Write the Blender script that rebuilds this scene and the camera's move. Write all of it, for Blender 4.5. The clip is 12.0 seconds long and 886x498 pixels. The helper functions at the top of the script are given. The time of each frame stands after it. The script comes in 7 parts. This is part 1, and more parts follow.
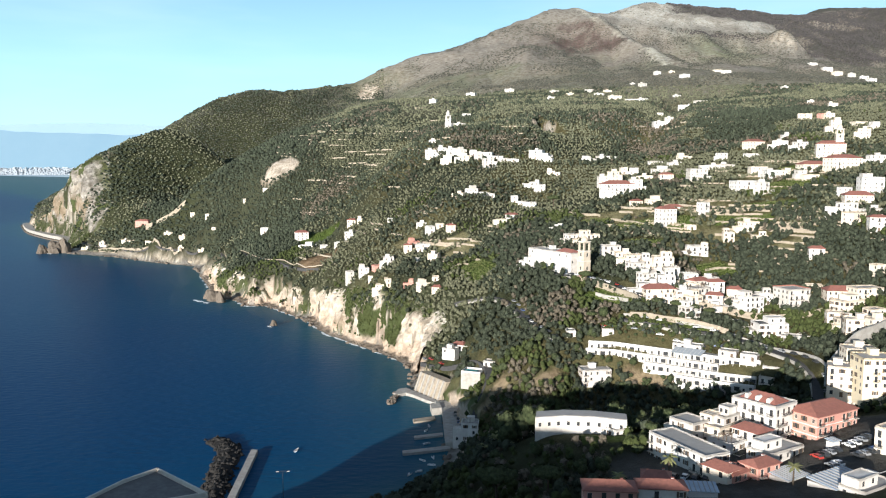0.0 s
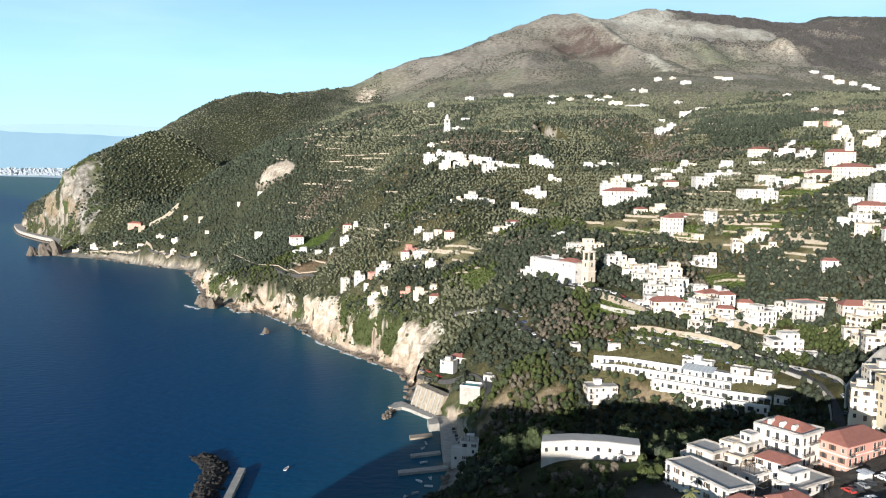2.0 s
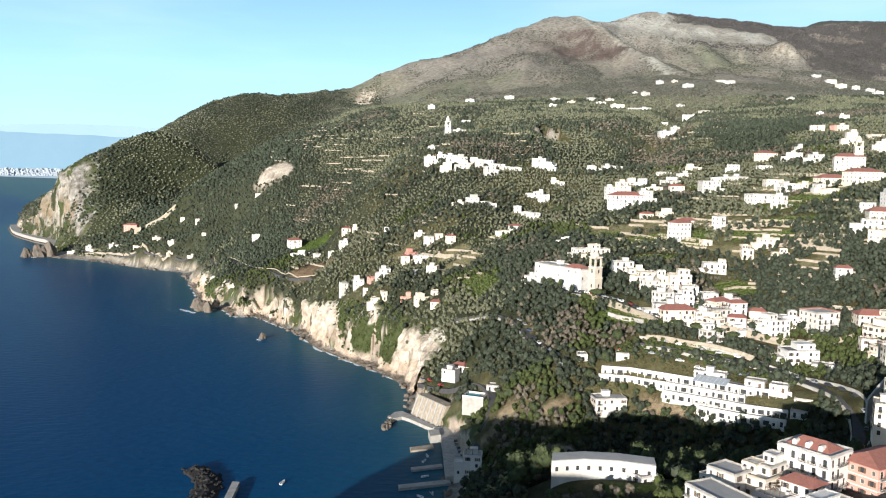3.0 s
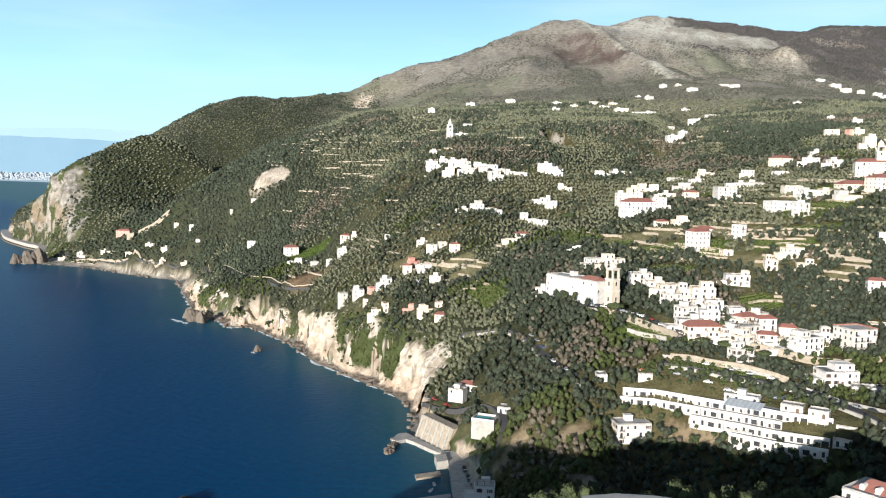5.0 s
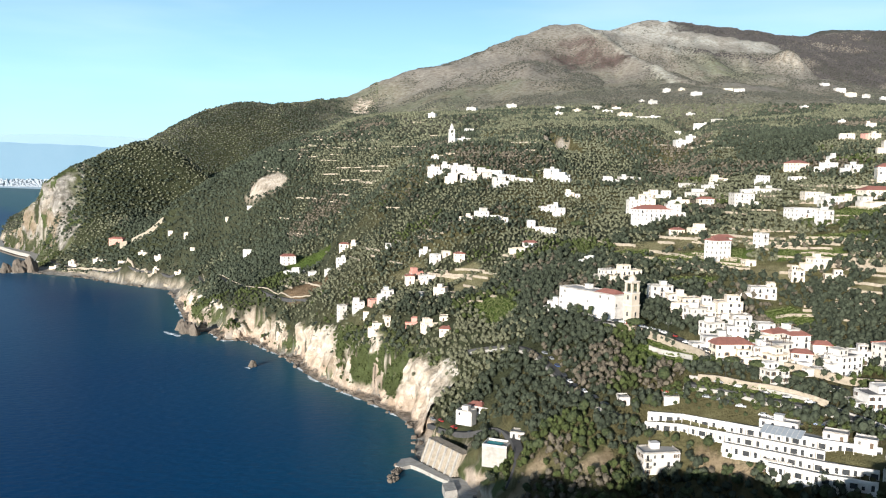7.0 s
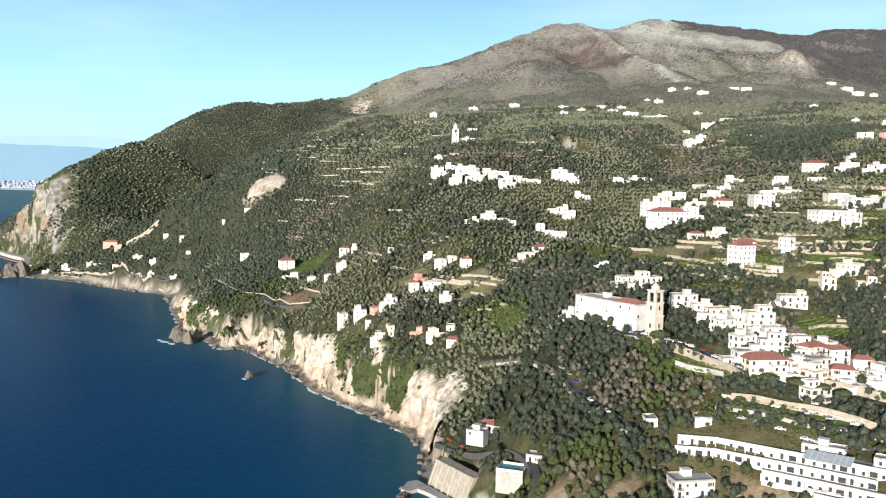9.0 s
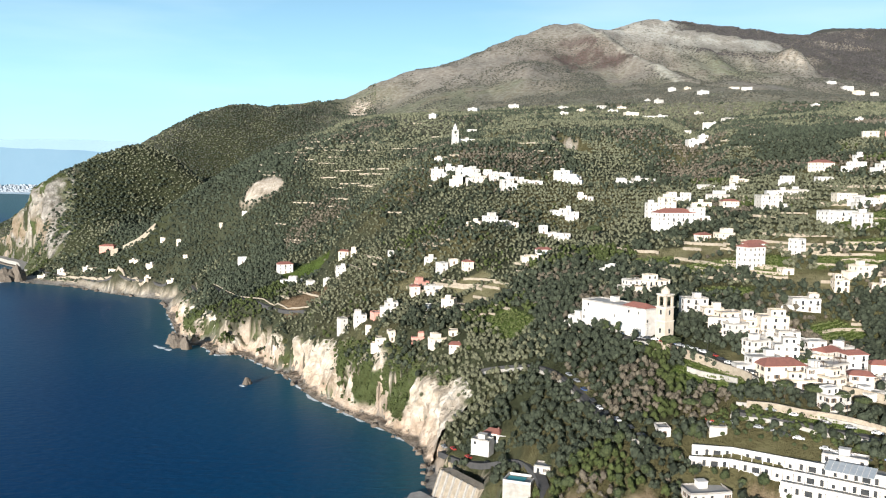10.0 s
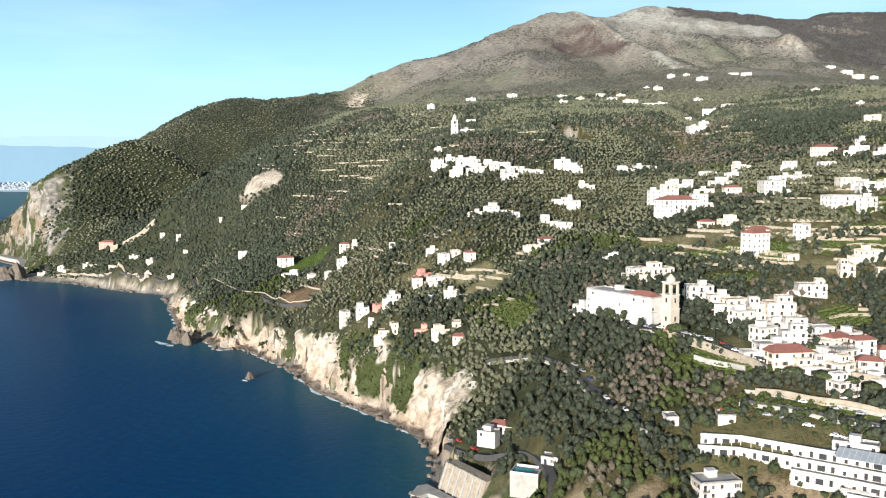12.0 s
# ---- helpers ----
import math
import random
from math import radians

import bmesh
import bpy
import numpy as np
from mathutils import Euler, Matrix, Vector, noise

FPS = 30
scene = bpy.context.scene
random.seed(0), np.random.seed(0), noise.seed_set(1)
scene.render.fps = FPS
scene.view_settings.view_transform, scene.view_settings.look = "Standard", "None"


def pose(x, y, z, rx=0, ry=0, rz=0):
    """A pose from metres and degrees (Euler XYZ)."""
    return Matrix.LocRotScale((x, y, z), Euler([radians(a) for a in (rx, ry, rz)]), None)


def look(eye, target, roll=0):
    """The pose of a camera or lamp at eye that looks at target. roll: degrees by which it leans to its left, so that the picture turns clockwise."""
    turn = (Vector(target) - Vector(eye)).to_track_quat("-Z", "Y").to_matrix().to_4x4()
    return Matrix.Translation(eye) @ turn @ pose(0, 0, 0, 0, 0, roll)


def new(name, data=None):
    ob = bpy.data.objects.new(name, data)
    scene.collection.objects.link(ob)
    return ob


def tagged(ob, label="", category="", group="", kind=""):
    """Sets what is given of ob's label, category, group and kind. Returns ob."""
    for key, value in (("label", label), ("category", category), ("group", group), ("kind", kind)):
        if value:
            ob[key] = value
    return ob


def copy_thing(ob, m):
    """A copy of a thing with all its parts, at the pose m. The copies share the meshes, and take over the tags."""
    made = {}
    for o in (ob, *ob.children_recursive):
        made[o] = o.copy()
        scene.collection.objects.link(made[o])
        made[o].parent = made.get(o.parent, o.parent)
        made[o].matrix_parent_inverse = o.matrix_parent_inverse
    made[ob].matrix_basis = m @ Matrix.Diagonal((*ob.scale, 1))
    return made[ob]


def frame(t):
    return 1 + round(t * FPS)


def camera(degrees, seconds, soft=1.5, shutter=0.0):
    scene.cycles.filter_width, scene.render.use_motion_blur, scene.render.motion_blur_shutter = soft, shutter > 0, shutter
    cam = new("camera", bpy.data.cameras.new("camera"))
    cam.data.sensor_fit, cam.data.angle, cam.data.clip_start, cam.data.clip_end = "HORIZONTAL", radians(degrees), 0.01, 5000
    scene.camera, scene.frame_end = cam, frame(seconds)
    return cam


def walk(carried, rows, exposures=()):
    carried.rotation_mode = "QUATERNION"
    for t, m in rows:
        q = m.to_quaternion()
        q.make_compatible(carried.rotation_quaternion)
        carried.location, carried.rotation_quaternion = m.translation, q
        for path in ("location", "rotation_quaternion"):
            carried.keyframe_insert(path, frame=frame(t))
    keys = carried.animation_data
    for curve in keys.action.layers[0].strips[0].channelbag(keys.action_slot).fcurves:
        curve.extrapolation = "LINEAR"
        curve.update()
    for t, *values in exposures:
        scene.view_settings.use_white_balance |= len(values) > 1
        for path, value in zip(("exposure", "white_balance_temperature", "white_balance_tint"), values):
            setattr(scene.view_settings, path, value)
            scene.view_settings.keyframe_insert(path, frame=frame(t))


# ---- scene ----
cam = camera(55.4, 12.0, soft=1.15)

PATH = [
    (0, (2.234, 2.587, 148.648), (2.471, 4.563, 148.445), 0.2),
    (0.5, (2.522, 5.378, 148.652), (2.761, 7.353, 148.452), 0.3),
    (1, (2.667, 10.029, 148.784), (2.908, 12.005, 148.587), 0.4),
    (1.5, (2.877, 16.206, 148.778), (3.12, 18.181, 148.583), 0.6),
    (2, (2.921, 23.831, 148.799), (3.167, 25.807, 148.607), 0.8),
    (2.5, (3.0, 31.634, 148.755), (3.247, 33.609, 148.566), 0.9),
    (3, (2.501, 39.847, 148.812), (2.751, 41.823, 148.626), 1.1),
    (3.2, (2.309, 43.157, 148.83), (2.561, 45.132, 148.646), 1.0),
    (5, (1.049, 72.957, 149.103), (1.306, 74.933, 148.928), 1.2),
    (5.5, (0.801, 80.904, 149.227), (1.06, 82.88, 149.055), 1.2),
    (6, (0.547, 88.963, 149.322), (0.807, 90.939, 149.155), 1.1),
    (6.5, (0.451, 96.783, 149.282), (0.711, 98.759, 149.117), 1.1),
    (7, (0.317, 104.999, 149.278), (0.579, 106.976, 149.117), 1.1),
    (7.2, (0.257, 108.249, 149.291), (0.517, 110.225, 149.13), 1.1),
    (9, (-0.202, 136.429, 149.713), (0.061, 138.405, 149.554), 1.0),
    (9.5, (-0.474, 143.732, 149.739), (-0.209, 145.708, 149.584), 0.9),
    (10, (-0.779, 149.176, 149.698), (-0.512, 151.152, 149.543), 0.7),
    (10.5, (-1.248, 152.165, 149.751), (-0.98, 154.14, 149.592), 0.5),
    (11, (-1.619, 153.161, 149.709), (-1.351, 155.136, 149.543), 0.2),
    (11.5, (-1.609, 153.192, 149.511), (-1.342, 155.167, 149.34), -0.1),
    (12, (-1.591, 153.062, 149.32), (-1.324, 155.036, 149.144), -0.2),
]
walk(cam, [(t, look(eye, target, roll)) for t, eye, target, roll in PATH])

# ---------------------------------------------------------------- light and sky
SUN_EL, SUN_AZ = 9.5, 210.0          # degrees; azimuth clockwise from +y
scene.view_settings.exposure = 0.9
world = bpy.data.worlds.new("sky")
scene.world = world
world.use_nodes = True
wt = world.node_tree
wt.nodes.clear()
w_out = wt.nodes.new("ShaderNodeOutputWorld")
w_bg = wt.nodes.new("ShaderNodeBackground")
w_sky = wt.nodes.new("ShaderNodeTexSky")
w_sky.sky_type = "NISHITA"
w_sky.sun_disc = False
w_sky.sun_elevation, w_sky.sun_rotation = radians(SUN_EL), radians(SUN_AZ)
w_sky.altitude, w_sky.air_density, w_sky.dust_density, w_sky.ozone_density = 100, 1.0, 0.25, 3.0
w_bg.inputs["Strength"].default_value = 0.075
# thin high cloud
w_tc = wt.nodes.new("ShaderNodeTexCoord")
w_map = wt.nodes.new("ShaderNodeMapping")
w_map.inputs["Scale"].default_value = (1.2, 1.2, 7.0)
w_noise = wt.nodes.new("ShaderNodeTexNoise")
w_noise.inputs["Scale"].default_value = 2.2
w_noise.inputs["Detail"].default_value = 6.0
w_ramp = wt.nodes.new("ShaderNodeValToRGB")
w_ramp.color_ramp.elements[0].position, w_ramp.color_ramp.elements[0].color = 0.42, (0, 0, 0, 1)
w_ramp.color_ramp.elements[1].position, w_ramp.color_ramp.elements[1].color = 0.85, (0.5, 0.5, 0.5, 1)
w_mix = wt.nodes.new("ShaderNodeMixRGB")
w_mix.inputs["Color2"].default_value = (7.0, 7.4, 7.8, 1)
wt.links.new(w_tc.outputs["Generated"], w_map.inputs["Vector"])
wt.links.new(w_map.outputs["Vector"], w_noise.inputs["Vector"])
wt.links.new(w_noise.outputs["Fac"], w_ramp.inputs["Fac"])
wt.links.new(w_ramp.outputs["Color"], w_mix.inputs["Fac"])
wt.links.new(w_sky.outputs["Color"], w_mix.inputs["Color1"])
w_sep = wt.nodes.new("ShaderNodeSeparateXYZ")
w_low = wt.nodes.new("ShaderNodeMapRange")
w_low.inputs["From Min"].default_value, w_low.inputs["From Max"].default_value = 0.0, 0.30
w_low.inputs["To Min"].default_value, w_low.inputs["To Max"].default_value = 0.85, 0.0
w_haze = wt.nodes.new("ShaderNodeMixRGB")
w_haze.inputs["Color2"].default_value = (5.0, 9.5, 12.3, 1)
wt.links.new(w_tc.outputs["Generated"], w_sep.inputs["Vector"])
wt.links.new(w_sep.outputs["Z"], w_low.inputs["Value"])
wt.links.new(w_low.outputs["Result"], w_haze.inputs["Fac"])
wt.links.new(w_mix.outputs["Color"], w_haze.inputs["Color1"])
wt.links.new(w_haze.outputs["Color"], w_bg.inputs["Color"])
wt.links.new(w_bg.outputs["Background"], w_out.inputs["Surface"])

az, el = radians(SUN_AZ), radians(SUN_EL)
sun_way = Vector((math.sin(az) * math.cos(el), math.cos(az) * math.cos(el), math.sin(el)))
sun = new("sun", bpy.data.lights.new("sun", "SUN"))
sun.data.energy, sun.data.angle, sun.data.color = 5.0, radians(0.5), (1.0, 0.95, 0.89)
sun.matrix_world = look(sun_way * 500 + Vector((0, 300, 0)), (0, 300, 0))


# ---------------------------------------------------------------- materials
def material(name, color, rough=0.85, second=None, scale=0.5, bump=0.3, bump_scale=None, island=False,
             metal=0.0, spec=0.3, objrand=0.0, attribute=""):
    """Two colours mixed by a coarse and a fine noise in metres, with a fine relief."""
    m = bpy.data.materials.new(name)
    m.use_nodes = True
    nt = m.node_tree
    b = nt.nodes["Principled BSDF"]
    b.inputs["Roughness"].default_value = rough
    b.inputs["Metallic"].default_value = metal
    b.inputs["Specular IOR Level"].default_value = spec
    geo = nt.nodes.new("ShaderNodeNewGeometry")
    coarse = nt.nodes.new("ShaderNodeTexNoise")
    coarse.inputs["Scale"].default_value = scale
    coarse.inputs["Detail"].default_value = 9.0
    coarse.inputs["Roughness"].default_value = 0.7
    nt.links.new(geo.outputs["Position"], coarse.inputs["Vector"])
    second = second or tuple(c * 0.7 for c in color)
    mix = nt.nodes.new("ShaderNodeMixRGB")
    mix.inputs["Color1"].default_value = (*color, 1)
    mix.inputs["Color2"].default_value = (*second, 1)
    if attribute:
        at = nt.nodes.new("ShaderNodeAttribute")
        at.attribute_name = attribute
        mul = nt.nodes.new("ShaderNodeMixRGB")
        mul.blend_type = "MULTIPLY"
        mul.inputs["Fac"].default_value = 1.0
        mul.inputs["Color2"].default_value = (*[s / max(c, 1e-3) for s, c in zip(second, color)], 1)
        nt.links.new(at.outputs["Color"], mul.inputs["Color1"])
        nt.links.new(at.outputs["Color"], mix.inputs["Color1"])
        nt.links.new(mul.outputs["Color"], mix.inputs["Color2"])
    ramp = nt.nodes.new("ShaderNodeMapRange")
    ramp.inputs["From Min"].default_value, ramp.inputs["From Max"].default_value = 0.35, 0.65
    nt.links.new(coarse.outputs["Fac"], ramp.inputs["Value"])
    fac = ramp.outputs["Result"]
    if island or objrand:
        if island:
            source = geo.outputs["Random Per Island"]
        else:
            source = nt.nodes.new("ShaderNodeObjectInfo").outputs["Random"]
        add = nt.nodes.new("ShaderNodeMixRGB")
        add.inputs["Fac"].default_value = objrand if objrand else 0.6
        nt.links.new(fac, add.inputs["Color1"])
        nt.links.new(source, add.inputs["Color2"])
        fac = add.outputs["Color"]
    nt.links.new(fac, mix.inputs["Fac"])
    nt.links.new(mix.outputs["Color"], b.inputs["Base Color"])
    if bump:
        fine = nt.nodes.new("ShaderNodeTexNoise")
        fine.inputs["Scale"].default_value = bump_scale or scale * 6
        fine.inputs["Detail"].default_value = 8.0
        fine.inputs["Roughness"].default_value = 0.7
        nt.links.new(geo.outputs["Position"], fine.inputs["Vector"])
        bp = nt.nodes.new("ShaderNodeBump")
        bp.inputs["Strength"].default_value = bump
        bp.inputs["Distance"].default_value = 1.0 / (bump_scale or scale * 6)
        nt.links.new(fine.outputs["Fac"], bp.inputs["Height"])
        nt.links.new(bp.outputs["Normal"], b.inputs["Normal"])
    return m


GROUND = material("hillside_ground", (1, 1, 1), 0.95, (0.5, 0.47, 0.42), 0.09, 0.9, 0.5, attribute="cover", spec=0.1)
# paler tone raised to take in the mountain's haze
SCRUB_LEAF = material("mountain_scrub", (0.040, 0.043, 0.034), 0.9, (0.13, 0.126, 0.102), 0.5, 0.6, 1.6, island=True, spec=0.1)
WOOD_LEAF = material("woodland_leaf", (0.011, 0.015, 0.010), 0.9, (0.074, 0.087, 0.057), 0.5, 0.6, 1.6, island=True, spec=0.15)
OLIVE_LEAF = material("olive_leaf", (0.05, 0.055, 0.034), 0.85, (0.185, 0.185, 0.115), 0.5, 0.6, 1.6, island=True, spec=0.2)
BARE_TWIG = material("bare_winter_twigs", (0.055, 0.047, 0.036), 0.95, (0.18, 0.155, 0.115), 0.5, 0.6, 1.6, island=True, spec=0.1)
# crown tones greyed and lifted for haze on the far ridge
WINTER_LEAF = material("winter_wood_crowns", (0.036, 0.036, 0.037), 0.95, (0.108, 0.096, 0.09), 0.5, 0.6, 1.6, island=True, spec=0.1)
BARK = material("bark", (0.10, 0.075, 0.05), 0.95, (0.05, 0.04, 0.03), 2.0, 0.5)

# sea: deep blue, greener and lighter over the shallows
SEA = bpy.data.materials.new("sea_water")
SEA.use_nodes = True
nt = SEA.node_tree
b = nt.nodes["Principled BSDF"]
b.inputs["Roughness"].default_value = 0.32
b.inputs["IOR"].default_value = 1.33
b.inputs["Specular IOR Level"].default_value = 0.03
s_at = nt.nodes.new("ShaderNodeAttribute")
s_at.attribute_name = "cover"
nt.links.new(s_at.outputs["Color"], b.inputs["Base Color"])
s_geo = nt.nodes.new("ShaderNodeNewGeometry")
s_map = nt.nodes.new("ShaderNodeMapping")
s_map.inputs["Scale"].default_value = (0.5, 1.0, 1.0)
s_map.inputs["Rotation"].default_value = (0, 0, radians(20))
s_n = nt.nodes.new("ShaderNodeTexNoise")
s_n.inputs["Scale"].default_value = 0.25
s_n.inputs["Detail"].default_value = 7.0
s_b = nt.nodes.new("ShaderNodeBump")
s_b.inputs["Strength"].default_value = 0.4
s_b.inputs["Distance"].default_value = 1.2
nt.links.new(s_geo.outputs["Position"], s_map.inputs["Vector"])
nt.links.new(s_map.outputs["Vector"], s_n.inputs["Vector"])
nt.links.new(s_n.outputs["Fac"], s_b.inputs["Height"])
nt.links.new(s_b.outputs["Normal"], b.inputs["Normal"])

# ---------------------------------------------------------------- terrain shape
# the shoreline, from behind the headland round the bay to the town's own cliff; then inland round the back
COAST = [(-2400, 4700), (-1500, 3700), (-880, 2900), (-740, 2300), (-728, 2058), (-626, 1816), (-547, 1706), (-504, 1643), (-462, 1480), (-434, 1420),
         (-355, 1372), (-278, 1289), (-207, 1234), (-182, 1123), (-145, 976), (-132, 923), (-118, 933),
         (-98, 887), (-77, 885), (-57, 846), (-33, 798), (-13, 732), (-1, 712), (17, 677), (38, 640),
         (50, 606), (50, 581), (46, 556), (49, 535), (59, 510), (63, 486), (58, 431), (47, 392), (40, 379),
         (25, 366), (-5, 345), (-35, 305), (-80, 280), (-112, 252), (-152, 190), (-180, 90), (-240, -100), (-330, -420)]
INLAND = [(4600, -420), (4600, 4700)]
# crests, spurs and hollows of the hills: (x, y, height)
RIDGE_BACK = [(-450, 2250, 226), (-366, 2300, 281), (-331, 2330, 304), (-276, 2380, 334), (-198, 2420, 345), (-127, 2450, 351), (-43, 2480, 371), (55, 2520, 390),
              (126, 2600, 424), (222, 2650, 462), (323, 2700, 497), (486, 2780, 568), (595, 2820, 621), (706, 2850, 659), (789, 2870, 680)]
BACK_SLOPE = [(-351, 2120, 219), (-275, 2150, 228), (-184, 2200, 254), (-87, 2250, 286), (0, 2320, 316), (79, 2420, 327)]
HEAD_CREST = [(-530, 1650, 98), (-480, 1640, 126), (-452, 1690, 162), (-415, 1740, 191), (-374, 1790, 207), (-336, 1810, 210), (-285, 1790, 197), (-234, 1750, 176), (-207, 1720, 155)]
HEAD_BACK = [(-348, 2010, 150), (-423, 2000, 160), (-240, 1980, 105), (-290, 1680, 134), (-229, 1620, 104), (-306, 1600, 102), (-180, 1850, 95), (-190, 1760, 110)]
SUMMITS = [(883, 2920, 672), (945, 2980, 684), (1069, 3060, 734), (1144, 3090, 753), (1249, 3150, 749), (1380, 3280, 767), (1580, 3400, 774), (1752, 3450, 792),
           (1909, 3520, 794), (2068, 3600, 817), (2134, 3650, 846), (2270, 3650, 841), (2490, 3700, 853), (2865, 3700, 831)]
LEE_SIDE = [(-800, 2500, 10), (-300, 2800, 120), (200, 3300, 250), (800, 3700, 450), (1300, 4100, 560), (2200, 4400, 600), (3500, 4300, 500), (-1000, 3600, 5)]
HEADLAND = [(-518, 1620, 27), (-441, 1560, 52), (-395, 1600, 108), (-377, 1500, 45), (-640, 1900, 25), (-560, 1800, 60), (-500, 1900, 110)]
HOLLOW = [(-274, 1560, 84), (-198, 1640, 92), (-134, 1740, 105), (-49, 1850, 190), (26, 1950, 235), (118, 2000, 262)]
SPUR_QUARRY = [(-269, 1330, 83), (-235, 1400, 107), (-179, 1490, 153), (-129, 1570, 187), (-43, 1640, 223), (8, 1700, 251), (69, 1740, 264), (132, 1760, 271), (253, 1720, 280)]
BAY = [(-271, 1345, 30), (-370, 1430, 13), (-235, 1330, 42), (-319, 1420, 40), (-194, 1290, 80), (-149, 1260, 73), (-109, 1160, 63),
       (-134, 1085, 40), (-106, 1000, 38), (-75, 930, 40), (-48, 1050, 64), (-70, 1260, 130), (-94, 1290, 147), (-134, 1280, 120)]
RAVINE = [(-6, 1000, 74), (13, 1100, 103), (45, 1170, 136), (80, 1230, 168), (141, 1350, 210)]
SPUR_CHURCH = [(6, 930, 77), (12, 965, 99), (32, 990, 121), (60, 1030, 148), (98, 1070, 179), (138, 1100, 193), (187, 1130, 200),
               (249, 1250, 223), (289, 1200, 225), (388, 1450, 261), (150, 881, 139), (217, 862, 134), (242, 1026, 190), (308, 968, 158), (395, 1058, 188)]
MOUNTAIN = [(376, 2200, 392), (244, 2350, 391), (580, 2500, 494), (586, 2200, 410), (784, 2550, 522), (639, 1900, 351), (962, 2700, 565),
            (976, 2400, 456), (1185, 2800, 607), (782, 1670, 330), (1290, 2700, 544), (1159, 2100, 401), (1827, 3000, 627),
            (1249, 1900, 347), (1878, 2800, 521), (1831, 2500, 449), (2800, 2500, 500), (3600, 2500, 600)]
SHOULDER = [(439, 1000, 195), (417, 1075, 210), (579, 1150, 224), (739, 1300, 255), (808, 1200, 250), (1014, 1300, 275), (699, 1500, 268),
            (464, 1500, 255), (423, 826, 160), (467, 744, 164), (475, 825, 176), (700, 800, 210), (1200, 900, 260), (2000, 1200, 350)]
CLIFF_TOP = [(-70, 900, 40), (-35, 860, 36), (-31, 799, 36), (6, 754, 43), (21, 675, 34), (41, 680, 46), (60, 610, 36), (70, 597, 38), (89, 578, 47),
             (76, 534, 27), (79, 492, 22), (66, 545, 16), (-139, 996, 22), (-125, 1017, 36), (-165, 1080, 26)]
VILLAGE = [(74, 696, 66), (52, 705, 66), (81, 712, 66), (96, 621, 60), (110, 554, 64), (92, 513, 42), (119, 503, 56), (114, 465, 50), (76, 790, 88),
           (50, 840, 88), (100, 800, 112), (135, 800, 112), (141, 725, 95), (123, 695, 78), (20, 850, 76), (30, 760, 60)]
TOWN_SLOPE = [(157, 461, 58), (169, 495, 68), (153, 530, 76), (130, 573, 76), (196, 508, 82), (244, 552, 86), (246, 523, 73), (252, 462, 61),
              (230, 456, 62), (176, 600, 88), (170, 633, 97), (212, 650, 98), (248, 669, 113), (263, 614, 107), (323, 651, 123), (384, 678, 135),
              (322, 745, 135), (243, 765, 128), (196, 784, 108), (295, 567, 94), (346, 543, 108), (450, 600, 130), (420, 450, 110)]
GORGE = [(172, 410, 35), (186, 396, 35), (202, 385, 36), (150, 418, 27), (163, 397, 15), (177, 383, 15), (193, 372, 18), (210, 366, 28), (140, 417, 12), (118, 408, 14), (148, 404, 10), (134, 432, 28), (108, 419, 36), (92, 445, 34), (79, 492, 24), (92, 425, 18), (186, 425, 45), (200, 405, 50), (188, 435, 58),
         (168, 452, 61), (222, 376, 54), (231, 416, 52), (244, 383, 58), (110, 360, 4), (150, 372, 6), (190, 372, 15), (130, 395, 7), (62, 412, 6), (75, 370, 10)]
NEAR_TOWN = [(135, 272, 54), (78, 309, 50), (134, 243, 53), (111, 264, 51), (100, 300, 49), (147, 269, 55), (67, 321, 38), (80, 288, 46), (132, 292, 54),
             (51, 277, 34), (63, 257, 42), (77, 219, 54), (151, 221, 57), (183, 273, 59), (243, 361, 62), (300, 300, 75), (420, 350, 95)]
# mostly unseen heights behind the camera, shaped to shade cove and gorge
TOWN_SHADE_HILL = [(-47, 227, 58), (-31, 205, 62), (-60, 245, 40), (-95, 230, 40), (-10, 225, 48), (5, 270, 28), (20, 330, 10), (0, 150, 72), (-100, 150, 62), (-135, 130, 74),
             (-130, 40, 92), (-165, -40, 95), (0, -20, 100), (-100, 40, 102), (-75, 30, 99), (-118, 100, 95), (-40, 0, 104), (-100, -40, 110), (150, 100, 75), (300, 150, 85), (0, -300, 140), (500, -300, 200), (1500, 0, 300), (3500, 0, 500)]


def hash01(ix, iy, seed):
    h = np.sin(ix * 127.1 + iy * 311.7 + seed * 74.7) * 43758.5453
    return h - np.floor(h)


def vnoise(x, y, seed=0):
    ix, iy = np.floor(x), np.floor(y)
    fx, fy = x - ix, y - iy
    fx, fy = fx * fx * (3 - 2 * fx), fy * fy * (3 - 2 * fy)
    a, c = hash01(ix, iy, seed), hash01(ix + 1, iy, seed)
    e, g = hash01(ix, iy + 1, seed), hash01(ix + 1, iy + 1, seed)
    return (a + (c - a) * fx) * (1 - fy) + (e + (g - e) * fx) * fy - 0.5


def fbm(x, y, seed=0, octaves=4):
    return sum(vnoise(x * 2 ** k + 17 * k, y * 2 ** k - 9 * k, seed + k) * 0.5 ** k for k in range(octaves))


def smooth(a, b, v):
    s = np.clip((v - a) / (b - a), 0, 1)
    return s * s * (3 - 2 * s)


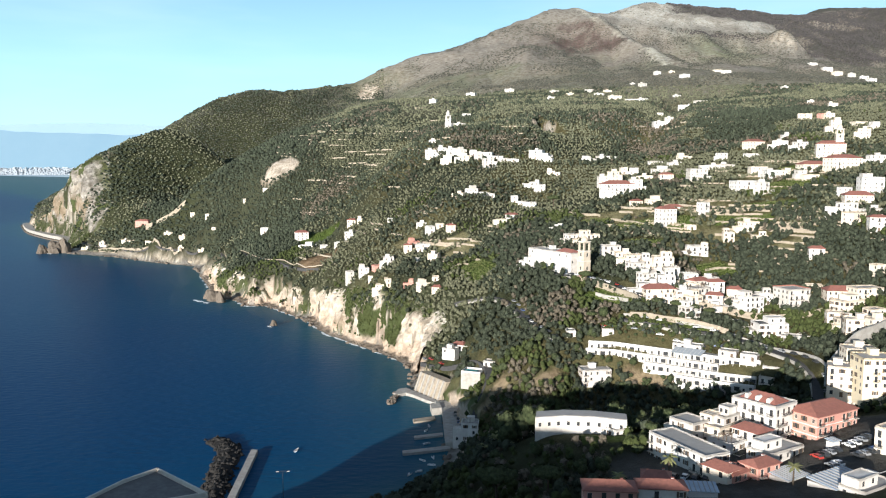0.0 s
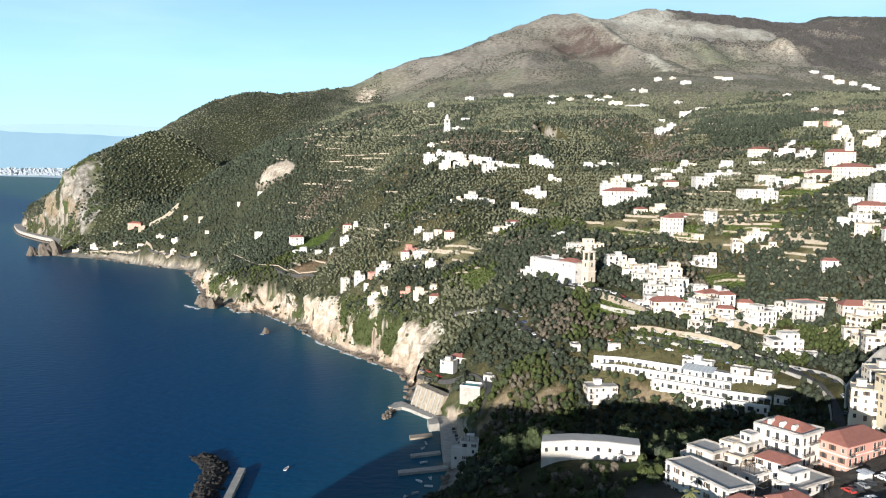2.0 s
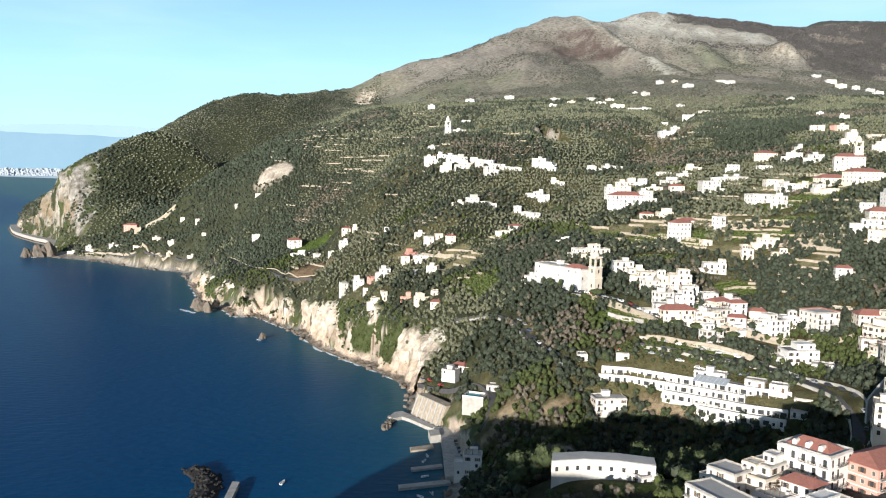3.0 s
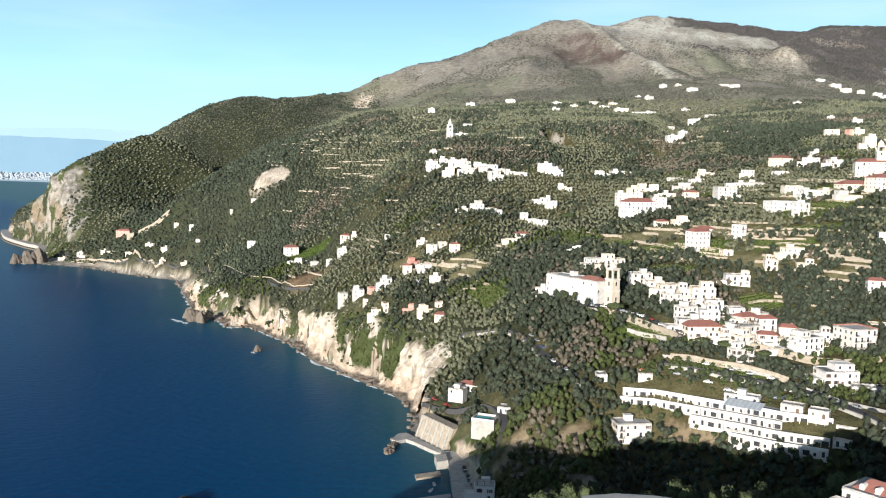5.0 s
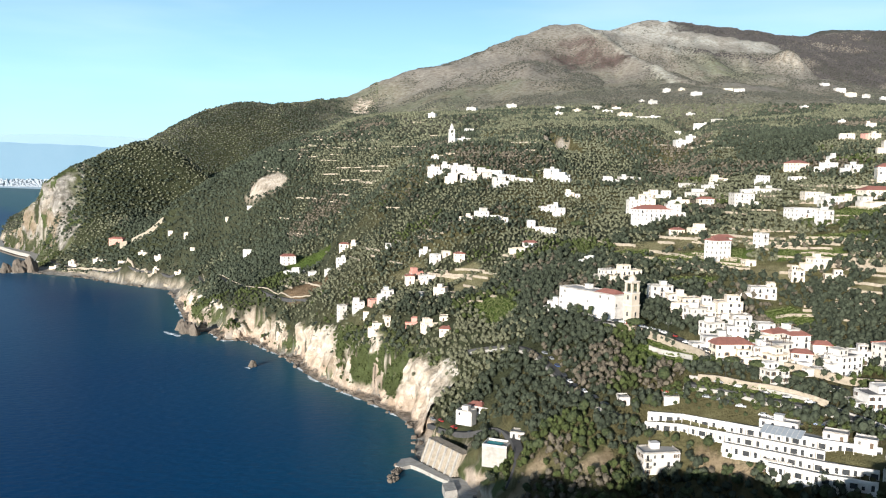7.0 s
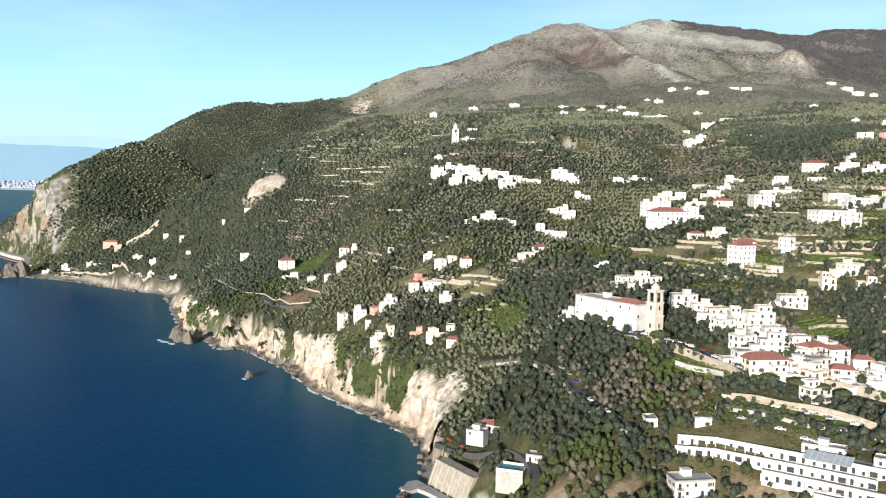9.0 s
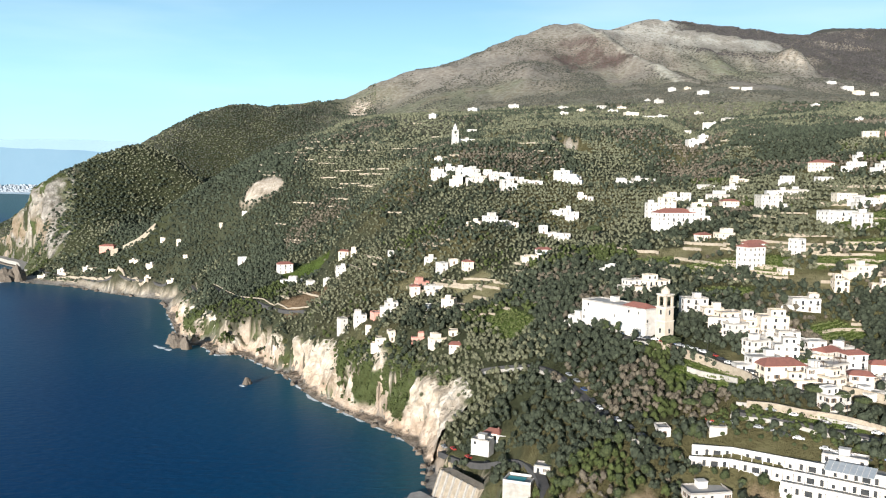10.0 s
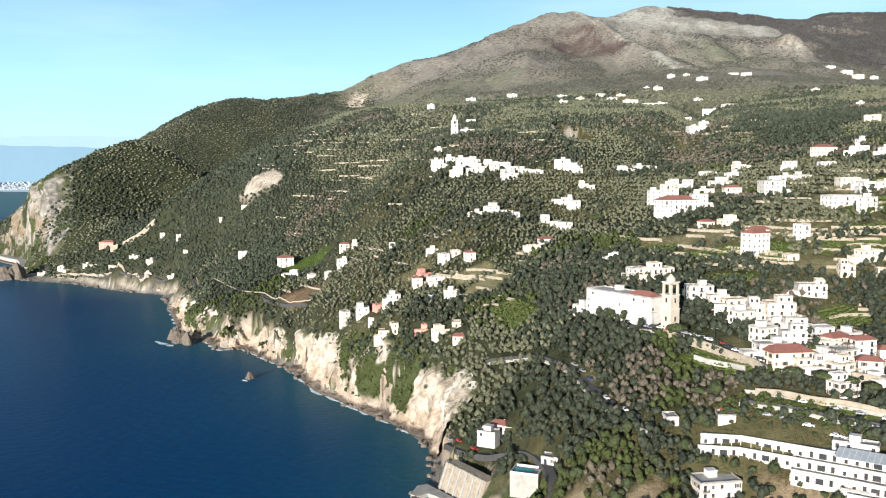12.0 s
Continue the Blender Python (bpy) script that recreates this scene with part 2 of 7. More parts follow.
def shore_distance(x, y):
    """Metres inland of the shoreline; negative at sea."""
    ring = COAST + INLAND
    best = np.full(x.shape, 1e9)
    inside = np.zeros(x.shape, bool)
    for i in range(len(ring)):
        (ax, ay), (bx, by) = ring[i], ring[(i + 1) % len(ring)]
        if i < len(COAST) - 1:
            k = np.clip(((x - ax) * (bx - ax) + (y - ay) * (by - ay)) / ((bx - ax) ** 2 + (by - ay) ** 2), 0, 1)
            best = np.minimum(best, np.hypot(x - ax - k * (bx - ax), y - ay - k * (by - ay)))
        cross = (ay > y) != (by > y)
        inside ^= cross & (x < (bx - ax) * (y - ay) / (by - ay + (by == ay)) + ax)
    return np.where(inside, best, -best)


NODES = np.array(RIDGE_BACK + BACK_SLOPE + HEAD_CREST + HEAD_BACK + SUMMITS + LEE_SIDE + HEADLAND + HOLLOW + SPUR_QUARRY + BAY + RAVINE + SPUR_CHURCH + MOUNTAIN + SHOULDER
                 + CLIFF_TOP + VILLAGE + TOWN_SLOPE + GORGE + NEAR_TOWN + TOWN_SHADE_HILL, float)
SOFT = 12.0


def kernel(r2):
    return np.sqrt(r2 + SOFT ** 2)


def solve_hills():
    p = NODES[:, :2]
    n = len(p)
    a = np.zeros((n + 3, n + 3))
    a[:n, :n] = kernel(((p[:, None] - p[None]) ** 2).sum(2)) + np.eye(n) * -6.0
    a[:n, n], a[:n, n + 1:] = 1, p
    a[n, :n], a[n + 1:, :n] = 1, p.T
    return np.linalg.solve(a, np.concatenate([NODES[:, 2], np.zeros(3)]))


HILL_W = solve_hills()


def hills(x, y):
    z = HILL_W[-3] + HILL_W[-2] * x + HILL_W[-1] * y
    for (px, py, _), w in zip(NODES, HILL_W):
        z = z + w * kernel((x - px) ** 2 + (y - py) ** 2)
    return z


def behind(x, y, line):
    """Metres behind a crest line, negative before it."""
    best, side = np.full(x.shape, 1e9), np.zeros(x.shape)
    for (ax, ay, _), (bx, by, _) in zip(line, line[1:]):
        ux, uy = bx - ax, by - ay
        k = np.clip(((x - ax) * ux + (y - ay) * uy) / (ux * ux + uy * uy), 0, 1)
        r = np.hypot(x - ax - k * ux, y - ay - k * uy)
        s = np.where(ux * (y - ay) - uy * (x - ax) > 0, r, -r)
        side = np.where(r < best, s, side)
        best = np.minimum(best, r)
    return side


QUARRY_CREST, CHURCH_CREST = SPUR_QUARRY[:8], SPUR_CHURCH[:7]
UPPER_RAVINE = [(330, 930, 0), (372, 1010, 0), (430, 1120, 0), (500, 1260, 0), (600, 1480, 0)]
GRASS_SPUR = [(816, 2840, 0), (826, 2623, 0), (866, 2540, 0), (880, 2406, 0), (843, 2135, 0)]
TREE_BELT = [(1142, 2685, 0), (1256, 2740, 0), (1324, 2735, 0), (1406, 2745, 0)]


def ground_height(x, y):
    x, y = np.asarray(x, float), np.asarray(y, float)
    d = shore_distance(x, y)
    z = hills(x, y)
    s = behind(x, y, QUARRY_CREST)
    z = z - 34 * smooth(4, 70, s) * (1 - smooth(140, 330, s)) * smooth(60, 130, z) * (y < 2300)
    s = behind(x, y, CHURCH_CREST)
    z = z - 16 * smooth(2, 30, s) * (1 - smooth(50, 110, s)) * smooth(40, 80, z)
    s = behind(x, y, GRASS_SPUR)
    z = z + (26 * np.exp(-(s / 45) ** 2) - 22 * np.exp(-((s + 130) / 70) ** 2) - 16 * np.exp(-((s - 110) / 60) ** 2)) * smooth(2050, 2250, y) * (1 - smooth(2650, 2800, y))
    ledge = smooth(20, 13, abs(x - 264)) * smooth(1112, 1094, y - 6 * fbm(x / 6, y / 30, 19, 3)) * smooth(1000, 1085, y)
    z = z - 18 * ledge - 26 * np.exp(-((x - 266) / 4) ** 2) * smooth(1070, 1084, y) * (1 - smooth(1120, 1140, y))
    z = z - 20 * np.exp(-(behind(x, y, UPPER_RAVINE) / 30) ** 2) * smooth(920, 980, y) * (1 - smooth(1420, 1560, y))
    z = z + 30 * np.exp(-(((x - 1468) / 48) ** 2 + ((y - 2720) / 60) ** 2)) - 45 * np.exp(-(((x - 1560) / 70) ** 2 + ((y - 2860) / 90) ** 2))
    far = smooth(1500, 2600, y)
    # gullies and knolls
    z = z + (5 + 20 * far) * fbm(x / 260, y / 260, 3, 5) * smooth(40, 200, d) * smooth(600, 1400, y)
    z = z + 1.6 * fbm(x / 22, y / 22, 8, 3) * smooth(20, 60, d)
    z = z - 70 * far * smooth(80, 420, 2250 + 0.75 * (x + 60) - y) * (0.22 - abs(fbm((x - 0.3 * y) / 190, (y + 0.3 * x) / 420, 63, 3))) * smooth(250, 330, z) * (1 - smooth(560, 650, z))
    z = z - 16 * far * abs(fbm((x - 0.5 * y) / 60, (y + 0.5 * x) / 210, 43, 3)) * smooth(230, 330, z)
    # stepped terraces on the farmed slopes
    lift = 3.2
    band = smooth(500, 700, y) * (1 - smooth(1150, 1500, y)) * smooth(60, 140, d) * 0.55
    k = z / lift
    z = z + band * lift * (np.floor(k) + smooth(0.55, 1.0, k - np.floor(k)) - k)
    z = np.maximum(z, 3.0)
    rough = fbm(x / 24, y / 24, 5, 5) - 0.5 * abs(fbm((x - 0.6 * y) / 9, (y + 0.6 * x) / 60, 15, 3))
    width = 15 + 12 * vnoise(x / 60, y / 60, 21)
    width = width + 45 * smooth(1040, 1130, y) * (1 - smooth(1480, 1560, y))
    q = d + 13 * rough * smooth(2, 10, d)
    ramp = 0.64 * np.clip((q - 5) / (0.55 * width), 0, 1) ** 0.85 + 0.36 * smooth(0.35 * width, 2.1 * width, q)
    beach = 1.6 * np.clip(d / 7, 0, 1)
    land = beach + (z - 1.6) * ramp
    return np.where(d > 0, land, np.maximum(d * 0.35, -14.0))
# ---------------------------------------------------------------- end of terrain shape


def grid_mesh(name, x, y, z, keep=None):
    """A sheet from 2D arrays of points."""
    n, m = x.shape
    i = np.arange(n * m).reshape(n, m)
    quads = np.stack([i[:-1, :-1], i[:-1, 1:], i[1:, 1:], i[1:, :-1]], -1).reshape(-1, 4)
    if keep is not None:
        quads = quads[keep[:-1, :-1].ravel() | keep[1:, 1:].ravel() | keep[:-1, 1:].ravel() | keep[1:, :-1].ravel()]
    return quick_mesh(name, np.stack([x, y, z], -1).reshape(-1, 3), quads)


def quick_mesh(name, verts, faces, smooth_shade=True):
    """A mesh from arrays; faces all have the same number of corners."""
    me = bpy.data.meshes.new(name)
    k = faces.shape[1]
    me.vertices.add(len(verts))
    me.vertices.foreach_set("co", np.ascontiguousarray(verts, np.float32).ravel())
    me.loops.add(faces.size)
    me.loops.foreach_set("vertex_index", np.ascontiguousarray(faces, np.int32).ravel())
    me.polygons.add(len(faces))
    me.polygons.foreach_set("loop_start", np.arange(0, faces.size, k, dtype=np.int32))
    me.polygons.foreach_set("use_smooth", np.full(len(faces), smooth_shade))
    me.update(calc_edges=True)
    return me


def paint(me, colors):
    at = me.color_attributes.new("cover", "FLOAT_COLOR", "POINT")
    at.data.foreach_set("color", np.concatenate([colors, np.ones((len(colors), 1))], 1).astype(np.float32).ravel())


# ---------------------------------------------------------------- the land
def spaced(stops):
    return np.concatenate([np.arange(a, b, s) for a, b, s in stops])


rows_y = np.concatenate([np.arange(-400, 180, 12.0), 180 * np.exp(np.arange(0, math.log(1400 / 180), 0.0052)), 1400 * np.exp(np.arange(0, math.log(4700 / 1400), 0.0075))])
cols_s = spaced([(-1.6, -0.44, 0.04), (-0.44, 0.30, 0.0019), (0.30, 0.74, 0.0028), (0.74, 1.7, 0.04)])
gy, gs = np.meshgrid(rows_y, cols_s, indexing="ij")
gx = gs * (gy + 40 + 260 * np.exp(-np.clip(gy + 400, 0, None) / 500))
gz = ground_height(gx, gy)
gd = shore_distance(gx, gy)


def rock_top(x, y):
    """Height up to which the sea cliff is bare rock."""
    return 27 - 9 * smooth(745, 800, y) + 18 * fbm(x / 34, y / 34, 71, 3) + 9 * smooth(720, 660, y) * smooth(590, 620, y) - 8 * smooth(600, 570, y)


def dark_ridge(x, y):
    """Where the far ridge and the valley beyond the crag are wooded."""
    n = 70 * fbm(x / 90, y / 90, 31, 4)
    top = smooth(2960, 3010, y - 0.05 * (x - 1300) + n) * smooth(1180, 1260, x + n)
    return np.maximum(top, smooth(1500, 1580, x - 0.12 * (y - 2700) + n) * smooth(2450, 2650, y + n))


def cover_color(x, y, z, d, steep):
    """Base colour of what covers the ground there."""
    n1, n2 = fbm(x / 90, y / 90, 31, 4), fbm(x / 14, y / 14, 41, 3)
    col = np.empty(x.shape + (3,))
    col[:] = (0.055, 0.062, 0.032)
    def blend(c, f):
        f = np.clip(f, 0, 1)[..., None]
        col[:] = col * (1 - f) + np.array(c) * f
    open_slope = smooth(200, 300, z) * smooth(-100, 150, x)
    blend((0.062, 0.068, 0.042), 0.85 * smooth(560, 760, y) * smooth(0, -30, behind(x, y, QUARRY_CREST)))
    # mountain slope tones are lifted to hold the haze of distance
    blend((0.27, 0.258, 0.205), 0.9 * open_slope)
    blend((0.13, 0.12, 0.06), smooth(-0.05, 0.25, n1 + 0.4 * n2) * smooth(-50, 100, x) * (1 - open_slope))
    blend((0.20, 0.215, 0.145), 0.7 * open_slope * smooth(0.0, 0.2, fbm(x / 130, y / 130, 33, 4)))
    blend((0.30, 0.27, 0.20), 0.6 * open_slope * smooth(0.1, 0.25, fbm(x / 45, y / 45, 36, 4)))
    garden = smooth(195, 225, x) * (1 - smooth(420, 480, x)) * smooth(500, 530, y) * (1 - smooth(730, 800, y))
    blend((0.16, 0.155, 0.075), 0.75 * garden * smooth(-0.25, 0.15, n1 + 0.5 * n2))
    # brown winter wood and pale grass high on the mountain
    high = smooth(330, 480, z + 120 * n1)
    blend((0.31, 0.285, 0.25), 0.9 * high)
    blend((0.13, 0.088, 0.08), high * smooth(0.25, 0.7, np.exp(-(((x - 720) / 150) ** 2 + ((y - 2540) / 150) ** 2)) + 0.5 * n1) * 0.85)
    top = smooth(560, 660, z + 90 * n1) * smooth(700, 900, x - (3000 - y) * 0.25) * (1 - smooth(1500, 1750, x))
    blend((0.56, 0.54, 0.48), top * 0.95)
    lane = abs(behind(x, y, GRASS_SPUR)) / 20 + 1.2 * n2 + 0.8 * n1
    blend((0.58, 0.56, 0.47), 0.9 * smooth(1.3, 0.6, lane))
    blend((0.24, 0.27, 0.16), 0.8 * np.exp(-(((x - 1210) / 150) ** 2 + ((y - 2500) / 170) ** 2)))
    blend((0.08, 0.082, 0.07), 0.9 * dark_ridge(x, y))
    # bare rock on the sea cliffs and crags
    n3, n4 = fbm((x + 0.7 * y) / 11, z / 8, 47, 4), fbm((x - 0.4 * y) / 30, z / 22, 57, 3)
    crag = np.exp(-(((x + 87) / 30) ** 2 + ((y - 1285) / 24) ** 2)) + 1.4 * np.exp(-(((x - 82) / 30) ** 2 + ((y - 2428) / 50) ** 2)) + np.exp(-(((x - 264) / 16) ** 2 + ((y - 1100) / 14) ** 2))
    head = np.exp(-(((x + 490) / 62) ** 2 + ((y - 1645) / 60) ** 2)) + np.exp(-(((x + 333) / 14) ** 2 + ((y - 1560) / 30) ** 2))
    head = head + 1.2 * np.exp(-(((x - 1474) / 55) ** 2 + ((y - 2715) / 60) ** 2)) + np.exp(-(((x - 2140) / 60) ** 2 + ((y - 3400) / 70) ** 2)) + np.exp(-(((x - 2010) / 45) ** 2 + ((y - 3250) / 60) ** 2)) + np.exp(-(((x - 1883) / 130) ** 2 + ((y - 3131) / 60) ** 2))
    crag = crag + head
    shore_rock = smooth(2.0, -4.0, z - rock_top(x, y) - 10 * n3) * (d < 70)
    bay = smooth(1040, 1120, y) * (1 - smooth(1500, 1580, y))
    face = smooth(0.3, 0.6, steep) * shore_rock * (1 - 0.9 * bay)
    stone = np.maximum(face, smooth(0.36, 0.5, crag * (1 - 0.25 * head) + (0.45 + 0.5 * head) * n3))
    blend((0.60, 0.525, 0.435), stone)
    blend((0.42, 0.385, 0.33), np.clip(head, 0, 1) * stone)
    blend((0.25, 0.235, 0.21), stone * np.exp(-(((x - 264) / 24) ** 2 + ((y - 1100) / 24) ** 2)))
    blend((0.33, 0.28, 0.22), stone * smooth(0.05, 0.28, n3))
    blend((0.57, 0.45, 0.35), face * smooth(20, 6, z + 14 * n4) * 0.7)
    blend((0.07, 0.095, 0.03), face * smooth(0.14, 0.2, n4 + 0.3 * n3) * 0.95)
    blend((0.52, 0.46, 0.37), bay * smooth(30, 18, d + 12 * n2) * smooth(11, 6, z) * (d > 0))
    blend((0.30, 0.27, 0.23), 0.7 * smooth(0.12, 0.3, fbm(x / 60, y / 60, 61, 4)) * smooth(300, 420, z))
    blend((0.30, 0.28, 0.25), smooth(3.0, 1.5, z) * (d > 0))
    return col


def field(col, x, y, cx, cy, rx, ry, turn, c, strength=0.95):
    u = (x - cx) * math.cos(turn) + (y - cy) * math.sin(turn)
    v = -(x - cx) * math.sin(turn) + (y - cy) * math.cos(turn)
    f = strength * smooth(1.15, 0.85, np.maximum(abs(u) / rx, abs(v) / ry) + 0.25 * vnoise(x / 9, y / 9, 77))
    col[:] = col * (1 - f[..., None]) + np.array(c) * f[..., None]


slope = np.hypot(np.gradient(gz, axis=0) / np.gradient(gy, axis=0), np.gradient(gz, axis=1) / np.maximum(np.gradient(gx, axis=1), 0.1))
land_color = cover_color(gx, gy, gz, gd, slope)
# open fields, lawns and bare plots: x, y, half length, half width, turn, colour
OCHRE = (0.33, 0.26, 0.17)
GRASS, DRY, SOIL = (0.10, 0.145, 0.034), (0.24, 0.22, 0.12), (0.26, 0.18, 0.11)
FIELDS = [(-16, 1016, 34, 26, 0.2, GRASS), (236, 628, 34, 12, -0.5, GRASS), (250, 604, 14, 7, -0.5, GRASS), (246, 531, 15, 11, 0.3, GRASS), (163, 489, 17, 8, -0.95, GRASS), (111, 435, 8, 4, 0.3, OCHRE), (84, 447, 9, 4, 0.5, OCHRE), (160, 424, 12, 3, -0.8, OCHRE), (186, 444, 16, 5, -0.6, GRASS),
          (-22, 880, 16, 20, 0.3, SOIL), (100, 705, 18, 14, 0.2, DRY), (106, 640, 10, 26, 0.1, GRASS), (225, 668, 30, 14, -0.4, DRY),
          (98, 290, 12, 4, -0.3, GRASS), (150, 248, 62, 32, 0.2, (0.10, 0.098, 0.092)), (165, 290, 40, 10, 0.3, (0.09, 0.088, 0.084)),
          (240, 458, 14, 6, -0.3, DRY), (370, 668, 40, 14, 0.2, GRASS), 
          (262, 588, 26, 9, -0.4, DRY), (300, 600, 22, 9, -0.3, GRASS), (285, 640, 24, 8, -0.4, DRY), (330, 620, 22, 9, -0.2, GRASS), (310, 545, 16, 9, 0.2, DRY), (205, 668, 16, 8, -0.4, GRASS),
          (345, 700, 26, 9, 0.1, DRY), (395, 715, 26, 9, 0.2, GRASS), (190, 560, 10, 8, -0.4, DRY), (215, 585, 14, 7, -0.4, GRASS), (98, 735, 14, 8, 0.2, DRY), (60, 770, 12, 10, 0.2, DRY)]
for fx, fy, ra, rb, turn, tone in FIELDS:
    field(land_color, gx, gy, fx, fy, ra, rb, turn, tone)
# crags: push steep ground in and out so that it breaks up
craggy = smooth(0.8, 1.6, slope) * smooth(2, 8, gz) * (gy < 1100)
gx = gx - 5.5 * craggy * fbm((gx + gy) / 9, gz / 6, 83, 4)
gy = gy - 7.0 * craggy * fbm((gx - gy) / 8, gz / 7, 87, 4)
ground_me = grid_mesh("ground", gx, gy, gz, keep=gd > -12)
paint(ground_me, land_color.reshape(-1, 3))
ground_me.materials.append(GROUND)
ground = tagged(new("ground", ground_me), "steep green coastal hillside with terraces and pale cliffs", "ground", kind="structure")

# ---------------------------------------------------------------- the sea, lifting very slightly far out to meet the far shore
sy, ss = np.meshgrid(np.concatenate([np.arange(-400, 1200, 10.0), np.arange(1200, 4300, 40.0)]), np.arange(-3.0, 0.45, 0.022), indexing="ij")
sx = ss * (sy + 430)
sr = np.hypot(sx, sy)
sz = 100 * np.clip((sr - 2300) / 2480, 0, 1.02) ** 1.6
sd = -shore_distance(sx, sy)
shallow = np.exp(-np.clip(sd + 10 * fbm(sx / 40, sy / 40, 3), 0, 999) / 26)[..., None]
teal = 0.9 * np.exp(-np.clip(sd + 50 * fbm(sx / 160, sy / 160, 4), 0, 999) / 170)[..., None]
sea_color = np.array((0.0003, 0.029, 0.108)) * (1 - teal) + np.array((0.0005, 0.068, 0.146)) * teal
sea_color = sea_color * (1 - 0.8 * shallow) + np.array((0.03, 0.105, 0.11)) * 0.8 * shallow
sea_me = grid_mesh("sea", sx, sy, sz)
paint(sea_me, sea_color.reshape(-1, 3))
sea_me.materials.append(SEA)
sea = tagged(new("water", sea_me), "calm deep blue sea, greener along the shore", "sea", kind="structure")


# ---------------------------------------------------------------- the sea cliff, a craggy skin over the steep shore
def fbm3(x, y, z, size, seed, octaves=4):
    return 0.6 * fbm((x + 0.37 * z) / size, (y - 0.61 * z) / size, seed, octaves) + 0.6 * fbm(z / size * 1.2, (x - y) / size, seed + 9, octaves)


def coast_run(y_from, y_to, step):
    """Points along the shoreline between two stations, evenly spaced and eased, with the way inland at each."""
    pts = np.array([q for q in COAST if y_to <= q[1] <= y_from], float)
    seg = np.hypot(*np.diff(pts, axis=0).T)
    s = np.concatenate([[0], np.cumsum(seg)])
    t = np.arange(0, s[-1], step)
    c = np.stack([np.interp(t, s, pts[:, 0]), np.interp(t, s, pts[:, 1])], -1)
    for _ in range(6):
        c[1:-1] = (c[:-2] + 2 * c[1:-1] + c[2:]) / 4
    g = np.gradient(c, axis=0)
    for _ in range(20):
        g[1:-1] = (g[:-2] + 2 * g[1:-1] + g[2:]) / 4
    g = g / np.hypot(g[:, 0], g[:, 1])[:, None]
    return c, np.stack([-g[:, 1], g[:, 0]], -1)


def cliff_skin(name, y_from, y_to, deep, step, label, rows=44, bold=1.0, grey=False):
    c, inland = coast_run(y_from, y_to, step)
    if shore_distance(c[5:6, 0] + 20 * inland[5:6, 0], c[5:6, 1] + 20 * inland[5:6, 1])[0] < 0:
        inland = -inland
    d = np.linspace(1.0, 1.0, 60)[None] + np.linspace(0, 1, 60)[None] * (np.interp(c[:, 1], *deep)[:, None] - 1)
    px, py = c[:, None, 0] + d * inland[:, None, 0], c[:, None, 1] + d * inland[:, None, 1]
    pz = ground_height(px, py)
    arc = np.concatenate([np.zeros((len(c), 1)), np.cumsum(np.hypot(np.diff(d, axis=1), np.diff(pz, axis=1)), 1)], 1)
    t = np.linspace(0, 1, rows)
    x, y, z = (np.stack([np.interp(t * arc[i, -1], arc[i], q[i]) for i in range(len(c))]) for q in (px, py, pz))
    rough = bold * (fbm3(x, y, z, 16 * bold, 101) * 5.0 + fbm3(x, y, z, 5 * bold, 131, 3) * 2.4)
    ends = smooth(0, 0.06, t)[None] * (1 - smooth(0.8, 1.0, t))[None]
    push = ends * (1.4 + rough) - 2.5 * smooth(0.8, 1.0, t)[None]
    x = x - inland[:, None, 0] * push
    y = y - inland[:, None, 1] * push
    z = z + ends * (0.5 + 1.8 * fbm3(x, y, z, 7, 151, 3)) - 1.5 * smooth(0.85, 1.0, t)[None]
    n, m = fbm3(x, y, z, 6, 171, 4), fbm3(x, y, z, 26, 191, 3)
    col = np.empty(x.shape + (3,))
    col[:] = (0.62, 0.54, 0.445)
    def blend(k, f):
        f = np.clip(f, 0, 1)[..., None]
        col[:] = col * (1 - f) + np.array(k) * f
    blend((0.40, 0.345, 0.28), smooth(0.02, 0.24, n))
    blend((0.74, 0.68, 0.59), smooth(-0.08, -0.3, n))
    if grey:
        col[:] = (0.30, 0.278, 0.245)
        blend((0.17, 0.157, 0.138), smooth(0.05, 0.28, n))
        blend((0.46, 0.432, 0.385), smooth(-0.05, -0.25, n))
        blend((0.31, 0.25, 0.18), smooth(0.02, 0.2, fbm3(x, y, z, 40, 211, 3)) * smooth(100, 70, z))
        blend((0.08, 0.09, 0.05), np.maximum(smooth(0.16, 0.2, m), smooth(34, 24, z + 40 * m)))
    else:
        blend((0.60, 0.46, 0.35), 0.7 * smooth(16, 4, z + 16 * m))
    blend((0.20, 0.17, 0.14), smooth(3.5, 1.2, z + 3 * n))
    blend((0.08, 0.10, 0.04), smooth(0.13, 0.2, m + 0.2 * n) * smooth(5, 9, z))
    blend((0.10, 0.11, 0.05), np.broadcast_to(smooth(0.72, 0.86, t)[None], x.shape) * smooth(-0.3, 0.1, n))
    me = grid_mesh(name, x, y, z)
    me.polygons.foreach_set("use_smooth", np.zeros(len(me.polygons), bool))
    paint(me, col.reshape(-1, 3))
    me.materials.append(GROUND)
    tagged(new(name, me), label, "cliff", kind="structure")
    green = (m + 0.2 * n > 0.12) & (z > 6) | (z < 28 - 40 * m) & (z > 4) & grey
    return x[green], y[green], z[green]


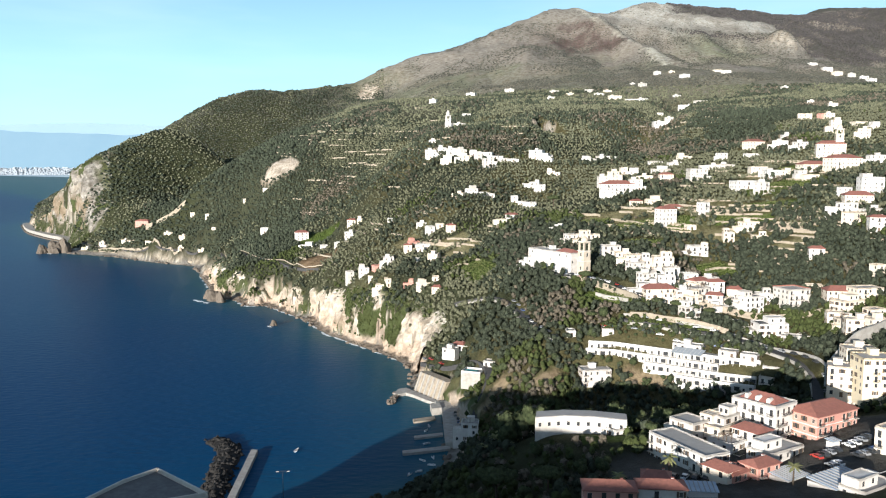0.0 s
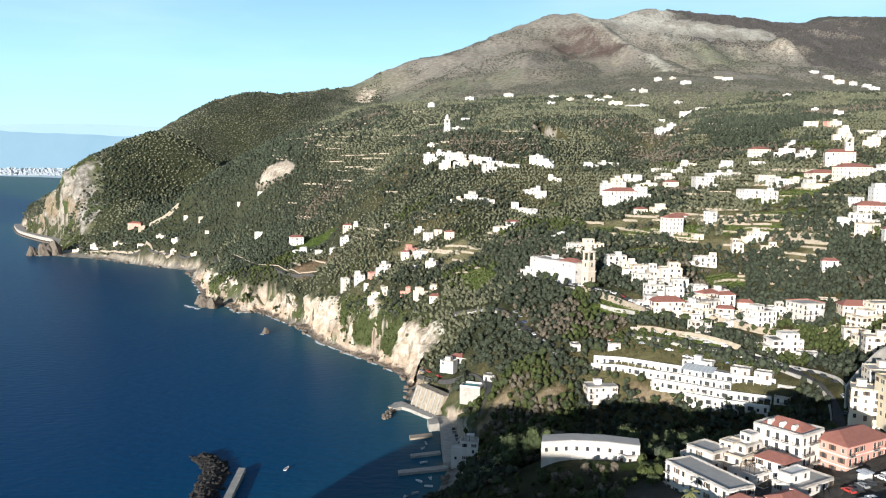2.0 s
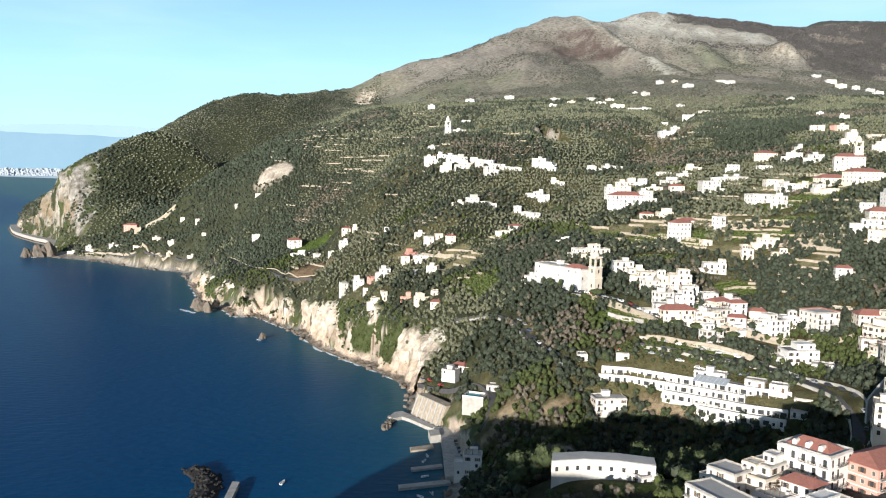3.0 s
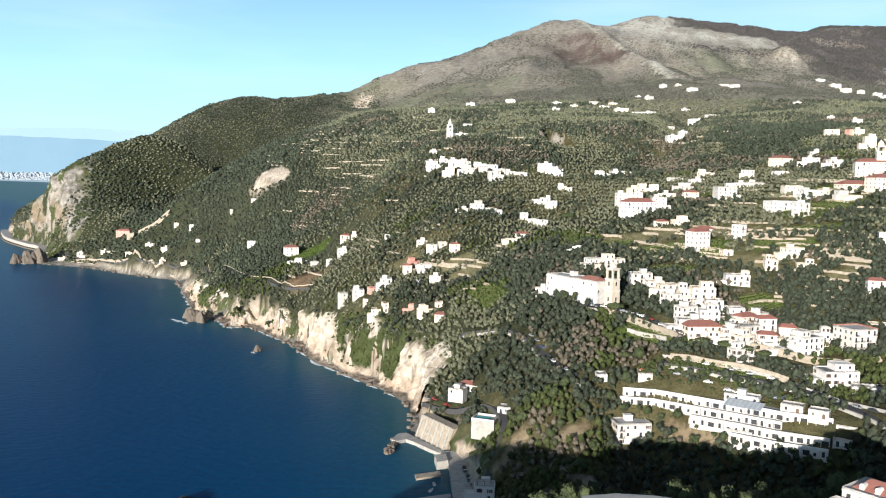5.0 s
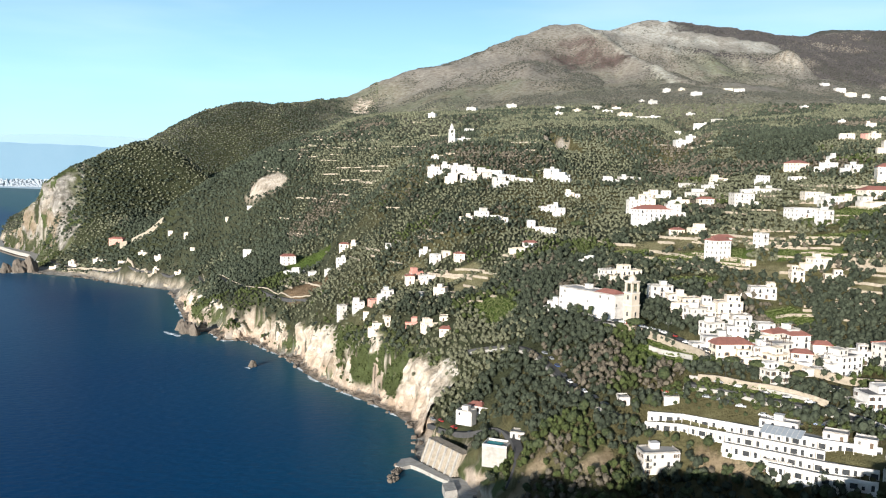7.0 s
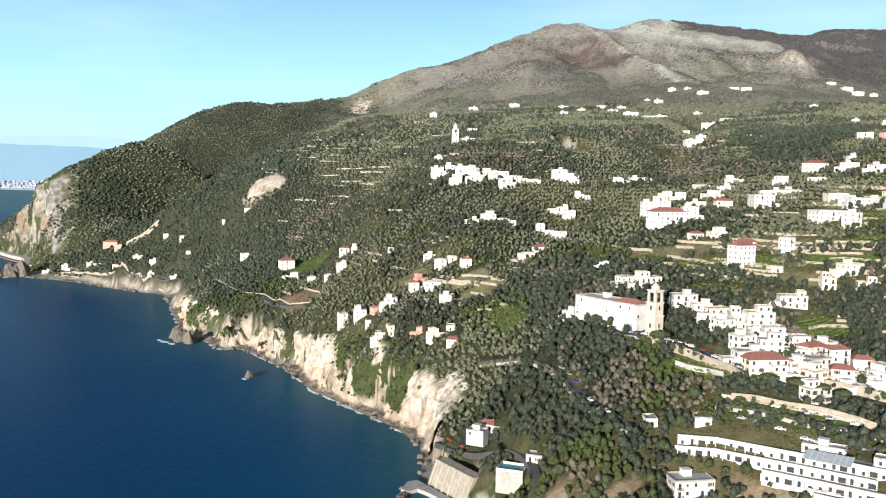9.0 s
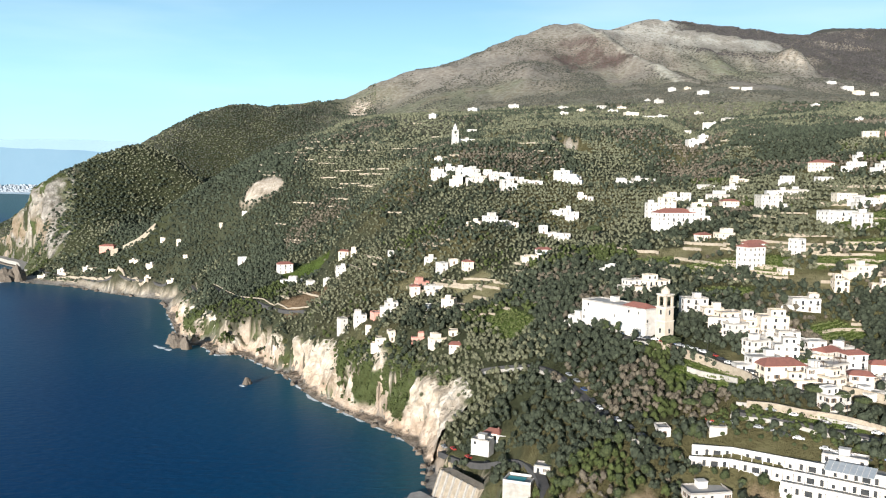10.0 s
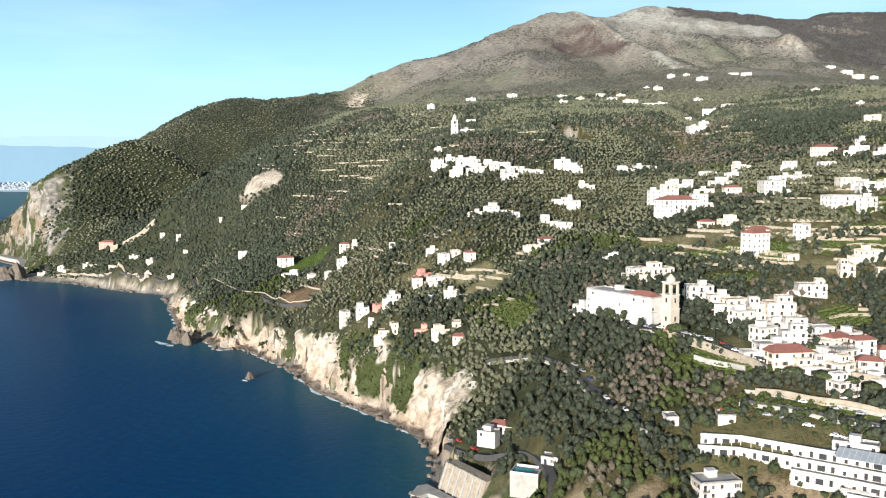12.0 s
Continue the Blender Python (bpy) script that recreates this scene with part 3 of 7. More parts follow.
cliff_green = [cliff_skin("cliff", 935, 560, ([560, 735, 790, 935], [30, 29, 17, 14]), 1.6, "pale cream and rust sea cliff, craggy, with green patches"),
               cliff_skin("cliff", 1130, 930, ([900, 1200], [22, 26]), 2.2, "dark craggy cape with scrub above the sea"),
               cliff_skin("crag", 1820, 1470, ([1470, 1540, 1680, 1720, 1820], [30, 96, 98, 40, 30]), 3.0, "grey limestone crag at the end of the headland", 70, 2.0, True)]

# ---------------------------------------------------------------- building helpers
def box(bm, x0, x1, y0, y1, z0, z1, mi=0):
    v = [bm.verts.new(p) for p in ((x0, y0, z0), (x1, y0, z0), (x1, y1, z0), (x0, y1, z0), (x0, y0, z1), (x1, y0, z1), (x1, y1, z1), (x0, y1, z1))]
    for q in ((3, 2, 1, 0), (4, 5, 6, 7), (0, 1, 5, 4), (1, 2, 6, 5), (2, 3, 7, 6), (3, 0, 4, 7)):
        bm.faces.new([v[i] for i in q]).material_index = mi
    return v


def prism(bm, ring, z0, z1, mi=0):
    """An upright prism over a ring of (x, y) that runs anticlockwise."""
    lo, hi = [bm.verts.new((x, y, z0)) for x, y in ring], [bm.verts.new((x, y, z1)) for x, y in ring]
    n = len(ring)
    for i in range(n):
        j = (i + 1) % n
        bm.faces.new((lo[i], lo[j], hi[j], hi[i])).material_index = mi
    bm.faces.new(hi).material_index = mi
    bm.faces.new(lo[::-1]).material_index = mi


def to_mesh(name, bm, *materials):
    me = bpy.data.meshes.new(name)
    bm.to_mesh(me)
    bm.free()
    for m in materials:
        me.materials.append(m)
    return me


def part(name, bm, mats, parent, label="", at=None):
    """One mesh object under a thing or a part; bm may be a ready mesh."""
    me = bm if isinstance(bm, bpy.types.Mesh) else to_mesh(name, bm, *(mats if isinstance(mats, (list, tuple)) else (mats,)))
    ob = new(name, me)
    ob.parent = parent
    if at is not None:
        ob.matrix_basis = at
    return tagged(ob, label)


LX, LY = np.arange(-360, 700, 2.5), np.arange(150, 1500, 2.5)
LOOKUP = ground_height(*np.meshgrid(LX, LY, indexing="ij"))


def gz_at(x, y):
    """Height of the ground, from a close raster where there is one."""
    i, j = (x - LX[0]) / 2.5, (y - LY[0]) / 2.5
    a, c = int(i), int(j)
    if i < 0 or j < 0 or a >= len(LX) - 1 or c >= len(LY) - 1:
        return float(ground_height(np.array([float(x)]), np.array([float(y)]))[0])
    i, j = i - a, j - c
    return float((LOOKUP[a, c] * (1 - i) + LOOKUP[a + 1, c] * i) * (1 - j) + (LOOKUP[a, c + 1] * (1 - i) + LOOKUP[a + 1, c + 1] * i) * j)


PLASTER = material("white_plaster", (0.74, 0.72, 0.69), 0.8, (0.44, 0.40, 0.345), 0.25, 0.2, 3.0, objrand=0.5)
CREAM = material("cream_plaster", (0.74, 0.66, 0.55), 0.85, (0.62, 0.53, 0.42), 0.25, 0.15, 3.0, objrand=0.35)
PINK = material("pink_plaster", (0.58, 0.31, 0.25), 0.85, (0.50, 0.25, 0.20), 0.25, 0.15, 3.0, objrand=0.3)
YELLOW = material("yellow_plaster", (0.74, 0.64, 0.46), 0.85, (0.64, 0.54, 0.38), 0.25, 0.15, 3.0)
TILE = material("red_roof_tile", (0.34, 0.14, 0.105), 0.85, (0.22, 0.095, 0.075), 0.8, 0.5, 4.0, objrand=0.3)
TERRACE = material("grey_roof_terrace", (0.42, 0.40, 0.37), 0.85, (0.30, 0.29, 0.27), 0.3, 0.2, 3.0, objrand=0.5)
SLATE = material("dark_grey_roof", (0.16, 0.16, 0.155), 0.8, (0.10, 0.10, 0.10), 0.5, 0.2, 4.0)
GLASS = material("dark_window_glass", (0.03, 0.035, 0.04), 0.12, (0.06, 0.06, 0.06), 0.6, 0.0, spec=0.6)
SHUTTER = material("brown_shutter", (0.14, 0.09, 0.055), 0.7, (0.08, 0.06, 0.045), 1.0, 0.1, objrand=0.5)
TRIM = material("stone_trim", (0.62, 0.57, 0.50), 0.85, (0.50, 0.46, 0.40), 0.6, 0.2)
IRON = material("dark_iron", (0.05, 0.05, 0.05), 0.5, (0.03, 0.03, 0.03), 2.0, 0.1, metal=0.6)
WALL_STONE = material("retaining_wall_stone", (0.40, 0.34, 0.26), 0.9, (0.25, 0.21, 0.16), 0.5, 0.6, 1.5)
CONCRETE = material("weathered_concrete", (0.42, 0.40, 0.36), 0.9, (0.28, 0.26, 0.23), 0.3, 0.3, 2.0)
ASPHALT = material("asphalt", (0.075, 0.072, 0.07), 0.9, (0.05, 0.05, 0.05), 0.4, 0.2, 4.0)


def sunk_panel(name, w, h, rim, frame_mat, panel_mat, proud=0.09):
    """A frame with a panel sunk into it, in one piece, its back on y = 0."""
    bm = bmesh.new()
    box(bm, -w / 2, w / 2, -proud, 0.02, 0, h)
    bm.normal_update()
    face = min(bm.faces, key=lambda q: q.calc_center_median().y)
    bmesh.ops.inset_individual(bm, faces=[face], thickness=rim)
    for c in face.verts:
        c.co.y = -proud + 0.06
    face.material_index = 1
    return to_mesh(name, bm, frame_mat, panel_mat)


WINDOW_PLAIN, WINDOW_TALL = sunk_panel("window", 1.2, 1.6, 0.1, TRIM, GLASS), sunk_panel("window", 1.3, 2.4, 0.1, TRIM, GLASS)
# paler than glass: the glare that washes out far windows, in its colour
WINDOW_FAR = sunk_panel("window", 1.1, 1.5, 0.12, TRIM, material("faded_window_panel", (0.15, 0.14, 0.125), 0.8, (0.08, 0.075, 0.07), 1.0, 0.1, objrand=0.6))
WINDOW_WIDE = sunk_panel("window", 2.7, 2.2, 0.08, TRIM, GLASS, 0.1)
WINDOW_SHUTTER = sunk_panel("window", 1.2, 1.7, 0.12, SHUTTER, GLASS)
DOOR = sunk_panel("door", 1.5, 2.4, 0.15, TRIM, SHUTTER, 0.12)
bm = bmesh.new()
box(bm, -0.3, 0.3, -0.12, -0.02, 0, 1.6)
SHUTTER_LEAF = to_mesh("shutter", bm, SHUTTER)


def balcony_meshes(w=2.6, d=1.0):
    bm, rail = bmesh.new(), bmesh.new()
    box(bm, -w / 2, w / 2, -d, 0, -0.16, 0.0)
    for z in (0.5, 0.95):
        box(rail, -w / 2, w / 2, -d, -d + 0.05, z, z + 0.06)
        for s in (-1, 1):
            box(rail, s * (w / 2 - 0.03) - 0.025, s * (w / 2 - 0.03) + 0.025, -d, 0, z, z + 0.06)
    for i in range(9):
        x = -w / 2 + 0.03 + i * (w - 0.06) / 8
        box(rail, x - 0.02, x + 0.02, -d, -d + 0.04, 0, 0.95)
    return to_mesh("balcony", bm, TRIM), to_mesh("railing", rail, IRON)


def chimney_mesh():
    bm = bmesh.new()
    box(bm, -0.35, 0.35, -0.35, 0.35, 0, 1.2, 0)
    box(bm, -0.45, 0.45, -0.45, 0.45, 1.2, 1.35, 1)
    return to_mesh("chimney", bm, PLASTER, TILE)


(BALCONY, RAILING), CHIMNEY = balcony_meshes(), chimney_mesh()
STOREY = 3.1


def block_wall(w, d, h, parapet=0.7, t=0.3):
    """Outer walls standing on a footing, with a parapet round the roof, or none."""
    bm = bmesh.new()
    v = box(bm, -w / 2, w / 2, -d / 2, d / 2, -4.0, h + parapet)
    if parapet:
        top = [f for f in bm.faces if f.normal.z > 0.5 or all(c.co.z > h for c in f.verts)][0]
        bmesh.ops.inset_individual(bm, faces=[top], thickness=t)
        for c in top.verts:
            c.co.z = h
    box(bm, -w / 2 - 0.12, w / 2 + 0.12, -d / 2 - 0.12, d / 2 + 0.12, h - 0.25, h - 0.02)
    return bm


def hip_roof(w, d, rise, eave=0.5, thick=0.22, hip=0.45):
    bm = bmesh.new()
    W, D = w / 2 + eave, d / 2 + eave
    r = W * (1 - hip) if w >= d else 0
    q = D * (1 - hip) if d > w else 0
    ring = [(-W, -D), (W, -D), (W, D), (-W, D)]
    lo = [bm.verts.new((x, y, 0)) for x, y in ring]
    mid = [bm.verts.new((x, y, thick)) for x, y in ring]
    ridge = [bm.verts.new(p) for p in ((-r, -q, rise + thick), (r, q, rise + thick))]
    for i in range(4):
        j = (i + 1) % 4
        bm.faces.new((lo[i], lo[j], mid[j], mid[i]))
    bm.faces.new(lo[::-1])
    if w >= d:
        bm.faces.new((mid[0], mid[1], ridge[1], ridge[0]))
        bm.faces.new((mid[2], mid[3], ridge[0], ridge[1]))
        bm.faces.new((mid[1], mid[2], ridge[1]))
        bm.faces.new((mid[3], mid[0], ridge[0]))
    else:
        bm.faces.new((mid[1], mid[2], ridge[1], ridge[0]))
        bm.faces.new((mid[3], mid[0], ridge[0], ridge[1]))
        bm.faces.new((mid[0], mid[1], ridge[0]))
        bm.faces.new((mid[2], mid[3], ridge[1]))
    return bm


FOOTPRINTS = []                       # (x, y, radius) kept clear of trees
WORDS = {0: ("white plastered house with a flat roof terrace", PLASTER), 1: ("white plastered house with red tiled roof", PLASTER),
         2: ("cream plastered house with a flat roof", CREAM), 3: ("cream plastered house with red tiled roof", CREAM),
         4: ("brick-pink plastered house with a flat roof", PINK), 5: ("white plastered house with a dark flat roof", PLASTER),
         6: ("tall yellow plastered apartment block", YELLOW)}


def house(x, y, w, storeys, style, depth=None, yaw=None, name="house", label="", where="", wall=None, base=None, balconies=0.12, tall=False, group="", sh=None, skip=0.08):
    """A plastered building with its own walls, roof, windows, doors and balconies."""
    rnd = random.Random(int(x * 31 + y * 17))
    d = depth or min(max(7.0, w * rnd.uniform(0.55, 0.8)), 14.0)
    yaw = rnd.uniform(-30, 22) if yaw is None else yaw
    sh = sh or STOREY
    h = storeys * sh
    c, s = math.cos(radians(yaw)), math.sin(radians(yaw))
    # the front stands on the given point; the body lies behind it
    cx, cy = x - s * d / 2, y + c * d / 2
    corners = [gz_at(cx + c * a - s * b, cy + s * a + c * b) for a in (-w / 2, w / 2) for b in (-d / 2, d / 2)]
    z0 = base if base is not None else min(gz_at(x, y), sum(corners) / 4) + 0.2
    root = new(name)
    root.matrix_basis = pose(cx, cy, z0, 0, 0, yaw)
    words, plaster = WORDS[style]
    tagged(root, label or words + where, "house" if name == "house" else "building", group)
    n = max(1, round(w / d * 1.4))
    for k in range(n):
        a = ((k + 0.5) / n - 0.5) * w
        FOOTPRINTS.append((cx + c * a, cy + s * a, math.hypot(w / n, d) / 2 + 0.8))
    plaster = wall or plaster
    pitched = style in (1, 3)
    part("wall", block_wall(w, d, h, 0.0 if pitched else 0.75), plaster, root)
    if pitched:
        part("roof", hip_roof(w, d, min(w, d) * 0.22), TILE, root, "red tiled roof", pose(0, 0, h))
        part("chimney", CHIMNEY, None, root, "", pose(w * 0.25, d * 0.12, h + 0.6))
    else:
        bm = bmesh.new()
        box(bm, -w / 2 + 0.32, w / 2 - 0.32, -d / 2 + 0.32, d / 2 - 0.32, h - 0.1, h + 0.12)
        part("roof", bm, SLATE if style == 5 else TERRACE, root, "flat roof terrace")
        if w > 8 and rnd.random() < 0.55:
            bm = bmesh.new()
            a = rnd.uniform(-w / 4, w / 4)
            box(bm, a - 1.8, a + 1.8, d / 2 - 4.2, d / 2 - 1, h + 0.1, h + 2.5)
            box(bm, a - 2.0, a + 2.0, d / 2 - 4.4, d / 2 - 0.8, h + 2.5, h + 2.7)
            part("roof_hut", bm, plaster, root)
    far = math.hypot(x, y)
    if not pitched and far < 1000 and name == "house" and w > 7:
        k = rnd.random()
        if k < 0.45:
            uw, ud, a = w * rnd.uniform(0.4, 0.6), d * rnd.uniform(0.5, 0.7), rnd.choice((-1, 1)) * w * 0.18
            upper = part("upper_storey", block_wall(uw, ud, 2.9, 0.5), plaster, root, "", pose(a, d * 0.12, h + 0.1))
            if far < 640:
                for u in (-uw * 0.25, uw * 0.25):
                    part("window", WINDOW_PLAIN, None, upper, "", pose(u, -ud / 2, 0.8))
        if k > 0.3:
            side, ww = rnd.choice((-1, 1)), w * rnd.uniform(0.3, 0.5)
            wing = part("wing", block_wall(ww, d * 0.75, max(2.8, h - sh * rnd.choice((1, 1, 2))), 0.6), plaster, root, "", pose(side * (w / 2 + ww / 2 - 0.15), rnd.uniform(-1.5, 1.0), -0.1))
            if far < 640:
                part("window", WINDOW_PLAIN, None, wing, "", pose(0, -d * 0.375, 0.9))
        if far < 640 and rnd.random() < 0.35:
            bm = bmesh.new()
            a, pw = rnd.uniform(-w / 5, w / 5), w * 0.35
            for px_ in (-pw / 2, pw / 2):
                for py_ in (0, 2.6):
                    box(bm, a + px_ - 0.08, a + px_ + 0.08, -d / 2 + 0.6 + py_, -d / 2 + 0.76 + py_, h + 0.1, h + 2.5)
            for q in range(7):
                u = a - pw / 2 + pw * q / 6
                box(bm, u - 0.06, u + 0.06, -d / 2 + 0.3, -d / 2 + 3.6, h + 2.5, h + 2.62)
            part("pergola", bm, SHUTTER, root, "brown timber pergola")
        if far < 640 and rnd.random() < 0.4:
            bm = bmesh.new()
            box(bm, w * 0.3 - 0.5, w * 0.3 + 0.5, d * 0.3 - 0.4, d * 0.3 + 0.4, h + 0.12, h + 1.2)
            part("water_tank", bm, TERRACE, root, "grey roof tank")
    pitch = 3.0 if far < 700 else 3.6 if far < 1100 else 5.0
    sides = [(0, w, d / 2), (90, d, w / 2), (-90, d, w / 2)] if far < 1000 else [(0, w, d / 2), (-90, d, w / 2)]
    for turn, length, out in sides:
        n = max(1, int((length - 0.8) / pitch))
        shut = rnd.random() < 0.5
        for k in range(storeys):
            for i in range(n):
                u = (i + 0.5) * length / n - length / 2 + rnd.uniform(-0.25, 0.25)
                if rnd.random() < skip:
                    continue
                spot = pose(0, 0, 0, 0, 0, turn) @ pose(u, -out, k * sh)
                if k == 0 and turn == 0 and i == n // 2:
                    part("door", DOOR, None, root, "", spot)
                elif k > 0 and turn == 0 and rnd.random() < balconies or tall:
                    part("window", WINDOW_TALL, None, root, "", spot @ pose(0, 0, 0.2))
                    if rnd.random() < 0.5 or not tall:
                        part("railing", RAILING, None, part("balcony", BALCONY, None, root, "", spot @ pose(0, 0, 0.1)), "dark iron railing")
                else:
                    win = part("window", WINDOW_FAR if far > 640 or rnd.random() < 0.3 else WINDOW_SHUTTER if shut else WINDOW_PLAIN, None, root, "", spot @ pose(0, 0, 1.0))
                    if far < 520 and rnd.random() < 0.5:
                        for side in (-0.92, 0.92):
                            part("shutter", SHUTTER_LEAF, None, win, "brown shutter", pose(side, 0, 0))
    return root


# ---------------------------------------------------------------- houses by hamlet: x, y, width, storeys, look
HAMLET_UPPER = [(104, 972, 13, 3, 0), (117, 975, 10, 2, 0), (128, 956, 12, 3, 0), (119, 939, 10, 3, 0), (131, 933, 9, 2, 0), (140, 931, 12, 2, 0),
    (139, 951, 9, 2, 0), (149, 944, 8, 2, 0), (153, 929, 8, 2, 0), (161, 930, 13, 2, 0), (159, 898, 12, 3, 0), (171, 925, 7, 1, 0), (178, 914, 9, 1,
    0), (188, 912, 8, 1, 0), (215, 922, 16, 3, 0), (234, 928, 5, 1, 0), (227, 913, 10, 1, 0)]
HAMLET_SLOPE = [(220, 871, 9, 1, 0), (226, 866, 5, 1, 0), (193, 830, 10, 2, 0), (187, 834, 7, 1, 0), (198, 819, 8, 2, 0), (115, 816, 9, 1, 0), (130,
    820, 11, 2, 0), (139, 818, 8, 1, 0), (147, 811, 5, 1, 0), (166, 795, 7, 2, 0), (171, 786, 8, 1, 0), (177, 777, 9, 1, 0), (182, 782, 5, 1, 0),
    (153, 740, 11, 1, 1), (142, 731, 9, 1, 0), (274, 911, 12, 1, 0), (111, 1021, 9, 1, 0)]
FARMS_LEFT = [(-101, 1148, 11, 2, 0), (-105, 1100, 7, 1, 0), (-45, 1021, 16, 3, 1), (-34, 967, 18, 1, 0), (-17, 926, 7, 1, 0), (12, 924, 10, 2, 3),
    (9, 877, 9, 2, 0), (2, 885, 8, 1, 0), (50, 845, 5, 1, 0), (22, 909, 8, 1, 0), (83, 762, 7, 2, 0), (76, 789, 10, 1, 0), (91, 765, 7, 1, 0), (100,
    750, 7, 2, 3), (-231, 1364, 7, 2, 2)]
VILLAGE_LOW = [(60, 740, 8, 2, 3), (67, 751, 11, 1, 2), (75, 739, 11, 1, 0), (70, 733, 8, 1, 0), (77, 700, 11, 2, 1), (63, 703, 5, 1, 0), (42, 725,
    11, 2, 0), (33, 731, 8, 1, 0), (10, 755, 7, 3, 0), (21, 738, 11, 2, 0), (26, 727, 5, 1, 0), (33, 693, 10, 2, 0), (40, 690, 5, 2, 2), (55, 675, 11,
    1, 0), (67, 660, 12, 1, 0), (74, 644, 9, 1, 3), (75, 658, 7, 1, 2)]
BAY_HOUSES = [(-186, 1274, 7, 1, 2), (-234, 1276, 9, 1, 2), (-202, 1254, 10, 1, 2), (-139, 1278, 6, 1, 2), (-109, 1262, 8, 1, 0), (-392, 1446, 10, 2, 2), (-203, 1327, 7, 2, 2)]
INSTITUTE = [(244, 764, 10, 3, 0), (253, 760, 9, 4, 0), (246, 723, 29, 3, 1), (261, 725, 12, 3, 0), (282, 820, 7, 2, 0), (287, 806, 9, 2, 0), (288,
    773, 12, 1, 0), (314, 796, 16, 1, 0), (299, 751, 13, 2, 3), (339, 826, 10, 1, 0), (328, 856, 11, 1, 0)]
FARMS_RIGHT = [(323, 735, 17, 3, 0), (356, 775, 16, 1, 0), (369, 773, 11, 1, 0), (338, 670, 22, 2, 0), (340, 648, 11, 3, 0), (371, 717, 15, 2, 2),
    (374, 705, 8, 2, 0), (373, 695, 12, 2, 0), (390, 698, 10, 1, 2), (390, 679, 8, 2, 0), (396, 672, 12, 1, 2), (247, 680, 9, 1, 3), (259, 674, 12, 1,
    2), (247, 612, 14, 4, 1), (263, 640, 13, 1, 1), (278, 617, 7, 3, 0), (258, 596, 7, 1, 2), (275, 571, 8, 2, 2), (297, 582, 13, 2, 2)]
FARMS_EAST = [(295, 565, 12, 1, 2), (244, 553, 15, 2, 0), (251, 558, 5, 2, 0), (308, 514, 10, 2, 1), (388, 610, 9, 2, 0), (381, 584, 21, 2, 3), (406,
    606, 18, 4, 0), (355, 558, 15, 3, 0), (354, 541, 14, 2, 0), (375, 552, 12, 1, 0), (354, 520, 12, 3, 1)]
CHURCH_VILLAGE = [(443, 725, 26, 4, 3), (413, 697, 25, 2, 3), (433, 683, 30, 3, 3), (462, 684, 15, 2, 0), (433, 844, 20, 2, 3), (443, 816, 16, 2, 0),
    (447, 781, 13, 2, 0), (467, 847, 8, 1, 0), (540, 941, 16, 2, 2), (554, 926, 8, 2, 4), (559, 920, 11, 2, 2), (508, 825, 11, 4, 2), (501, 766, 12,
    3, 0), (544, 837, 15, 1, 0), (539, 805, 8, 2, 0), (407, 803, 13, 1, 0), (385, 819, 10, 2, 0), (361, 862, 11, 1, 0), (295, 925, 15, 1, 0)]
HIGH_FARMS = [(197, 1321, 13, 1, 0), (165, 1526, 13, 2, 0), (258, 1686, 19, 2, 0), (355, 1777, 20, 2, 0), (353, 1409, 13, 1, 0), (433, 1686, 19, 1,
    0), (490, 1640, 15, 2, 0), (493, 1595, 19, 1, 0), (519, 1624, 17, 1, 0), (507, 1535, 24, 2, 0), (528, 1502, 29, 1, 0), (547, 1495, 16, 1, 0),
    (494, 1281, 12, 1, 0), (432, 1105, 25, 2, 0), (455, 1142, 12, 2, 0), (623, 1524, 14, 1, 0), (597, 1424, 29, 2, 0), (602, 1364, 22, 1, 0), (444,
    1616, 14, 1, 0)]
MOUNTAIN_FARMS = [(603, 1652, 15, 2, 0), (590, 1681, 11, 1, 0), (687, 1796, 14, 2, 0), (719, 1797, 12, 1, 0), (710, 1698, 18, 2, 0), (860, 1879, 20,
    2, 0), (811, 1731, 21, 2, 0), (820, 1502, 13, 1, 0), (1212, 2018, 26, 3, 0), (1222, 1985, 23, 3, 0), (1242, 1958, 17, 3, 0), (1059, 1630, 17, 2,
    0), (1030, 1557, 16, 2, 0), (1210, 2080, 21, 2, 0), (644, 1055, 12, 2, 2), (677, 1167, 10, 1, 0)]
TOWN_STRIP_A = [(172, 606, 9, 2, 0), (183, 600, 12, 2, 1), (170, 650, 8, 1, 0), (182, 549, 11, 3, 0), (182, 523, 9, 2, 1), (191, 528, 10, 2, 3), (193,
    516, 10, 1, 0), (204, 512, 11, 3, 3), (197, 506, 7, 1, 0), (189, 496, 9, 2, 0), (197, 489, 9, 2, 1),
    (184, 482, 11, 2, 1), (188, 474, 16, 2, 3)]
TOWN_STRIP_B = [(202, 471, 10, 2, 0), (208, 488, 9, 1, 1), (192, 467, 9, 1, 2), (220, 490, 10, 2, 1), (230, 496, 7, 2, 1), (205, 463, 8, 2, 1), (217,
    466, 8, 2, 1), (197, 449, 9, 2, 0), (227, 471, 6, 1, 3), (218, 457, 8, 1, 0), (234, 466, 12, 2, 0), (241, 464, 12, 3, 5), (234, 428, 14, 2, 5),
    (238, 417, 9, 1, 1)]
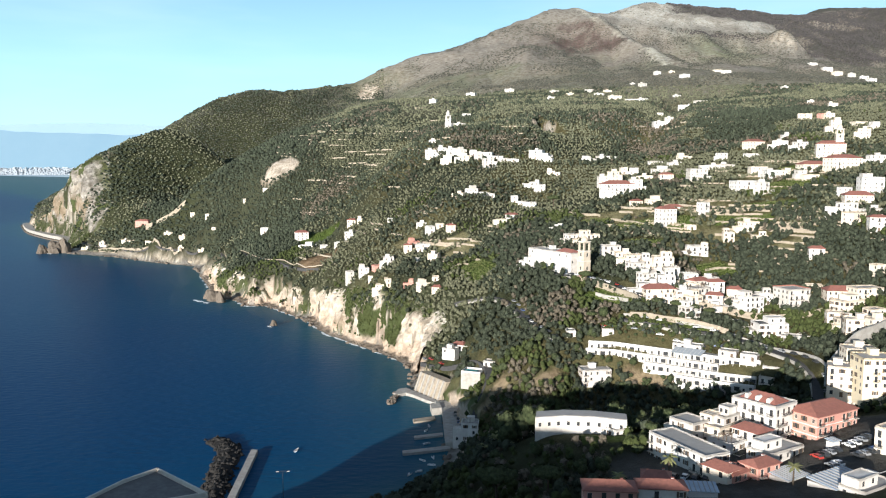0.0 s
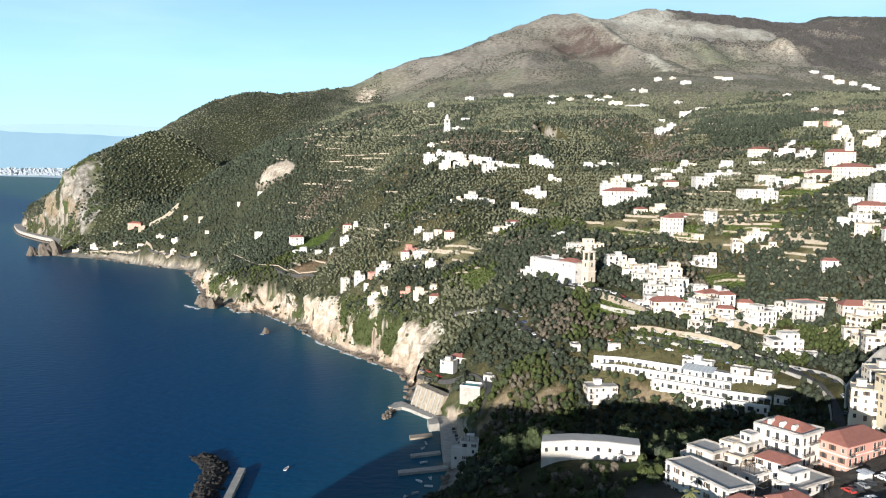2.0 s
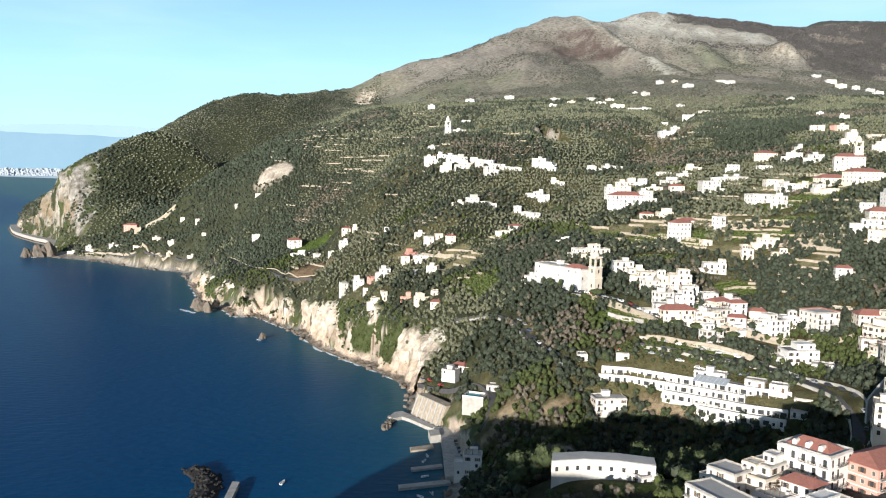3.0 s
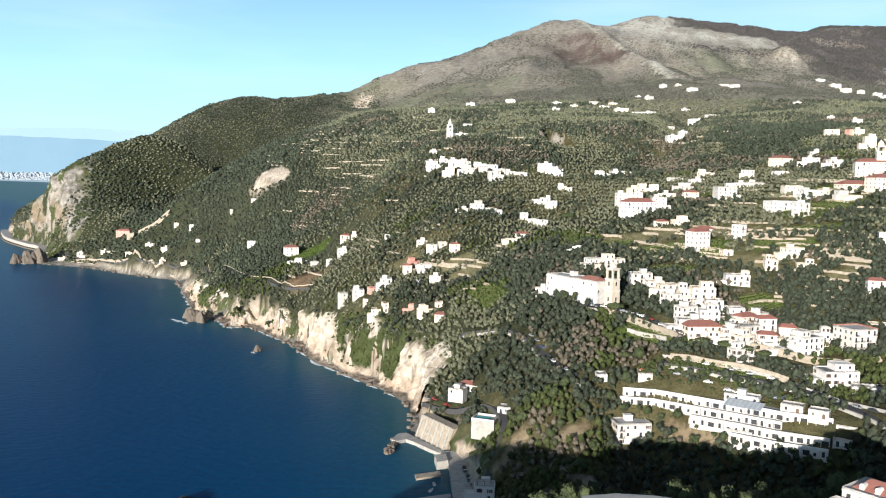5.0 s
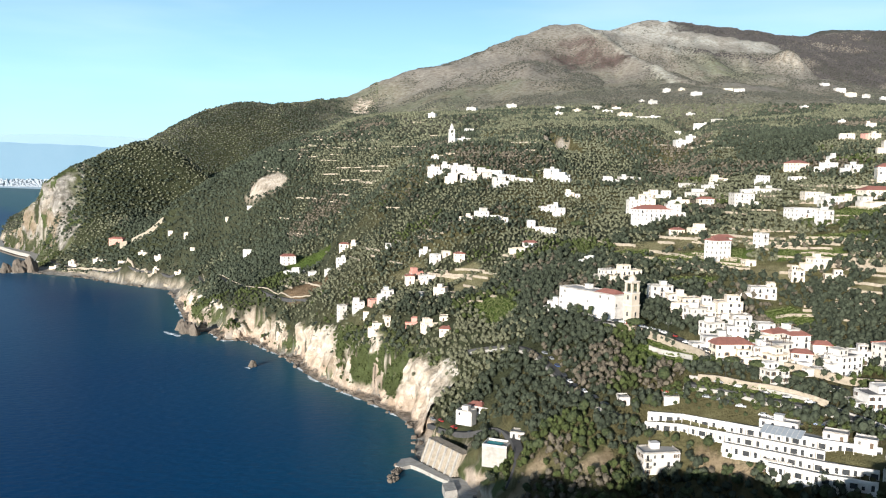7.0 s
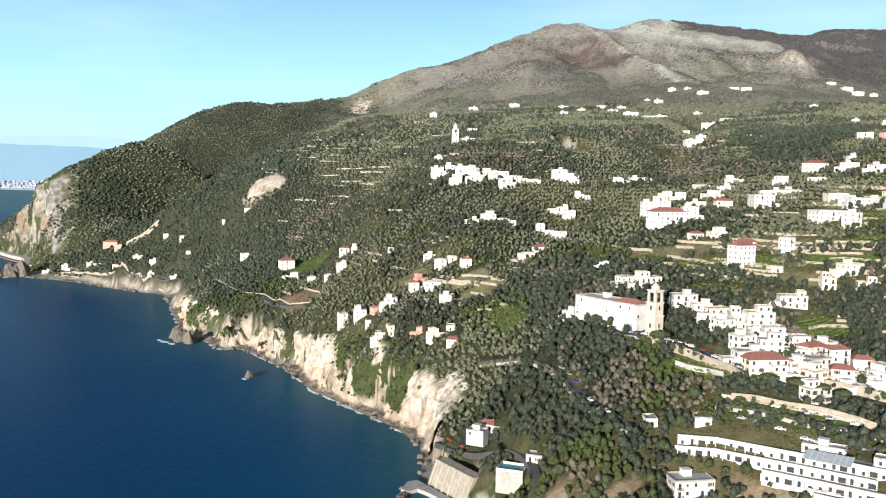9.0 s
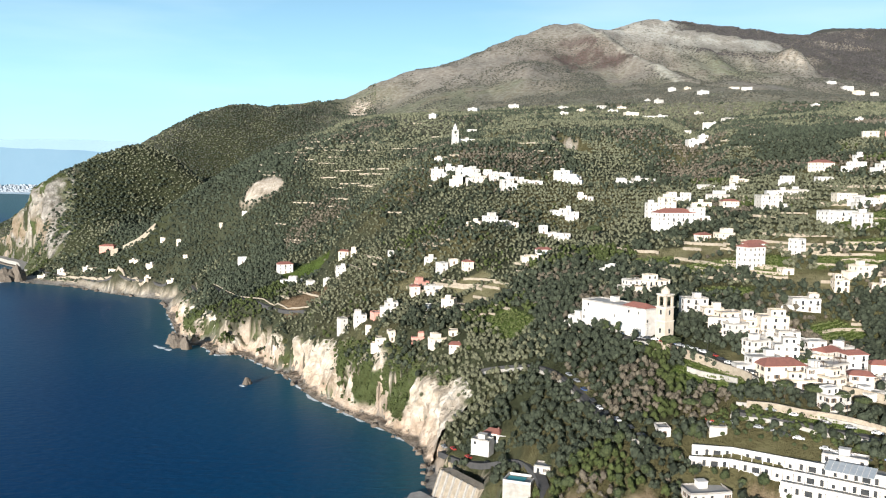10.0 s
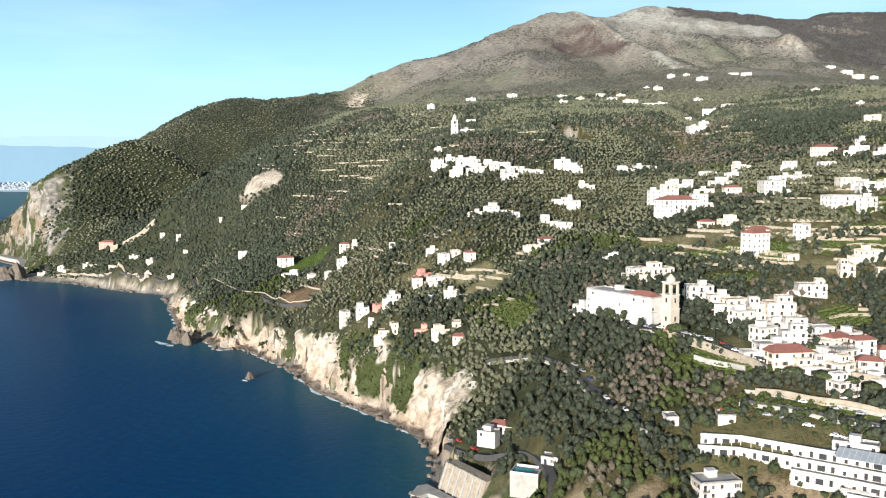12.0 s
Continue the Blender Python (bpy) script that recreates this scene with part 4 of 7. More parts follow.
TOWN_EAST = [(288, 453, 17, 2, 3), (299, 443, 17, 2, 3), (283, 433, 16, 2, 2), (266, 423, 9, 2, 2), (264, 408, 9, 2, 2), (258, 388, 15, 3, 2), (263,
    380, 9, 3, 2), (280, 407, 9, 2, 2), (285, 477, 10, 1, 2), (320, 465, 6, 2, 3), (131, 462, 5, 1, 0), (150, 455, 7, 1, 0)]
TOWN_FILL = [(188, 514, 10, 2, 0), (206, 503, 10, 2, 1), (214, 476, 12, 2, 0), (226, 482, 10, 3, 1),
             (186, 537, 10, 2, 3), (252, 474, 10, 2, 0), (236, 480, 9, 2, 3), (197, 520, 9, 2, 0), (216, 497, 9, 2, 0)]
SETTLEMENTS = ((HAMLET_UPPER, " in a hillside hamlet"), (HAMLET_SLOPE, " among olive groves"),
               (FARMS_LEFT, " above the bay"), (VILLAGE_LOW, " above the cliff"),
               (BAY_HOUSES, " near the bay"), (INSTITUTE, " on a terrace"), (FARMS_RIGHT, " among terraced fields"),
               (FARMS_EAST, " above wooded gardens"), (CHURCH_VILLAGE, " in the church village"), (HIGH_FARMS, " high on the hillside"),
               (MOUNTAIN_FARMS, " on the mountainside"), (TOWN_STRIP_A, " below the bell tower"),
               (TOWN_STRIP_B, " along the town road"), (TOWN_FILL, " in the white row"), (TOWN_EAST, " in the upper town"))
for homes, where in SETTLEMENTS:
    for i, (hx, hy, hw, hs, look_no) in enumerate(homes):
        if look_no in (1, 3) and (i % 3 and homes in (TOWN_STRIP_A, TOWN_STRIP_B, TOWN_FILL) or homes is TOWN_EAST and i % 4):
            look_no -= 1
        if look_no == 0 and (i * 7 + int(hx)) % 5 == 0:
            look_no = 2
        if homes is VILLAGE_LOW and i % 3 == 1:
            look_no = 4 if i % 2 else 2
        house(hx, hy, hw * (1.15 if homes is TOWN_STRIP_A or homes is TOWN_STRIP_B else 0.8 if homes is VILLAGE_LOW else 0.95), hs, look_no, where=where, group="houses" + where)

# ---------------------------------------------------------------- convent and bell tower
convent = house(140, 553.5, 44, 4, 0, depth=13, yaw=-64, name="convent", base=76.0, label="long white convent with flat terrace and tiled end", balconies=0.0, skip=0.8, sh=3.5)
part("tile_roof", hip_roof(16, 9, 2.2, 0.2), TILE, convent, "red tiled roof", pose(13, -1, 14.2))
house(128, 579, 9, 2, 0, depth=7, yaw=-60, base=74, label="low white annex house beside the convent")


def tower(x, y, z, side, levels, mat, yaw, name, label, cap):
    """A square bell tower: shafts between cornices, an open belfry and a cap."""
    root = tagged(new(name), label, "tower")
    root.matrix_basis = pose(x, y, z, 0, 0, yaw)
    FOOTPRINTS.append((x, y, side))
    h, k = -4.0, side / 2
    for i, top in enumerate(levels):
        bm = bmesh.new()
        r = k * (1 - 0.05 * i)
        if i == len(levels) - 1:
            p = r * 0.36
            for sx in (-1, 1):
                for sy in (-1, 1):
                    box(bm, sx * r - p * (sx > 0), sx * r + p * (sx < 0), sy * r - p * (sy > 0), sy * r + p * (sy < 0), h, top)
            box(bm, -r, r, -r, r, top - 0.9, top)
            part("belfry", bm, mat, root)
        else:
            box(bm, -r, r, -r, r, h, top)
            part("shaft", bm, mat, root)
            for turn in (0, 90, 180, 270):
                part("window", WINDOW_TALL, None, root, "", pose(0, 0, 0, 0, 0, turn) @ pose(0, -r, max(h, 0) + (top - max(h, 0)) * 0.42))
        bm = bmesh.new()
        box(bm, -r - 0.35, r + 0.35, -r - 0.35, r + 0.35, top, top + 0.35)
        box(bm, -r - 0.15, r + 0.15, -r - 0.15, r + 0.15, top - 0.3, top)
        part("cornice", bm, TRIM, root)
        h = top + 0.35
    bm = bmesh.new()
    n = 8
    r = k * 0.72
    prism(bm, [(r * math.cos(6.283 * i / n + 0.39), r * math.sin(6.283 * i / n + 0.39)) for i in range(n)], h, h + cap * 0.4)
    bmesh.ops.create_cone(bm, cap_ends=True, segments=8, radius1=r * 1.08, radius2=0.12, depth=cap * 0.6, matrix=Matrix.Translation((0, 0, h + cap * 0.7)))
    part("cap", bm, mat, root)
    return root


BELL_STONE = material("pale_tower_plaster", (0.58, 0.50, 0.40), 0.85, (0.44, 0.37, 0.29), 0.4, 0.3, 2.0)
tower(156.5, 527, 76.3, 5.9, (10.0, 16.5, 22.5), BELL_STONE, -64, "bell_tower", "square cream bell tower with open belfry and cornices", 3.6)
tower(139, 1093, 191, 6.5, (8.0, 14.0, 18.5), PLASTER, 10, "church_tower", "slender white church tower with pointed cap on a knoll", 7.0)
house(150, 1096, 24, 2, 0, depth=10, yaw=-4, name="church", base=193, label="white hilltop church nave beside its tower")
tower(452, 728, 161, 7.0, (9.0, 15.0, 19.5), BELL_STONE, -20, "church_tower", "cream village church tower above tiled houses", 5.0)

# ---------------------------------------------------------------- the near town
flats = house(267.4, 462.3, 15, 5, 0, depth=14, yaw=10, name="apartment_block", base=60.0, label="five-storey white apartment block with red-edged roof", balconies=0.7)
bm = bmesh.new()
box(bm, -7.7, 7.7, 6.6, 7.3, 15.9, 16.5)
box(bm, 7.0, 7.7, -7.3, 6.6, 15.9, 16.5)
part("roof_edge", bm, TILE, flats, "red tiled roof edge")
red_house = house(142.3, 271.5, 17, 4, 0, depth=13, yaw=-60, name="town_palace", base=53.4, label="tall white town house with red tiled roof", tall=True, sh=3.35)
part("tile_roof", hip_roof(13.5, 8.6, 2.3, 0.1), TILE, red_house, "red tiled attic roof", pose(-0.5, 0.8, 13.5))
for k in (-4.2, 0, 4.2):
    bm = bmesh.new()
    prism(bm, [(-0.7, -0.6), (0.7, -0.6), (0.7, 1.6), (-0.7, 1.6)], 0, 1.1)
    bmesh.ops.create_cone(bm, cap_ends=True, segments=12, radius1=0.72, radius2=0.72, depth=2.1, matrix=Matrix.Translation((0, 0.5, 1.1)) @ Euler((radians(90), 0, 0)).to_matrix().to_4x4())
    part("dormer", bm, PLASTER, red_house, "white round-headed dormer", pose(k - 0.5, -3.0, 13.6))
pink_house = house(169.5, 265, 22, 3, 1, depth=13, yaw=24, name="town_house", base=54.4, label="pink town house with white bands, red roof", wall=PINK, balconies=0.5, sh=3.3)
for k in (1, 2):
    bm = bmesh.new()
    box(bm, -11.06, 11.06, -6.56, 6.56, 3.3 * k - 0.15, 3.3 * k + 0.2)
    part("band", bm, PLASTER, pink_house, "white painted band")
house(108.5, 256, 27, 3, 0, depth=10, yaw=-72, name="town_house", base=49.3, label="long white town house with grey roof terrace", balconies=0.4)
house(117.6, 274, 10, 2, 0, depth=9, yaw=-62, base=54, label="small white house with flat roof beside the palace")
house(125.5, 271.5, 11, 2, 2, depth=9, yaw=-58, base=53, label="weathered tan house with flat roof in the town")
house(129.5, 274, 8, 3, 0, depth=9, yaw=-60, base=52.5, label="narrow white house with roof terrace in the town")
house(135, 262, 10, 3, 1, depth=8, yaw=-60, base=51.0, label="white house with low red tiled roof")
house(126, 262, 9, 2, 0, depth=8, yaw=-62, base=50.5, label="white house with crowded flat roof in the town")
house(142.5, 248.5, 17, 2, 0, depth=9, yaw=26, base=51.5, label="wide low white house with red-brown terrace")
house(113, 237, 9, 2, 3, depth=7, yaw=-62, base=51.2, label="old cream house with red tiled roof")
house(120.5, 235, 7, 2, 1, depth=6, yaw=28, base=50.2, label="narrow pink house with broken tiled roof", wall=PINK)
house(130, 236.5, 10, 2, 1, depth=7, yaw=24, base=51.6, label="pink house with red tiled roof and dark windows", wall=PINK)
house(73, 214, 14, 2, 1, depth=8, yaw=-12, base=55.0, label="low pink house with long red tiled roof", wall=PINK)
house(88, 215, 13, 2, 1, depth=7, yaw=-12, base=54.5, label="low white house with red tiled roof")
house(92, 230, 8, 1, 3, depth=7, yaw=-20, base=54.5, label="small cream outbuilding with red roof")
house(52, 214, 10, 1, 1, depth=7, yaw=-8, base=52.5, label="small white house with red roof among pines")
house(172, 236, 16, 3, 2, depth=12, yaw=-62, name="school_building", base=57, label="cream building with tall pilasters beside the yard", tall=True)
BLUE_ROOF = material("blue_grey_sheet_roof", (0.46, 0.53, 0.60), 0.6, (0.36, 0.42, 0.49), 0.4, 0.2, 3.0)


def shed(x, y, z, w, d, h, yaw, label, ribs):
    """A low shed under a sloping ribbed sheet roof."""
    root = tagged(new("shed"), label, "shed")
    root.matrix_basis = pose(x, y, z, 0, 0, yaw)
    bm = bmesh.new()
    prism(bm, [(-w / 2, -d / 2), (w / 2, -d / 2), (w / 2, d / 2), (-w / 2, d / 2)], -4, h)
    part("wall", bm, PLASTER, root)
    bm = bmesh.new()
    box(bm, -w / 2 - 0.4, w / 2 + 0.4, -d / 2 - 0.4, d / 2 + 0.4, 0, 0.16)
    roof = part("roof", bm, BLUE_ROOF, root, "ribbed blue-grey sheet roof", pose(0, 0, h + 0.5, 5, 0, 0))
    for i in range(ribs):
        bm = bmesh.new()
        u = -w / 2 + w * (i + 0.5) / ribs
        box(bm, u - 0.12, u + 0.12, -d / 2 - 0.38, d / 2 + 0.38, 0.164, 0.34)
        part("rib", bm, TERRACE, roof)
    FOOTPRINTS.append((x, y, math.hypot(w, d) / 2))


shed(146, 226, 53.5, 17, 9, 3.4, 26, "low shed with pale blue-grey sheet roof beside the yard", 9)
shed(136, 236, 52.0, 10, 7, 3.0, 26, "lean-to with striped grey roof behind the white house", 8)
shed(104, 226, 53.0, 8, 6, 3.0, -14, "small shed with blue roof beside tiled houses", 6)
house(152, 215, 16, 1, 0, depth=8, yaw=26, base=55.0, label="low white house with crowded flat roof near the yard")
shed(160, 252, gz_at(160, 252), 3.2, 2.6, 2.2, 20, "white kiosk with flat roof in the car park", 2)
house(217, 312, 14, 5, 6, depth=12, yaw=-8, name="apartment_block", base=55, label="tall yellow plastered apartment block above the gorge road")
house(208, 324, 11, 4, 2, depth=10, yaw=-30, name="apartment_block", base=52, label="cream apartment block with flat grey roof")
house(226, 338, 13, 4, 2, depth=10, yaw=-15, name="apartment_block", base=56, label="cream block with arched openings below the upper town")
house(104, 295.5, 7, 1, 0, depth=6, yaw=20, base=47.5, label="small white lodge at the garden road")
house(67, 424, 9, 3, 0, depth=8, yaw=-12, base=4.5, label="white three-storey house behind the quay", balconies=0.4)

# long low house on the garden terrace, its front bowed
long_root = tagged(new("long_house"), "long low white house with flat roof above a garden", "building")
long_root.location = (0, 0, 49.2)
bow = [(73, 302.5), (84, 303.5), (95, 301), (106, 295.5)]
bm = bmesh.new()
prism(bm, bow + [(x + 2.5, y + 8) for x, y in bow[::-1]], -6, 5.2)
part("wall", bm, PLASTER, long_root)
bm = bmesh.new()
prism(bm, [(x + 0.3, y + 0.5) for x, y in bow] + [(x + 2.2, y + 7.5) for x, y in bow[::-1]], 5.2, 5.3)
part("roof", bm, TERRACE, long_root, "flat roof terrace")
for (ax, ay), (bx, by) in zip(bow, bow[1:]):
    turn = math.degrees(math.atan2(by - ay, bx - ax))
    for k in (0.17, 0.5, 0.83):
        for lev in (1.6,):
            part("window", WINDOW_PLAIN, None, long_root, "", pose(ax + (bx - ax) * k, ay + (by - ay) * k, lev, 0, 0, turn))
FOOTPRINTS += [(78, 306, 9), (90, 306, 9), (101, 302, 9)]

# ---------------------------------------------------------------- stepped hotel
hotel = tagged(new("hotel"), "sprawling white hotel of stepped terraces and balconies", "hotel")
hotel.location = (0, 0, 0)
line = [(138, 452), (152, 447), (166, 434), (180, 421), (194, 407), (210, 396)]
line_hotel = line
way = (-0.62, -0.78)


def tier(i0, i1, out, back, z0, z1, floors=1):
    """One storey of rooms along the bent line, with its terrace, windows and balcony walls."""
    seg = line[i0:i1 + 1]
    front = [(x + way[0] * out, y + way[1] * out) for x, y in seg]
    rear = [(x - way[0] * back, y - way[1] * back) for x, y in seg[::-1]]
    bm = bmesh.new()
    prism(bm, front + rear, z0 - 3, z1)
    ob = part("storey", bm, PLASTER, hotel)
    bm = bmesh.new()
    lip = [(x + way[0] * 0.25, y + way[1] * 0.25) for x, y in front]
    prism(bm, lip + [(x - way[0] * 0.5, y - way[1] * 0.5) for x, y in front[::-1]], z1 - 0.2, z1 + 0.95)
    part("parapet", bm, PLASTER, ob)
    bm = bmesh.new()
    prism(bm, [(x - way[0] * 0.55, y - way[1] * 0.55) for x, y in front] + [(x + way[0], y + way[1]) for x, y in rear], z1, z1 + 0.06)
    part("terrace", bm, TERRACE, ob, "grey paved terrace")
    for (ax, ay), (bx, by) in zip(front, front[1:]):
        turn = math.degrees(math.atan2(by - ay, bx - ax))
        n = int(math.hypot(bx - ax, by - ay) / 3.2)
        for j in range(n):
            k = (j + 0.5) / n
            for lev in range(floors):
                if lev == 0:
                    bm = bmesh.new()
                    box(bm, -0.1, 0.1, -1.3, 0.0, 0, 2.7)
                    part("divider", bm, PLASTER, ob, "", pose(ax + (bx - ax) * j / n, ay + (by - ay) * j / n, z0 + 0.1, 0, 0, turn))
                part("window", WINDOW_WIDE if (j * 7 + i0 * 5 + int(z0)) % 3 == 0 else WINDOW_TALL if j % 2 else WINDOW_PLAIN, None, ob, "", pose(ax + (bx - ax) * k, ay + (by - ay) * k, z0 + 0.2 + lev * 3.2, 0, 0, turn))
    return ob


tier(0, 5, 0, 12, 46.5, 49.6)
tier(0, 4, 4, 2, 43.4, 46.2)
GLAZED = material("grey_glazed_canopy", (0.40, 0.43, 0.45), 0.3, (0.30, 0.33, 0.35), 0.6, 0.1, spec=0.5)
bm = bmesh.new()
box(bm, -8, 8, -3.6, 3.6, 0, 0.18)
canopy = part("glazed_canopy", bm, GLAZED, hotel, "grey glazed sloping canopy", pose(181, 417, 51.2, 14, 0, -44))
for k in range(9):
    bm = bmesh.new()
    box(bm, -8 + 2 * k - 0.08, -8 + 2 * k + 0.08, -3.6, 3.6, 0.184, 0.3)
    part("glazing_bar", bm, PLASTER, canopy)
tier(2, 3, 8, 2, 39.8, 43.0)
tier(3, 5, 8.5, 2, 40.2, 43.2)
tier(3, 5, 13, 2, 36.8, 39.8)
for x, y, r in ((140, 450, 6), (147, 449, 7), (155, 442, 8), (165, 433, 9), (175, 423, 10), (186, 412, 11), (198, 402, 11), (206, 394, 10), (160, 446, 7), (172, 434, 8), (184, 424, 8), (196, 412, 8)):
    FOOTPRINTS.append((x, y, r))
for x, y, w, n, bz in ((183, 424, 15, 1, 49.8), (198, 408, 9, 1, 49.6), (205, 399, 8, 1, 49.6), (176, 411, 11, 2, 34.5),
                       (208, 386, 7, 2, 38.0), (200, 393, 7, 1, 40.0), (213, 391, 8, 1, 45.0)):
    house(x, y, w, n, 0, depth=6, yaw=-40, name="hotel_wing", base=bz, label="white stepped wing with balconies of the hotel", balconies=0.6, group="hotel wings")
house(137, 432, 16, 3, 0, depth=10, yaw=2, name="hotel_annex", base=29.0, label="white annex with balconies below the hotel", balconies=0.5)

# ---------------------------------------------------------------- villa and pool above the quay
house(76, 537, 8, 1, 1, depth=7, yaw=-35, name="villa", base=28.0, label="small white villa with red tiled roof")
house(69, 529, 9, 1, 0, depth=6, yaw=-35, name="villa_wing", base=27.0, label="white terraced wing of the villa")
house(82, 531, 10, 1, 0, depth=7, yaw=-35, name="villa_wing", base=27.5, label="white terraced wing of the villa")
POOL = material("pool_water", (0.10, 0.42, 0.42), 0.1, (0.06, 0.34, 0.38), 1.0, 0.1, spec=0.5)
pool = tagged(new("swimming_pool"), "raised turquoise pool on a pale walled platform", "pool")
pool.matrix_basis = pose(79, 489, 25.5, 0, 0, -28)
bm = bmesh.new()
box(bm, -6, 6, -5, 5, -10, 0)
part("platform", bm, CONCRETE, pool)
bm = bmesh.new()
for q in ((-6, 6, -5, -4.6), (-6, 6, 4.6, 5), (-6, -5.6, -4.6, 4.6), (5.6, 6, -4.6, 4.6)):
    box(bm, *q, 0, 1.0)
part("kerb_wall", bm, PLASTER, pool)
bm = bmesh.new()
box(bm, -5.2, 2.5, -4.2, 2.6, 0.004, 0.3)
part("pool_water", bm, POOL, pool, "still turquoise water")
FOOTPRINTS.append((79, 489, 9))
house(90, 538, 8, 1, 0, depth=6, yaw=-35, name="villa_wing", base=30.5, label="white terraced wing of the villa")
house(88, 487, 7, 2, 0, depth=6, yaw=-28, base=25, label="small white house beside the pool platform")

# ---------------------------------------------------------------- roads, walls and quays
ROCK = material("sea_rock", (0.20, 0.165, 0.13), 0.9, (0.09, 0.075, 0.06), 0.8, 0.7, 2.0, objrand=0.4)
def smooth_line(pts, step=3.0):
    out = []
    for i in range(len(pts) - 1):
        p0, p1, p2, p3 = (Vector(pts[max(0, min(len(pts) - 1, j))]) for j in (i - 1, i, i + 1, i + 2))
        n = max(2, int((p2 - p1).length / step))
        for k in range(n):
            t = k / n
            out.append(0.5 * ((2 * p1) + (p2 - p0) * t + (2 * p0 - 5 * p1 + 4 * p2 - p3) * t * t + (3 * p1 - p0 - 3 * p2 + p3) * t ** 3))
    return out + [Vector(pts[-1])]


def ribbon(pts, width, z_off, thick):
    """A strip with thickness that follows the ground."""
    line = smooth_line(pts)
    bm = bmesh.new()
    rows, edge = [], []
    for i, p in enumerate(line):
        a, c = line[max(0, i - 1)], line[min(len(line) - 1, i + 1)]
        side = Vector((-(c - a).y, (c - a).x)).normalized() * width / 2
        l, r = p + side, p - side
        edge.append((l, r, (gz_at(l.x, l.y) + gz_at(r.x, r.y) + max(gz_at(l.x, l.y), gz_at(r.x, r.y))) / 3))
    level = np.array([e[2] for e in edge])
    if width > 3:
        for _ in range(25):
            level[1:-1] = (level[:-2] + 2 * level[1:-1] + level[2:]) / 4
    for (l, r, _), z in zip(edge, level):
        z = float(z)
        rows.append([bm.verts.new(q) for q in ((l.x, l.y, z + z_off), (r.x, r.y, z + z_off), (r.x, r.y, z + z_off - thick), (l.x, l.y, z + z_off - thick))])
    for a, c in zip(rows, rows[1:]):
        for i in range(4):
            j = (i + 1) % 4
            bm.faces.new((a[i], a[j], c[j], c[i]))
    bm.faces.new(rows[0][::-1])
    bm.faces.new(rows[-1])
    bmesh.ops.recalc_face_normals(bm, faces=bm.faces)
    return bm, line


OPEN_LINES = []                       # (points, half width) kept clear of trees


def road(pts, width, label):
    bm, line = ribbon(pts, width, 0.25, 3.0)
    ob = tagged(new("road", to_mesh("road", bm, ASPHALT)), label, "road", kind="structure")
    OPEN_LINES.append((line, width / 2 + (1.6 if width > 5 else 0.4)))
    return line


ROADS = {"town": [(141, 545), (151, 531), (160, 519), (169, 507), (175, 495), (180, 483), (186, 471), (200, 461), (214, 452), (228, 446)],
         "gorge": [(160, 463), (172, 452), (186, 441), (202, 433), (215, 421), (224, 395), (225, 369), (214, 352), (196, 344)],
         "cliff": [(-160, 1170), (-125, 1060), (-105, 1005), (-76, 940), (-48, 890), (-20, 850)],
         "bay": [(-452, 1530), (-428, 1480), (-398, 1448), (-345, 1394), (-280, 1320), (-205, 1256)],
         "wood": [(84, 602), (100, 572), (111, 530), (115, 490), (120, 466), (128, 456)],
         "quay": [(57, 572), (63, 552), (72, 535), (82, 512), (87, 488), (84, 466), (76, 450), (68, 436)]}
for key, words in (("town", "grey asphalt town road with parked cars"), ("gorge", "asphalt road curving along the hotel and gorge"),
                   ("cliff", "pale road along the cliff top"), ("bay", "coast road round the headland bay"),
                   ("wood", "narrow shaded road through the wood"), ("quay", "ramp road down to the quay")):
    road(ROADS[key], 6.5 if key in ("town", "gorge") else 4.2, words)


def stone_wall(pts, height, width=0.6, mat=WALL_STONE, label="dry stone terrace wall on the slope", group="terrace walls", name="terrace_wall", up=0.0):
    bm, line = ribbon(pts, width, height * 0.75 + up, height + 1.0)
    return tagged(new(name, to_mesh(name, bm, mat)), label, "wall", group)


# parapet walls along the two town roads
def shifted(pts, off):
    line = smooth_line(pts, 8.0)
    out = []
    for i, p in enumerate(line):
        a, c = line[max(0, i - 1)], line[min(len(line) - 1, i + 1)]
        n = Vector((-(c - a).y, (c - a).x)).normalized()
        out.append(tuple(p + n * off))
    return out


for key, off in (("town", -3.7), ("gorge", 3.7), ("gorge", -3.7), ("cliff", 3.0), ("wood", -2.9)):
    stone_wall(shifted(ROADS[key], off), 1.2 if key == "cliff" else 1.8, 0.5, WALL_STONE if key == "cliff" else CONCRETE, "pale parapet wall along a road", "road walls", "road_wall")
stone_wall([(150, 522), (158, 511), (166, 500), (171, 489), (175, 478)], 3.6, 0.7, WALL_STONE, "pale retaining wall below the town road", name="retaining_wall", up=1.2)
stone_wall([(156, 499), (164, 490), (170, 480)], 2.2, 0.7, CONCRETE, "low grey wall between garden terraces", name="retaining_wall", up=0.6)
stone_wall([(206, 462), (222, 456), (238, 452), (252, 449)], 5.0, 0.8, WALL_STONE, "high buff retaining wall below the houses", name="retaining_wall")
stone_wall([(224, 362), (238, 366), (252, 372), (268, 380)], 10.0, 1.0, CONCRETE, "tall grey retaining wall below the upper town", name="retaining_wall", up=2.0)
stone_wall([(255, 452), (262, 447), (272, 446)], 4.0, 0.8, WALL_STONE, "buff retaining wall under the apartment block", name="retaining_wall")
stone_wall([(165, 462), (180, 449), (198, 440), (210, 432)], 2.6, 0.7, WALL_STONE, "curved pale garden wall above the road", name="retaining_wall", up=1.0)

